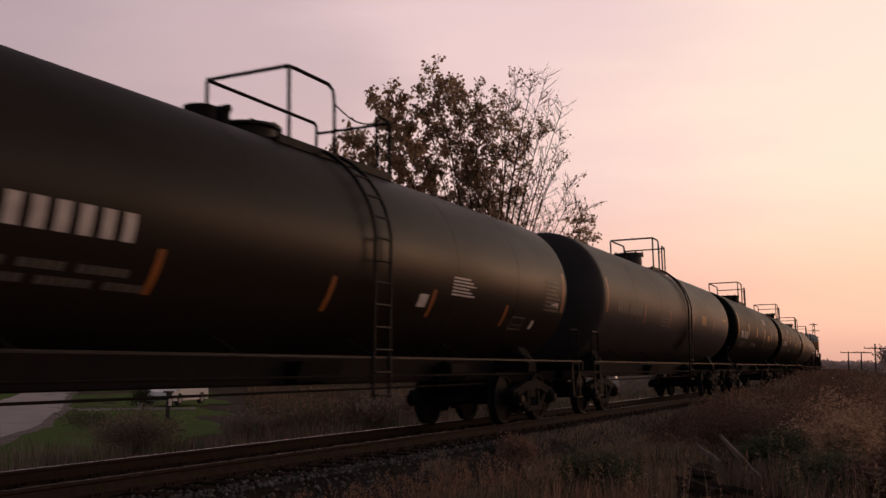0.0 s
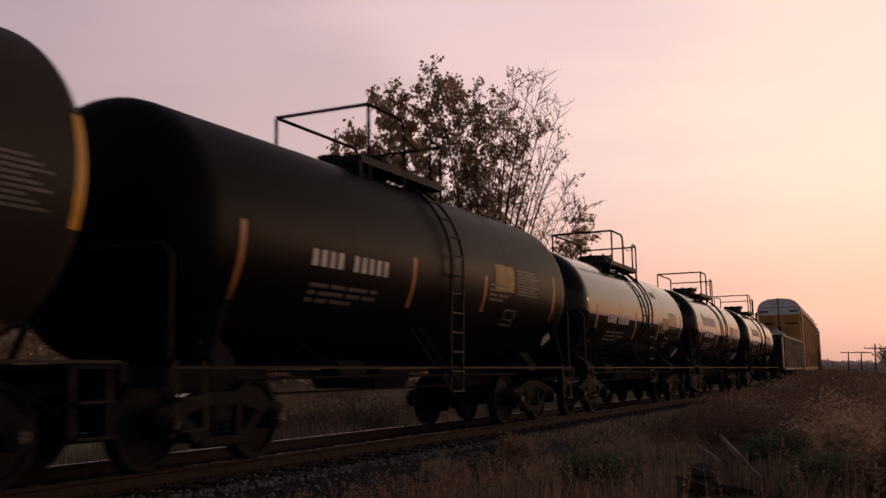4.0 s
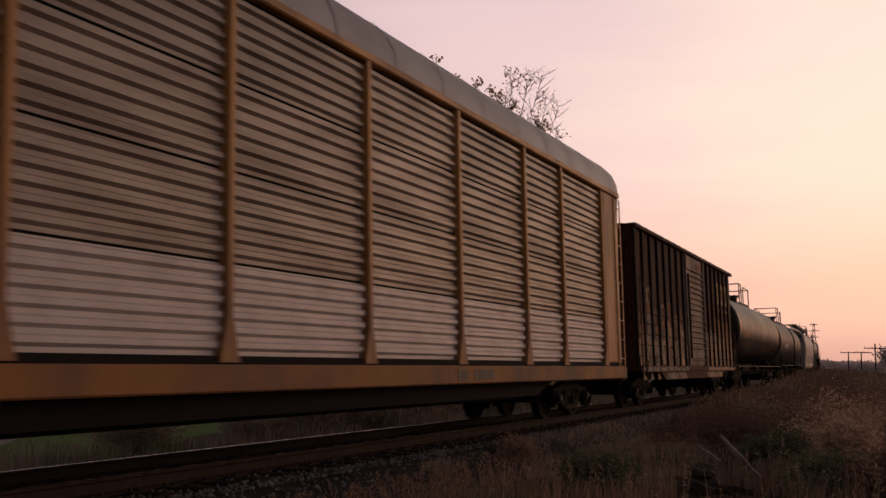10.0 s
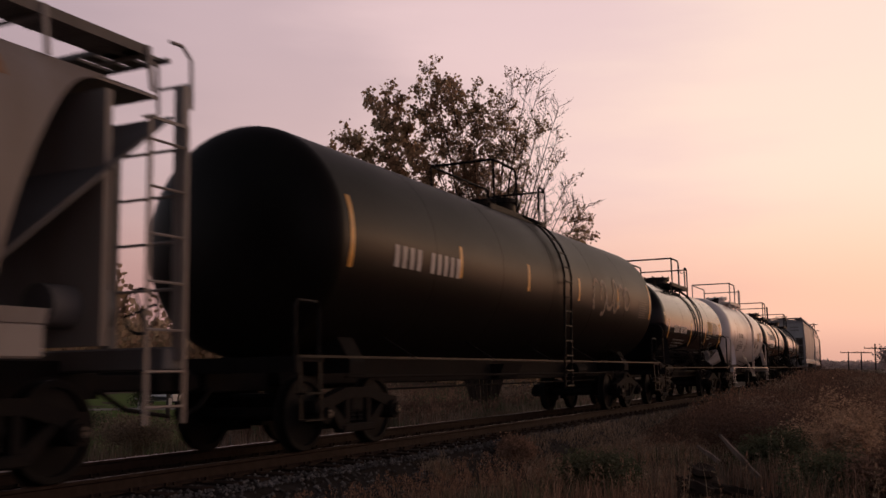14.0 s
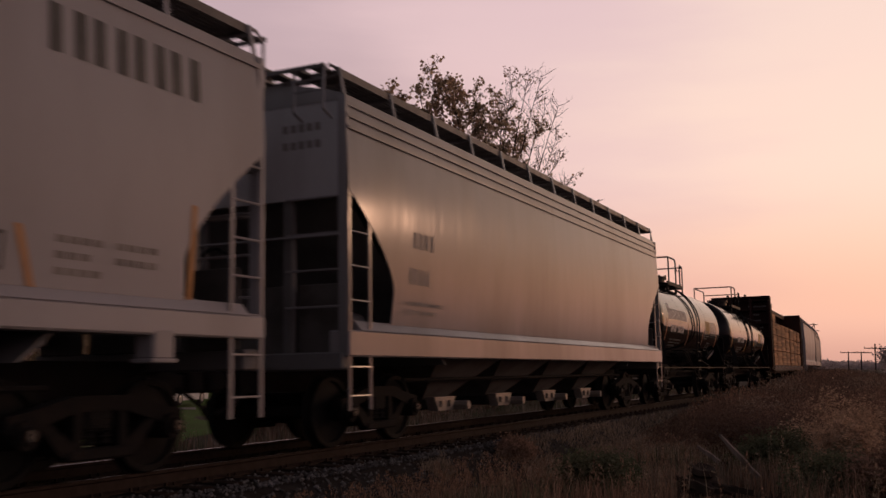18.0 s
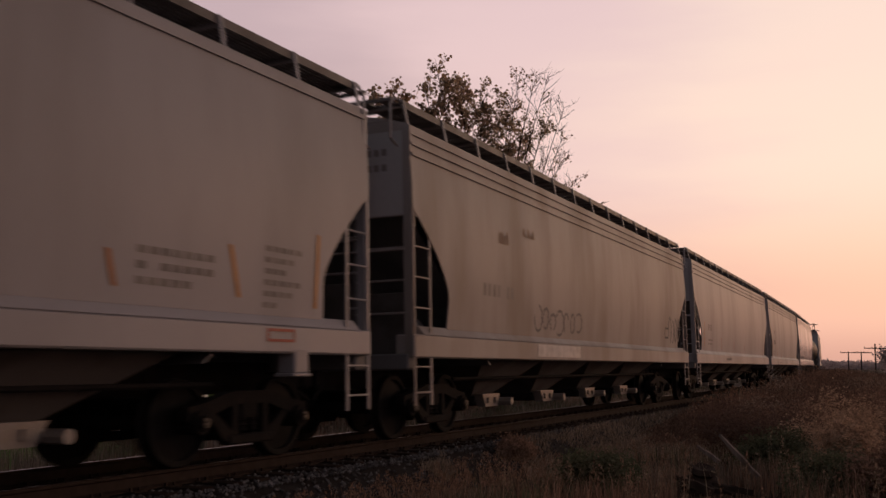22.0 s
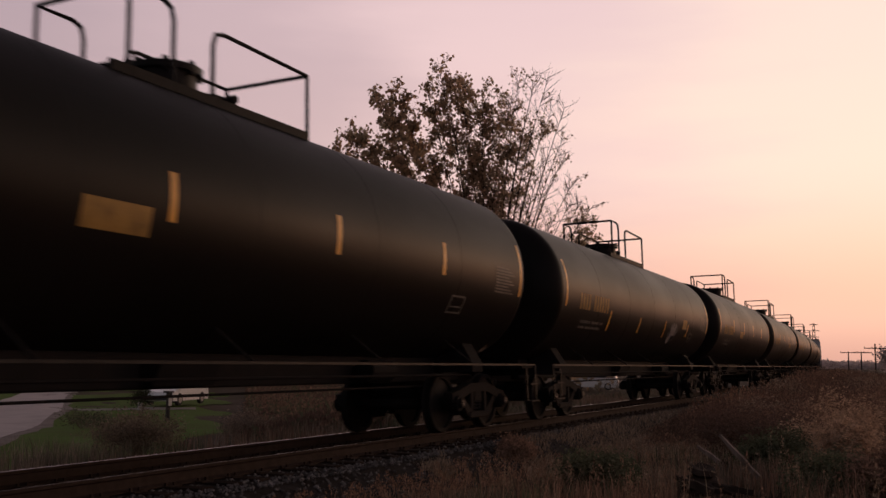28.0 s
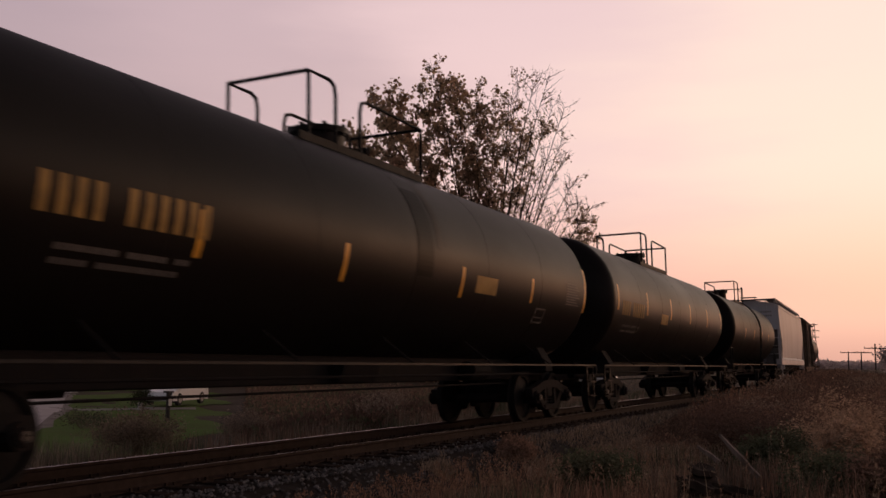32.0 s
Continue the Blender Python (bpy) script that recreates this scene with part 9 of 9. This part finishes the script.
wire_pole(22.05, 200, 4.5, ((4.3, -1.4, 4.0),), "short weathered wire pole with a long crossarm")
wire_pole(22.68, 200, 4.5, ((4.32, -1.3, 1.3),), "short weathered wire pole with a crossarm")
wire_pole(23.36, 168, 5.3, ((4.6, -1.6, 2.9),), "weathered wire pole with a wide crossarm")
def pylon(bearing, dist, h, label):
    """A far lattice tower: four legs drawn together, crossed braces, three pairs of arms."""
    p = aim(bearing, dist)
    e = tagged(new("power_pylon"), label, "pylon")
    e.matrix_basis = pose(p.x, p.y, ground_z(p.x, p.y), 0, 0, 25.975 - bearing)

    def half(z):
        return 1.5 * (1 - z / h) ** 1.3 + 0.18
    levels = [h * k / 9 for k in range(10)]
    for a in (-1, 1):
        for b in (-1, 1):
            part("leg", ("pylon_leg", h, a, b), lambda g: g.tube([(a * half(z), b * half(z), z) for z in levels], 0.11, 5, 0.07), "old_pole", e)
    for lo, hi in zip(levels, levels[1:]):
        part("brace", ("pylon_brace", h, round(lo, 1)), lambda g: [g.beam((a * half(lo), b, lo), (-a * half(hi), b2, hi), 0.12) for a in (-1, 1) for b, b2 in ((half(lo), half(hi)), (-half(lo), -half(hi)))], "old_pole", e)
    for z, r in ((0.97 * h, 1.3), (0.84 * h, 1.9), (0.71 * h, 1.7)):
        part("crossarm", ("pylon_arm", h, r), lambda g: (g.beam((-r, 0, 0), (r, 0, 0), 0.14), g.beam((-r, 0, 0), (0, 0, 0.35), 0.08), g.beam((r, 0, 0), (0, 0, 0.35), 0.08)), "old_pole", e, at=pose(0, 0, z))


pylon(20.36, 340, 15.4, "distant lattice power pylon beyond the line")


def clump_wood(seed, places, leaf, per):
    def build(g):
        rnd = random.Random(seed)
        for x, y, h, r in places:
            z = ground_z(x, y)
            cores = [Vector((rnd.gauss(0, r * 0.4), rnd.gauss(0, r * 0.4), h * rnd.uniform(0.3, 0.9))) for k in range(7)]
            g.tube([(x, y, z - 0.5), (x, y, z + h * 0.7)], 0.02 * h, 5, 0.005 * h)
            for k in range(per):
                c = rnd.choice(cores)
                p = c + Vector((rnd.gauss(0, r * 0.28), rnd.gauss(0, r * 0.28), rnd.gauss(0, h * 0.14)))
                p.z = max(0.1, p.z)
                a = Vector((rnd.gauss(0, 1), rnd.gauss(0, 1), rnd.gauss(0, 1))).normalized()
                s = leaf * rnd.uniform(0.5, 1.4)
                b = a.orthogonal().normalized() * s
                a = a * s
                q = Vector((x, y, z)) + p
                g.add([q - a, q + b * 0.6, q + a, q - b * 0.6], [(0, 1, 2, 3)])
    return build


rnd_w = random.Random(5)
hedge = []
for k in range(62):
    b = -27 + 35 * k / 61 + rnd_w.uniform(-0.3, 0.3)
    d = rnd_w.uniform(95, 135)
    p = aim(b, d)
    hedge.append((p.x, p.y, rnd_w.uniform(5.0, 9.0) * (1.15 if b < -12 else 0.85), rnd_w.uniform(2.6, 4.2)))
add_stuff("background_woods", clump_wood(21, hedge, 0.42, 420), "leaf", "dark half-bare woods beyond the road", "woods")
far = []
for k in range(90):
    b = 17 + 16 * k / 89
    d = rnd_w.uniform(620, 780)
    p = aim(b, d)
    far.append((p.x, p.y, rnd_w.uniform(2.6, 5.2), rnd_w.uniform(7, 12)))
add_stuff("distant_woods", clump_wood(22, far, 0.9, 240), "woods", "low line of woods on the horizon, painted pale for haze", "woods")
p_t = aim(23.95, 255)
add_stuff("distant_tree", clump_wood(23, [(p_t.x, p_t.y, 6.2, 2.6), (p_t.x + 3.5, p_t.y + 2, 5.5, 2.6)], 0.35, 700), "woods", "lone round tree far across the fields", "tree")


# ---- the train runs past; the tree sways ----
# degrees by which each group of stems leans to the right
LEAN_TIMES = (0, 1, 2, 3, 4.5, 5, 6, 7, 8, 9, 10, 11, 12, 13, 14.5, 16, 17, 18, 19, 20, 21, 22, 23, 24, 25, 26, 27.5, 29, 30, 31, 32)
LEAN_LEFT = (0.2, 0.1, 0.0, 0.1, 0.5, 0.2, 0.0, -0.2, -0.5, -0.8, -0.6, -0.5, -0.4, -0.5, -0.2, 0.0, 0.1, -0.1, -0.3, 0.2, 0.7, 0.6, 0.5, 0.6, 0.4, 0.5, 0.8, 0.8, 0.3, 0.8, 0.3)
LEAN_TOP = (0.0, 0.2, 0.3, 0.1, -0.3, 0.0, 0.1, 0.0, -0.2, -0.5, -0.4, -0.2, -0.5, -0.8, -0.2, 0.1, 0.3, -0.2, -0.3, 0.6, 1.3, 1.0, 1.0, 1.1, 0.6, 0.8, 1.3, 1.4, 0.2, 1.1, 0.2)
LEAN_RIGHT = (0.0, 0.1, 0.0, -0.2, -0.5, -0.9, 0.2, -0.7, -0.6, -0.6, -0.7, -0.7, -0.6, -0.9, -0.5, -0.4, 0.0, -0.8, -0.6, 0.2, 0.4, 0.3, 0.4, 0.9, 0.1, 0.4, 0.4, 0.3, 0.5, 0.3, 0.4)


def motions():
    for thing, u in CARS:
        walk(thing, [(t, track_pose(u - SPEED * t)) for t in [0.8 * k for k in range(41)]])
    across = Vector((0.905, 0.424, 0))
    axis = Vector((0, 0, 1)).cross(across)
    for stems, leans in zip(SWAYING, (LEAN_LEFT, LEAN_TOP, LEAN_RIGHT)):
        walk(stems, [(t, Matrix.Rotation(radians(a), 4, axis)) for t, a in zip(LEAN_TIMES, leans)])


motions()
